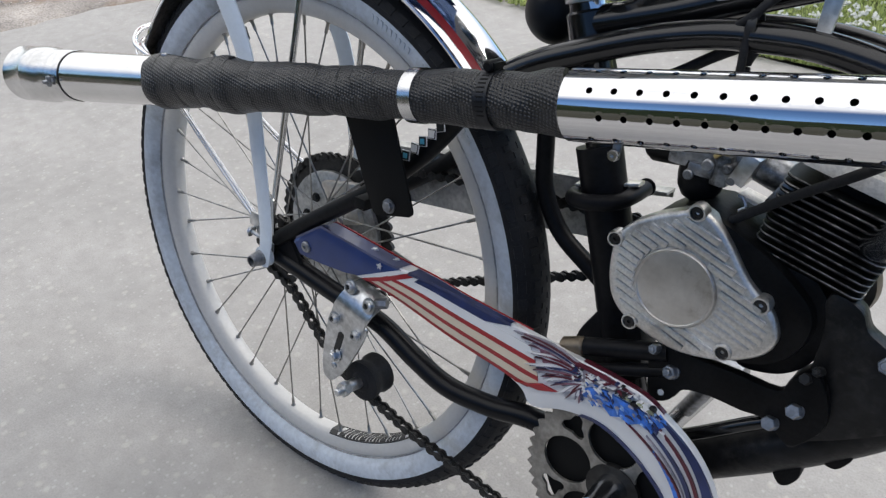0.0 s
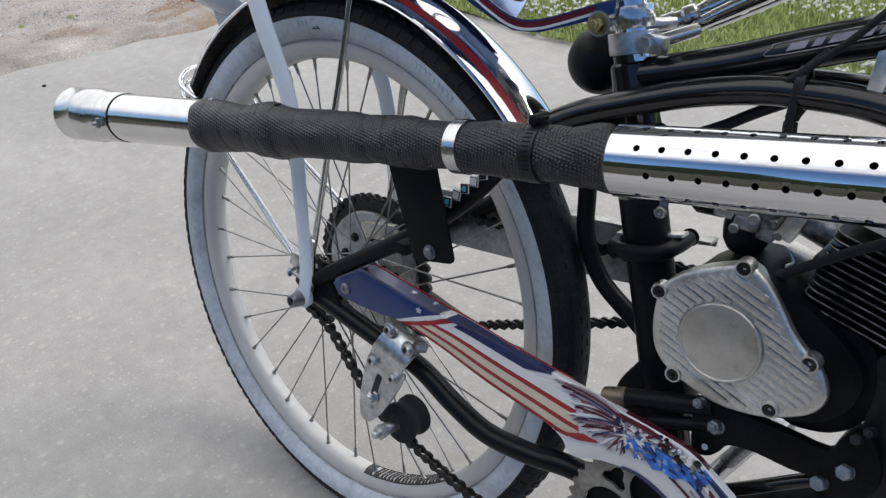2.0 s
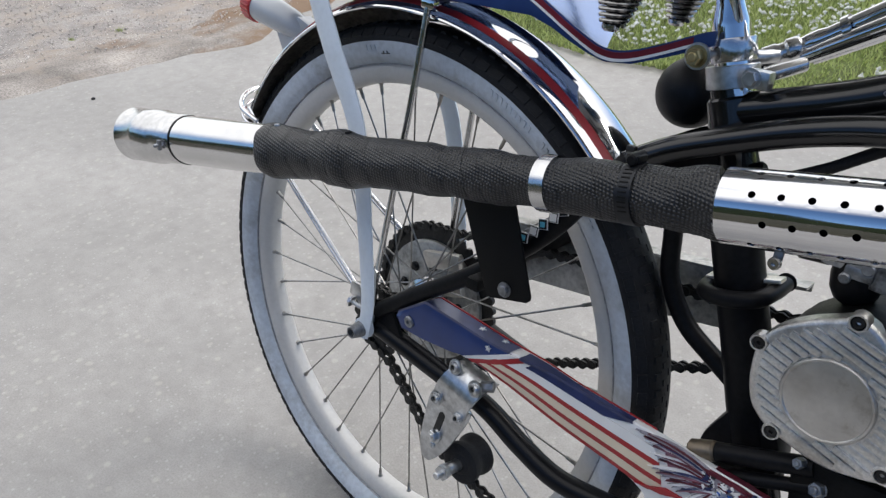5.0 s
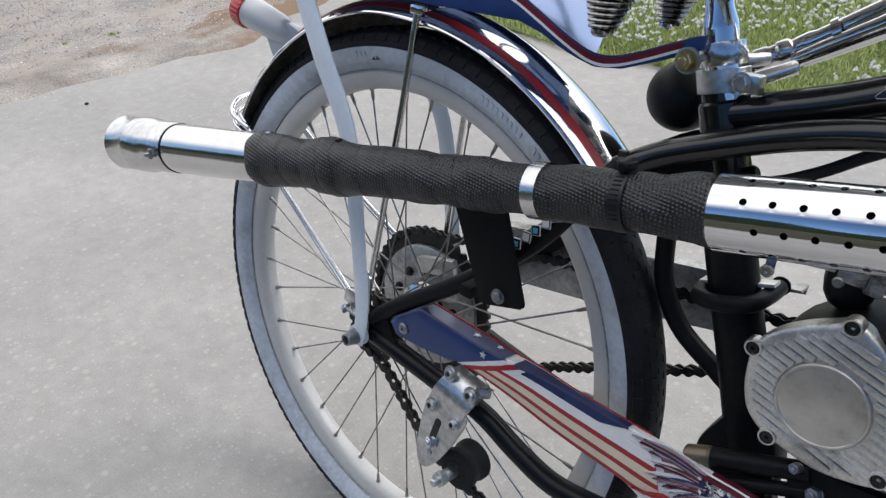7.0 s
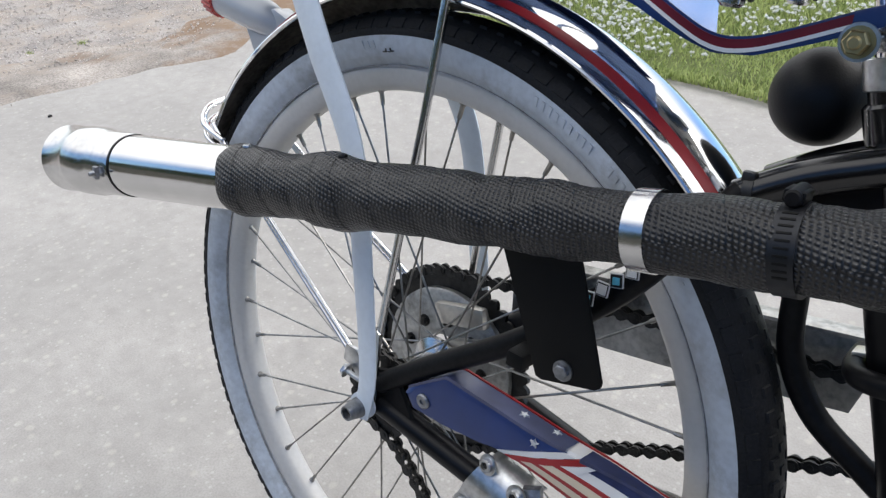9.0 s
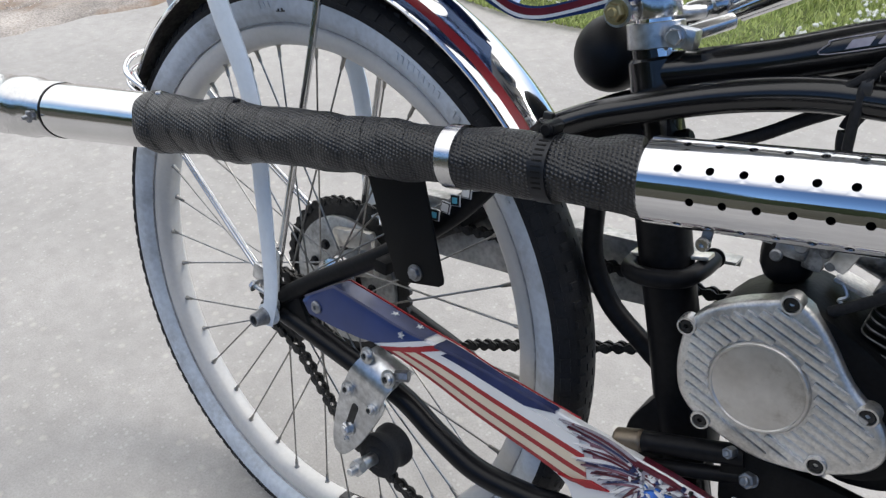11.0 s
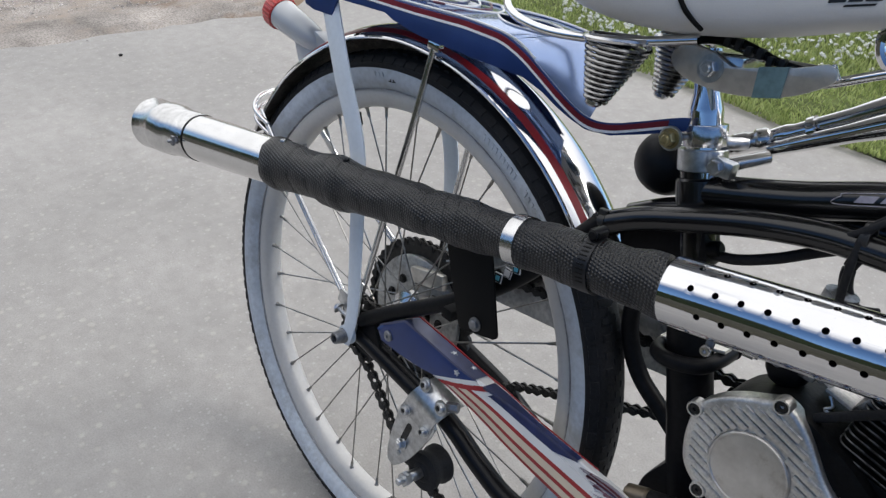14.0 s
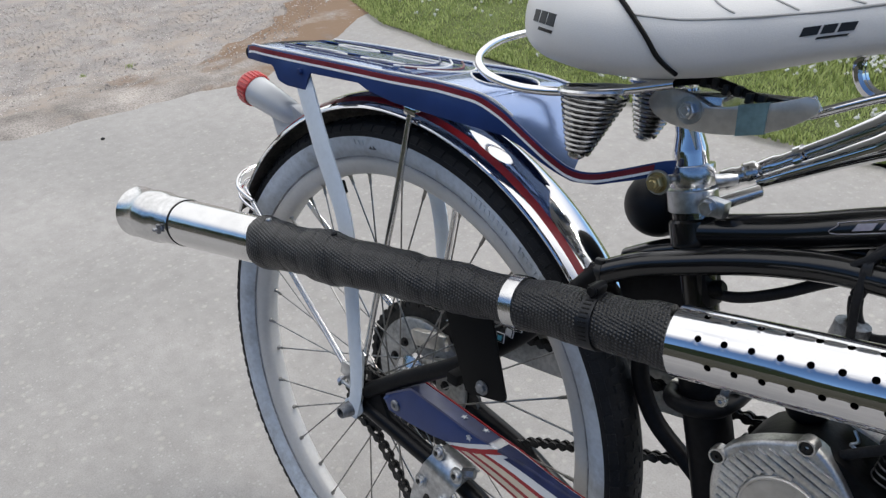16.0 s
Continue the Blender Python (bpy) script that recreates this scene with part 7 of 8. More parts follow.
# ---- crank and chainring ----
def chainring():
    """A toothed disc with five large round cut-outs and five small ones between them."""
    bm = bmesh.new()
    cx, cz = BB
    n = 176
    def loop(pts):
        vs = [bm.verts.new((x, -0.0568, z)) for x, z in pts]
        for a, b in zip(vs, vs[1:] + vs[:1]):
            bm.edges.new((a, b))
    rad = lambda i: CR - 0.001 + (0, 0.0024, 0.0052, 0.0024)[i % 4] - 0.0028
    loop([(cx + rad(i) * math.sin(2 * math.pi * i / n), cz + rad(i) * math.cos(2 * math.pi * i / n)) for i in range(n)])
    for k in range(5):
        a = 2 * math.pi * k / 5 - 0.19
        hx_, hz_ = cx + 0.0485 * math.sin(a), cz + 0.0485 * math.cos(a)
        loop([(hx_ + 0.0245 * math.sin(t), hz_ + 0.0245 * math.cos(t)) for t in [2 * math.pi * q / 28 for q in range(28)]])
        a += math.pi / 5
        hx_, hz_ = cx + 0.0655 * math.sin(a), cz + 0.0655 * math.cos(a)
        tri = []
        for q in range(18):
            t = 2 * math.pi * q / 18
            r = 0.0105 * (1 + 0.3 * math.cos(3 * t + math.pi))
            tri.append((hx_ + r * math.sin(t + a), hz_ + r * math.cos(t + a)))
        loop(tri)
    bmesh.ops.triangle_fill(bm, use_beauty=True, use_dissolve=False, edges=bm.edges[:])
    geom = bmesh.ops.extrude_face_region(bm, geom=bm.faces[:])
    for v in geom["geom"]:
        if isinstance(v, bmesh.types.BMVert):
            v.co.y += 0.003
    bmesh.ops.recalc_face_normals(bm, faces=bm.faces)
    return bm


crank = part("chainring", chainring(), RING_STEEL, bike, "worn steel chainring with round cut-outs")
part("ring_backing", lathe(bmesh.new(), [(-0.05, 0.0), (-0.05, 0.074), (-0.0475, 0.074), (-0.0475, 0.0)], (BB[0], 0, BB[1]), Y1, 48), BLACK_MATT, crank, "matt black disc behind the ring")
part("ring_hub", lathe(bmesh.new(), [(-0.058, 0.0), (-0.058, 0.026), (-0.052, 0.026), (-0.052, 0.0)], (BB[0], 0, BB[1]), Y1, 32), GREASE, crank)
part("crank_spindle", lathe(bmesh.new(), [(-0.1, 0.0), (-0.1, 0.008), (-0.096, 0.0135), (-0.06, 0.0145), (-0.05, 0.0145), (-0.05, 0.0)], (BB[0], 0, BB[1] + 0.003), Y1, 24), DULL_CHROME, crank, "chrome crank boss")
part("crank_arm", sweep(bmesh.new(), [V(BB[0], -0.088, BB[1]), V(BB[0] + 0.05, -0.092, BB[1] - 0.06), V(BB[0] + 0.098, -0.096, BB[1] - 0.125)], lambda t: 0.0125 - 0.003 * t, 14, flat=0.7), CHROME, crank, "chrome crank arm")

# ---- chain tensioner clamped to the chain stay ----
tens = part("chain_tensioner", plate(rounded([(0.1165, 0.312), (0.1085, 0.283), (0.1045, 0.245), (0.107, 0.2245), (0.1145, 0.219), (0.1235, 0.2225), (0.141, 0.2455), (0.1585, 0.28), (0.1675, 0.3025), (0.164, 0.3095), (0.14, 0.314)], 3), -0.0775, -0.0745, 0.0008), ZINC, bike, "zinc-plated chain tensioner bracket with a rubber idler wheel")
cl = bmesh.new()
path = [V(0.1155, -0.0768, 0.298), V(0.119, -0.08, 0.3145), V(0.1245, -0.0805, 0.329), V(0.1305, -0.0755, 0.3415), V(0.1345, -0.067, 0.349), V(0.1365, -0.056, 0.3515)]
rowsc = []
for p_ in spline(path, 6):
    w = V(0.0455, 0, -0.0085)
    rowsc.append([cl.verts.new(p_), cl.verts.new(p_ + w), cl.verts.new(p_ + w + V(0, 0.0018, -0.002)), cl.verts.new(p_ + V(0, 0.0018, -0.002))])
for a, b in zip(rowsc, rowsc[1:]):
    for k in range(4):
        cl.faces.new((a[k], b[k], b[(k + 1) % 4], a[(k + 1) % 4]))
cl.faces.new(rowsc[0])
cl.faces.new(rowsc[-1][::-1])
bmesh.ops.recalc_face_normals(cl, faces=cl.faces)
part("clamp_saddle", cl, ZINC, tens, "bent zinc clamp over the stay")
for bx, by, bz, br in ((0.139, -0.0735, 0.3483, 0.0058), (0.1705, -0.0785, 0.3405, 0.0062), (0.1242, -0.0805, 0.3055, 0.0058), (0.1548, -0.0795, 0.297, 0.005)):
    screw = part("clamp_screw", lathe(bmesh.new(), [(0, 0), (0, br * 1.45), (0.0012, br * 1.45), (0.0014, br), (0.0038, br), (0.0052, br * 0.82), (0.0052, br * 0.52), (0.003, br * 0.5), (0.003, 0)], (bx, by, bz), (-0.1, -1, 0.2), 20), ZINC, tens, "button-head clamp screw on a washer")
    part("socket", lathe(bmesh.new(), [(0.003, 0), (0.003, br * 0.5), (0.0034, br * 0.5), (0.0034, 0)], (bx, by, bz), (-0.1, -1, 0.2), 6), GREASE, screw, "dark hex socket")
part("clamp_nut", rod((0.172, -0.071, 0.341), (0.184, -0.066, 0.3445), 0.0056, 6), NUT, tens)
slot = [(0.1318 + 0.0042 * math.cos(t) if k < 7 else 0.1245 + 0.0042 * math.cos(t), (0.2862 if k < 7 else 0.2575) + 0.0042 * math.sin(t)) for k, t in enumerate([radians(-20 + 30 * q) for q in range(7)] + [radians(160 + 30 * q) for q in range(7)])]
# no hole is cut: a dark plate paints the shade inside the slot
part("slot_shadow", plate(slot, -0.0782, -0.0770, 0.0003, 1), GREASE, tens, "dark plate standing for the shade in the adjusting slot")
part("slot_bolt", hex_bolt((0.1262, -0.078, 0.2579), (-0.15, -1, 0.15), 0.0066, 0.006, 1.25, 0.001), ZINC, tens)
part("rivet", screw_head((0.1229, -0.0775, 0.2423), (0, -1, 0), 0.0042, 0.0015), ZINC, tens)
part("idler_wheel", lathe(bmesh.new(), [(-0.066, 0.0), (-0.066, 0.008), (-0.063, 0.0125), (-0.0635, 0.019), (-0.0615, 0.0238), (-0.055, 0.0238), (-0.05, 0.0212), (-0.044, 0.0212), (-0.039, 0.0238), (-0.033, 0.0238), (-0.031, 0.02), (-0.031, 0.0)], (0.151, 0, 0.2262), Y1, 36), RUBBER, tens, "black rubber idler wheel")
part("idler_axle", rod((0.1525, -0.1025, 0.2325), (0.151, -0.03, 0.2262), 0.0042, 14, 0.001), ZINC, tens)
part("idler_nut", lathe(bmesh.new(), [(0, 0), (0, 0.0085), (0.008, 0.0085), (0.008, 0)], (0.1522, -0.094, 0.2318), (0.02, 1, -0.08), 6), ZINC, tens)
part("idler_spacer", rod((0.1518, -0.086, 0.231), (0.1512, -0.066, 0.2275), 0.0068, 14), ZINC, tens)

# ---- engine ----
CY = -0.058
cov_u = [(0.4085, 0.503), (0.4075, 0.48), (0.411, 0.461), (0.418, 0.447), (0.434, 0.4355), (0.470, 0.4265), (0.5, 0.4305), (0.519, 0.438), (0.5375, 0.4505), (0.5455, 0.463), (0.5445, 0.476), (0.5345, 0.491), (0.5145, 0.506), (0.4955, 0.5285), (0.481, 0.5415), (0.467, 0.5465), (0.451, 0.5395), (0.434, 0.5305), (0.418, 0.518)]


engine = part("engine", plate(rounded([(0.417, 0.508), (0.42, 0.455), (0.45, 0.436), (0.5, 0.431), (0.54, 0.44), (0.562, 0.465), (0.562, 0.495), (0.535, 0.518), (0.5, 0.535), (0.46, 0.543)]), -0.05, 0.018, 0.006), ENGINE_BLACK, bike, "small two-stroke bicycle engine with a ribbed cast aluminium clutch cover")
cover = part("clutch_cover", plate(rounded(cov_u), CY, -0.04, 0.0045, 3), CAST, engine, "ribbed cast aluminium clutch cover")
cc = V(0.4645, CY, 0.4795)
part("cover_disc", lathe(bmesh.new(), [(-0.001, 0.0), (0.0022, 0.0), (0.0026, 0.028), (0.0024, 0.0298), (0.0034, 0.0305), (0.0034, 0.0318), (0.0018, 0.033), (-0.001, 0.033)], cc, (0, -1, 0), 56), CAST_SMOOTH, cover, "smooth round centre of the cover")


def inside(poly, x, z):
    ok = False
    n = len(poly)
    for i in range(n):
        (x0, z0), (x1, z1) = poly[i], poly[(i + 1) % n]
        if (z0 > z) != (z1 > z) and x < (x1 - x0) * (z - z0) / (z1 - z0) + x0:
            ok = not ok
    return ok


poly = rounded(cov_u)
ribd = V(0.955, 0, -0.297)
ribq = V(0.297, 0, 0.955)
for k in range(-9, 10):
    c = cc + ribq * (k * 0.0066)
    run = None
    for j in range(-90, 92):
        p_ = c + ribd * (j * 0.001)
        shrink = cc + (p_ - cc) * 1.12
        good = inside(poly, shrink.x, shrink.z) and (V(p_.x - cc.x, 0, p_.z - cc.z)).length > 0.0345 and not (p_.x > 0.508 and p_.z < 0.4625 and k < -1)
        if good and run is None:
            run = p_
        if (not good or j == 91) and run is not None:
            if (p_ - run).length > 0.006:
                mid, ln = (run + p_) / 2, (p_ - run).length
                low_ = 0.0016 if mid.x > 0.494 and mid.z < 0.484 else 0.0
                part("cover_rib", block(mid.x, CY + 0.0006 + low_, mid.z, ln, 0.0054, 0.0052, 0.0011, Matrix.Rotation(-math.atan2(ribd.z, ribd.x), 4, "Y")), CAST, cover)
            run = None
for bx, bz in ((0.4092, 0.5017), (0.4672, 0.5443), (0.5285, 0.492), (0.436, 0.4365), (0.5125, 0.4435)):
    part("cover_lug", lathe(bmesh.new(), [(0, 0), (0, 0.0072), (0.0085, 0.007), (0.0105, 0.0064), (0.0105, 0.0052), (0.006, 0.0048), (0.006, 0)], (bx, CY + 0.008, bz), (0, -1, 0), 20), CAST, cover)
    part("cover_screw", screw_head((bx, CY + 0.0015, bz), (0, -1, 0), 0.005, 0.003), GREASE, cover, "cross-head cover screw")
CA = V(0.19, 0, 0.982).normalized()
cy0 = V(0.545, 0, 0.519)
part("cylinder_barrel", lathe(bmesh.new(), [(-0.02, 0), (-0.02, 0.027), (0.09, 0.027), (0.09, 0)], cy0, CA, 28), BLACK_SATIN, engine, "black cylinder barrel")
mrot = Matrix((CA.cross(V(0, 1, 0)) * -1, V(0, 1, 0), CA)).transposed().to_4x4()
def fin_ring(half, corner, n=6):
    """The outline of a square fin with rounded corners."""
    out = []
    for sx, sy, a0 in ((1, 1, 0), (-1, 1, 90), (-1, -1, 180), (1, -1, 270)):
        for q in range(n + 1):
            a = radians(a0 + 90 * q / n)
            out.append((sx * (half - corner) + corner * math.cos(a), sy * (half - corner) + corner * math.sin(a)))
    return out


for k in range(11):
    c = cy0 + CA * (0.001 + 0.0059 * k)
    grow = 0.079 + 0.0007 * min(k, 7)
    ring_ = fin_ring(grow / 2 + 0.001, 0.008)
    fin = plate([(x, y) for x, y in ring_], -0.001, 0.001, 0.0004, 1)
    bmesh.ops.transform(fin, matrix=Matrix.Translation(c) @ mrot @ Matrix.Rotation(radians(90), 4, "X"), verts=fin.verts)
    fin_ob = part("cooling_fin", fin, FIN_BLACK, engine)
    edge_ = [Matrix.Translation(c) @ mrot @ V(x, y, 0.0008) for x, y in fin_ring(grow / 2 + 0.0011, 0.008)]
    part("fin_edge", sweep(bmesh.new(), edge_, 0.0006, 5, closed=True), FIN_EDGE, fin_ob)
hc = cy0 + CA * 0.0765
head = part("cylinder_head", block(hc.x, hc.y, hc.z, 0.078, 0.078, 0.014, 0.004, mrot), HEAD_ALU, engine, "bare aluminium finned cylinder head")
for k in range(7):
    c = hc + CA * 0.017 + V(0, -0.03 + 0.01 * k, 0)
    part("head_fin", block(c.x, c.y, c.z, 0.074, 0.0036, 0.026, 0.0011, mrot), HEAD_ALU, head)
part("spark_plug", rod(hc + CA * 0.01, hc + CA * 0.06, 0.007, 12, 0.001), WHITE, head)
part("exhaust_stub", tube([V(0.575, -0.02, 0.55), V(0.595, -0.06, 0.57), V(0.61, -0.1, 0.62), V(0.62, -0.115, 0.66)], 0.013, 16), DULL_CHROME, engine)
part("crankcase_front", plate(rounded([(0.505, 0.515), (0.512, 0.45), (0.521, 0.427), (0.546, 0.43), (0.562, 0.44), (0.57, 0.452), (0.577, 0.47), (0.575, 0.494), (0.565, 0.508), (0.55, 0.518)]), -0.04, 0.035, 0.006), ENGINE_BLACK, engine, "black front crankcase")
part("magneto_rim", lathe(bmesh.new(), [(0, 0.024), (0, 0.03), (0.01, 0.032), (0.02, 0.03), (0.02, 0.024)], V(0.561, 0.015, 0.505), (0, -1, 0), 32, closed=True), BRONZE, engine)
# spark lead and clutch arm
part("spark_lead", tube([V(0.487, -0.04, 0.540), V(0.505, -0.042, 0.556), V(0.53, -0.048, 0.578), V(0.56, -0.052, 0.602), V(0.59, -0.05, 0.628)], 0.0038, 10), RUBBER, engine, "black spark plug lead")
# carburettor
carb = part("carburettor", lathe(bmesh.new(), [(-0.028, 0.0), (-0.028, 0.014), (-0.02, 0.0165), (0.012, 0.0165), (0.018, 0.013), (0.034, 0.0115), (0.034, 0.0)], V(0.455, -0.005, 0.576), (0.96, 0, 0.1), 28), CARB_METAL, engine, "small cast carburettor with a black float bowl")
part("float_bowl", lathe(bmesh.new(), [(-0.032, 0.0), (-0.031, 0.006), (-0.027, 0.0125), (-0.02, 0.0168), (-0.01, 0.0186), (0.004, 0.0188), (0.004, 0.0)], V(0.449, -0.012, 0.567), (0, 0, 1), 28), BLACK_SATIN, carb, "black float bowl")
part("air_filter", lathe(bmesh.new(), [(-0.055, 0.0), (-0.055, 0.014), (-0.05, 0.0175), (-0.03, 0.0175), (-0.028, 0.0)], V(0.455, -0.005, 0.578), (0.96, 0, 0.1), 28), BLACK_SATIN, carb, "black air filter")
part("carb_barrel", lathe(bmesh.new(), [(0.0, 0.0125), (0.03, 0.0125), (0.035, 0.0135), (0.05, 0.0125), (0.052, 0.0)], V(0.458, -0.01, 0.576), (0.05, 0, 1), 24), CARB_METAL, carb)
part("carb_clamp", block(0.484, -0.02, 0.5765, 0.013, 0.026, 0.026, 0.003, Matrix.Rotation(radians(20), 4, "Y")), ZINC, carb)
part("intake_neck", tube([V(0.482, -0.006, 0.579), V(0.505, -0.004, 0.572), V(0.525, 0, 0.565)], 0.0135, 16), CARB_METAL, carb, "cast intake neck")
part("intake_flange", block(0.513, -0.02, 0.567, 0.009, 0.034, 0.022, 0.002, Matrix.Rotation(radians(28), 4, "Y")), CARB_METAL, carb)
for k, (x, y, z) in enumerate(((0.467, -0.022, 0.585), (0.445, -0.022, 0.575), (0.475, -0.026, 0.568), (0.43, -0.018, 0.583))):
    part("carb_screw", hex_bolt((x, y, z), (0, -1, 0), 0.004, 0.004, 1.2), (BRASS, ZINC, ZINC, ZINC)[k], carb)
part("carb_body", merge(block(0.444, -0.014, 0.5755, 0.036, 0.03, 0.022, 0.005), block(0.4315, -0.012, 0.573, 0.014, 0.036, 0.016, 0.004), block(0.466, -0.016, 0.5695, 0.014, 0.026, 0.026, 0.004), block(0.452, -0.024, 0.5665, 0.02, 0.016, 0.01, 0.003)), CARB_METAL, carb, "cast carburettor body with bosses")
for x, y, z, r in ((0.4575, -0.031, 0.5725, 0.0048), (0.4445, -0.0305, 0.561, 0.0042), (0.472, -0.03, 0.5735, 0.004), (0.477, -0.03, 0.566, 0.0036)):
    part("carb_boss", rod((x, y + 0.012, z), (x, y - 0.003, z), r, 14, 0.001), CARB_METAL, carb)
part("idle_screw", rod((0.462, -0.034, 0.581), (0.47, -0.036, 0.5905), 0.0022, 8), BRASS, carb, "brass idle screw")
part("fuel_clip", tube([V(0.487, -0.028, 0.556), V(0.492, -0.03, 0.55), V(0.488, -0.03, 0.545), V(0.496, -0.03, 0.543)], 0.0012, 6), ZINC, carb, "bent wire hose clip")
part("choke_lever", plate([(0.455, 0.583), (0.47, 0.597), (0.474, 0.594), (0.459, 0.58)], -0.026, -0.024, 0.0005), ZINC, carb)
part("gasket_plate", block(0.492, 0.0, 0.5475, 0.026, 0.022, 0.003, 0.001, Matrix.Rotation(radians(12), 4, "Y")), HEAD_ALU, engine, "bright metal plate under the intake")
# mounts, studs, brackets
mount = part("engine_mount", plate(rounded([(0.4556, 0.4061), (0.4572, 0.4171), (0.4721, 0.4234), (0.4931, 0.4239), (0.5255, 0.4257), (0.5564, 0.4263), (0.562, 0.4384), (0.575, 0.4529), (0.5886, 0.4387), (0.595, 0.415), (0.5876, 0.3979), (0.5749, 0.385), (0.5549, 0.3981), (0.5359, 0.3964), (0.5106, 0.3961), (0.4907, 0.3915), (0.4849, 0.3821), (0.4786, 0.3739), (0.4697, 0.3699), (0.4625, 0.3725)], 3), -0.05, -0.04, 0.002), ENGINE_BLACK, bike, "black steel engine mount with zinc nuts")
part("front_mount", plate(rounded([(0.562, 0.436), (0.5712, 0.4529), (0.5646, 0.4994), (0.5712, 0.5124), (0.5893, 0.5066), (0.5974, 0.4939), (0.6072, 0.4884), (0.62, 0.482), (0.645, 0.47), (0.65, 0.44), (0.61, 0.405), (0.5876, 0.39), (0.575, 0.377), (0.556, 0.398)], 3), -0.04, -0.022, 0.003), SCUFFED_BLACK, mount, "greasy scuffed black front mount arm")
part("mount_eye", lathe(bmesh.new(), [(-0.0512, 0.0), (-0.0512, 0.0026), (-0.0505, 0.0028), (-0.0495, 0.0)], (0.4733, 0, 0.3806), Y1, 12), GREY_PLASTIC, mount)
part("tube_boss", plate(rounded([(0.5680, 0.335), (0.5745, 0.3225), (0.5824, 0.3245), (0.5885, 0.3366), (0.585, 0.35)], 3), -0.014, 0.004, 0.003), ENGINE_BLACK, mount)
part("tube_boss", plate(rounded([(0.6, 0.362), (0.6075, 0.3585), (0.6135, 0.363), (0.6185, 0.3758), (0.612, 0.385)], 3), -0.014, 0.004, 0.003), ENGINE_BLACK, mount)
part("frame_cable", tube([V(0.47, -0.024, 0.318), V(0.4945, -0.026, 0.333), V(0.544, -0.026, 0.375), V(0.575, -0.024, 0.398)], 0.0062, 12), BLACK, mount, "black sheathed cable along the down tube")
for bx, by, bz, br, sd in ((0.4616, -0.05, 0.4175, 0.0058, 0.002), (0.4785, -0.05, 0.4035, 0.0076, 0.004), (0.5602, -0.05, 0.3989, 0.0076, 0.0), (0.5733, -0.05, 0.4173, 0.0078, 0.0), (0.573, -0.046, 0.4445, 0.006, 0.0), (0.5785, -0.044, 0.4525, 0.005, 0.002), (0.617, -0.042, 0.476, 0.0078, 0.003)):
    part("mount_nut", hex_bolt((bx, by, bz), (-0.25, -1, 0.35), br * 0.78, 0.0075, 1.02, sd), GREASE if 0.44 < bz < 0.455 else NUT, mount, "dull zinc mount nut")
part("mount_peg", rod((0.379, -0.05, 0.3805), (0.4, -0.05, 0.3905), 0.0088, 18, 0.002), BRONZE, mount, "bronze-capped stud")
part("mount_stud", rod((0.4, -0.05, 0.3905), (0.47, -0.045, 0.416), 0.0082, 16), BLACK_SATIN, mount)
part("mount_rod", rod((0.40, -0.046, 0.366), (0.474, -0.046, 0.400), 0.0058, 12), BLACK_SATIN, mount)
part("seat_tube_clamp", tube([V(0.3405, 0.024, 0.503), V(0.341, 0.0, 0.5035), V(0.348, -0.02, 0.506), V(0.368, -0.029, 0.511), V(0.387, -0.02, 0.515), V(0.393, 0, 0.518), V(0.3935, 0.022, 0.519)], 0.0072, 14), BLACK_SATIN, frame_ob, "black rubber-covered u-bolt clamp round the seat tube")
part("clamp_plate", block(0.367, 0.004, 0.5195, 0.062, 0.013, 0.0032, 0.0008, Matrix.Rotation(math.atan2(-0.02, 0.063), 4, "Y")), PLATE_STEEL, frame_ob, "bright steel plate across the clamp")
for cx_, cz_ in ((0.3405, 0.5035), (0.3935, 0.5195)):
    part("clamp_stud", rod((cx_, 0.018, cz_), (cx_, 0.031, cz_), 0.0042, 12, 0.0008), NUT, frame_ob, "threaded zinc stud end")
part("clamp_nut", hex_bolt((0.3935, 0.0245, 0.5195), (0, 1, 0), 0.006, 0.005), GREASE, frame_ob)
coil_turn = Matrix.Rotation(math.atan2(-0.42, 0.9), 4, "Y")
coil = part("ignition_coil", block(0.313, 0.002, 0.5955, 0.086, 0.03, 0.044, 0.009, coil_turn), BLACK_SATIN, bike, "black ignition coil box strapped to the seat tube")
part("coil_terminal", rod((0.35, -0.004, 0.606), (0.3625, -0.004, 0.6125), 0.0072, 14, 0.002), ENGINE_BLACK, coil, "stubby dark terminal")
part("coil_flange", block(0.309, -0.0005, 0.571, 0.07, 0.026, 0.006, 0.002, coil_turn), BLACK_SATIN, coil)
part("inner_fender_strut", tube([V(0.292, 0.012, 0.56), V(0.295, 0.012, 0.53), V(0.302, 0.012, 0.49), V(0.325, 0.012, 0.455), V(0.362, 0.011, 0.432), V(0.392, 0.006, 0.418)], 0.0085, 12), BLACK_SATIN, frame_ob, "black curved bracket behind the tyre")
part("lower_web", plate(rounded([(0.40, 0.42), (0.385, 0.4), (0.373, 0.372), (0.38, 0.35), (0.42, 0.345), (0.44, 0.37), (0.43, 0.41)], 4), -0.016, 0.016, 0.004), BLACK_SATIN, frame_ob)
# left side: aluminium chain plate, engine sprocket, side stand
shieldp = [(0.045, 0.458), (0.19, 0.4795), (0.404, 0.511), (0.404, 0.502), (0.35, 0.49), (0.338, 0.436), (0.203, 0.4105), (0.05, 0.388)]
cp = part("chain_plate", plate(shieldp, 0.066, 0.069, 0.0008), ROUGH_ALU, bike, "scuffed grey aluminium chain plate")
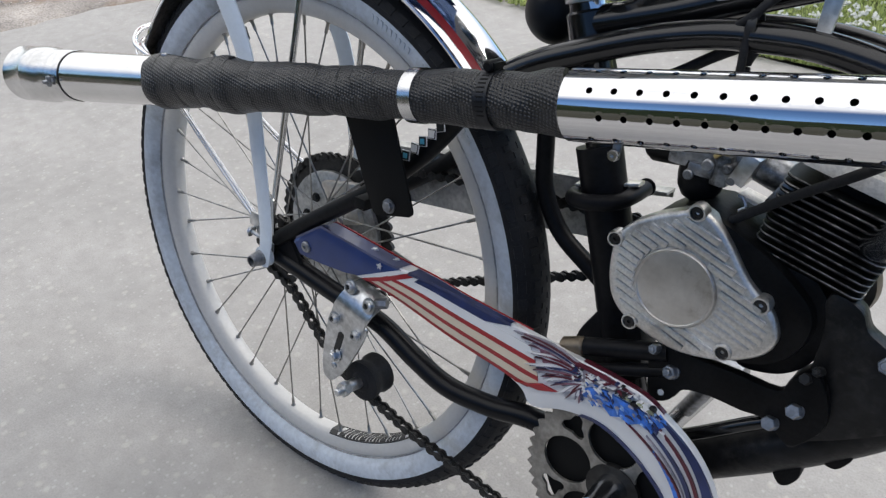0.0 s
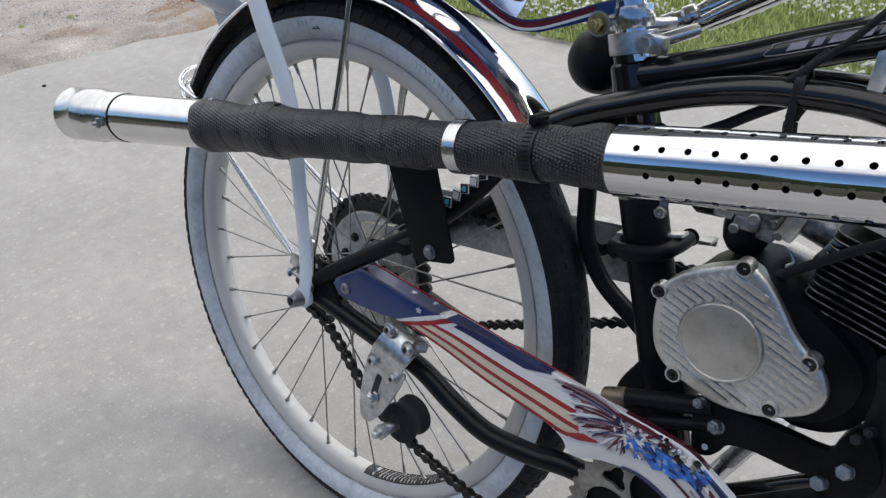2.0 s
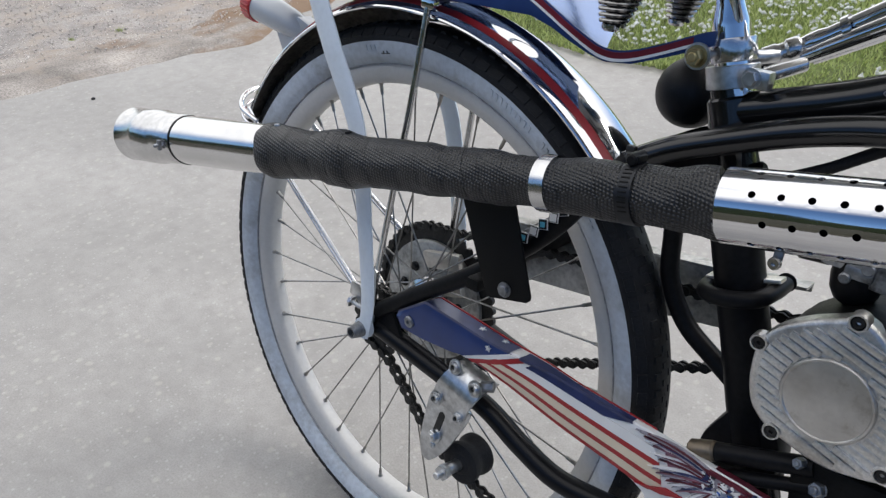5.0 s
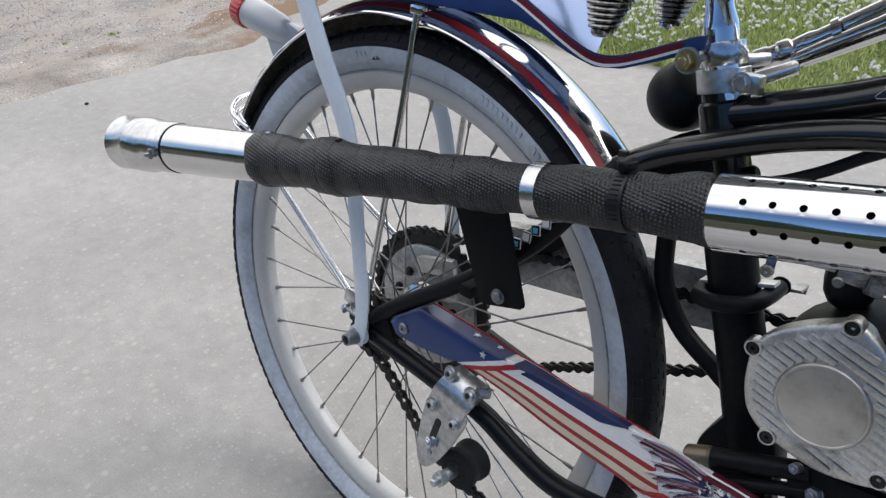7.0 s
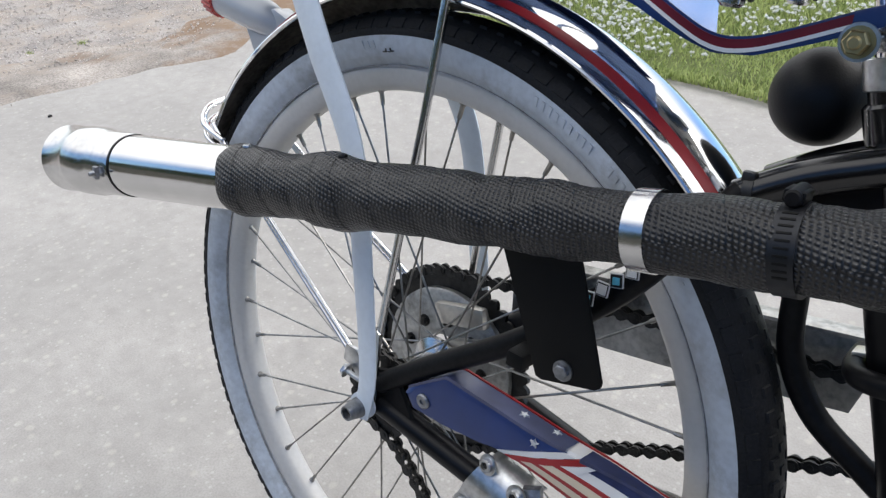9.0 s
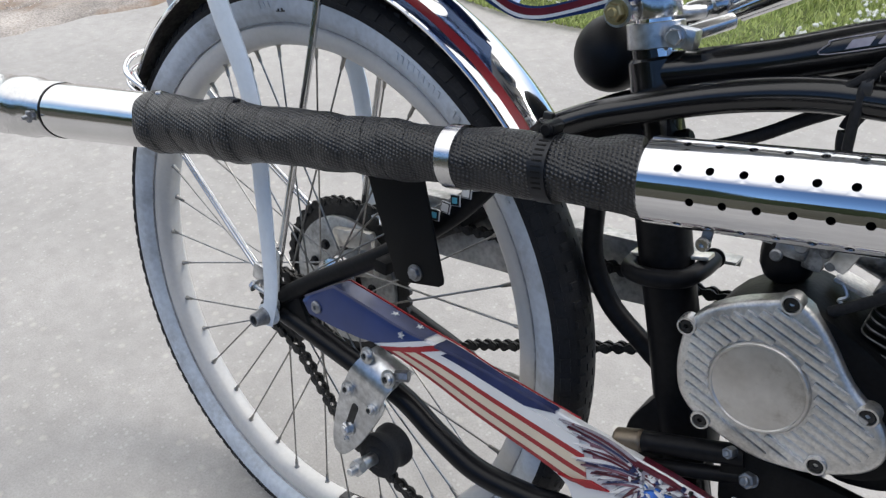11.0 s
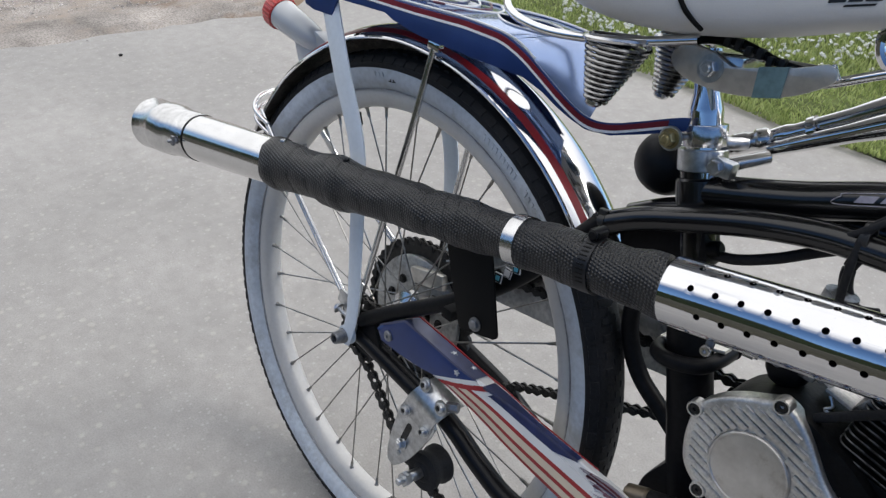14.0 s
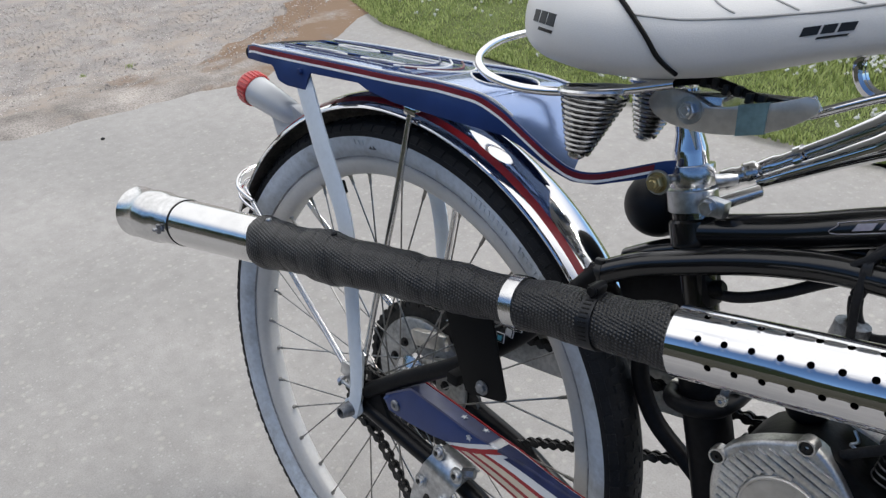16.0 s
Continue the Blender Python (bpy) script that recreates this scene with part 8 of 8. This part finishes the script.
part("chain_plate_lip", plate([(0.045, 0.458), (0.404, 0.511), (0.404, 0.508), (0.045, 0.455)], 0.05, 0.0675, 0.0006), ROUGH_ALU, cp)
part("engine_sprocket", toothed(bmesh.new(), (0.416, 0.458), 0.0215, 10, 0.048, 0.0525, 0.006), GREASE, engine, "small greasy engine sprocket")
st = part("side_stand", tube([V(0.50, 0.045, 0.372), V(0.47, 0.065, 0.30), V(0.43, 0.09, 0.2), V(0.375, 0.135, 0.044), V(0.36, 0.142, 0.033)], 0.0085, 14), NUT, bike, "dull steel side stand leg")
part("stand_mount", block(0.502, 0.035, 0.378, 0.03, 0.04, 0.026, 0.004), NUT, st)
part("far_crank_arm", sweep(bmesh.new(), [V(BB[0], 0.05, BB[1]), V(BB[0] + 0.03, 0.085, BB[1] + 0.062), V(BB[0] + 0.066, 0.09, BB[1] + 0.13)], 0.0095, 12, flat=0.7), DULL_CHROME, crank, "far chrome crank arm")
# cables
for nm, pts, r in (("brake_cable", [(0.475, -0.03, 0.7), (0.463, -0.032, 0.683), (0.462, -0.034, 0.66), (0.466, -0.03, 0.62), (0.47, -0.01, 0.59)], 0.0032),
                   ("throttle_cable", [(0.52, -0.02, 0.76), (0.49, -0.028, 0.715), (0.468, -0.034, 0.69), (0.45, -0.03, 0.672)], 0.0026),
                   ("clutch_cable", [(0.345, 0.0, 0.602), (0.375, -0.006, 0.61), (0.405, -0.006, 0.626), (0.432, -0.004, 0.645), (0.462, 0.0, 0.664)], 0.0046),
                   ("fuel_hose", [(0.462, -0.004, 0.66), (0.456, -0.004, 0.645), (0.46, -0.004, 0.627), (0.472, -0.004, 0.616), (0.487, -0.004, 0.62)], 0.0052)):
    part(nm, tube(pts, r, 10), RUBBER, bike, "black rubber-sheathed cable")
for c, r in ((V(0.463, -0.025, 0.676), 0.0112), (V(0.265, -0.028, 0.597), 0.0112)):
    part("cable_tie", lathe(bmesh.new(), [(-0.003, r - 0.002), (-0.003, r), (0.003, r), (0.003, r - 0.002)], c, V(1, 0, 0.15), 20, closed=True), STICKER_BLACK, bike, "black cable tie")
part("tie_head", block(0.263, -0.033, 0.606, 0.008, 0.006, 0.007, 0.0015), STICKER_BLACK, bike, "black cable tie head")
# mirror chrome bracket beyond the top tube
part("tank_bracket", plate([(0.503, 0.705), (0.515, 0.71), (0.513, 0.68), (0.503, 0.676)], -0.03, -0.026, 0.001), ZINC, bike, "zinc bracket strip")
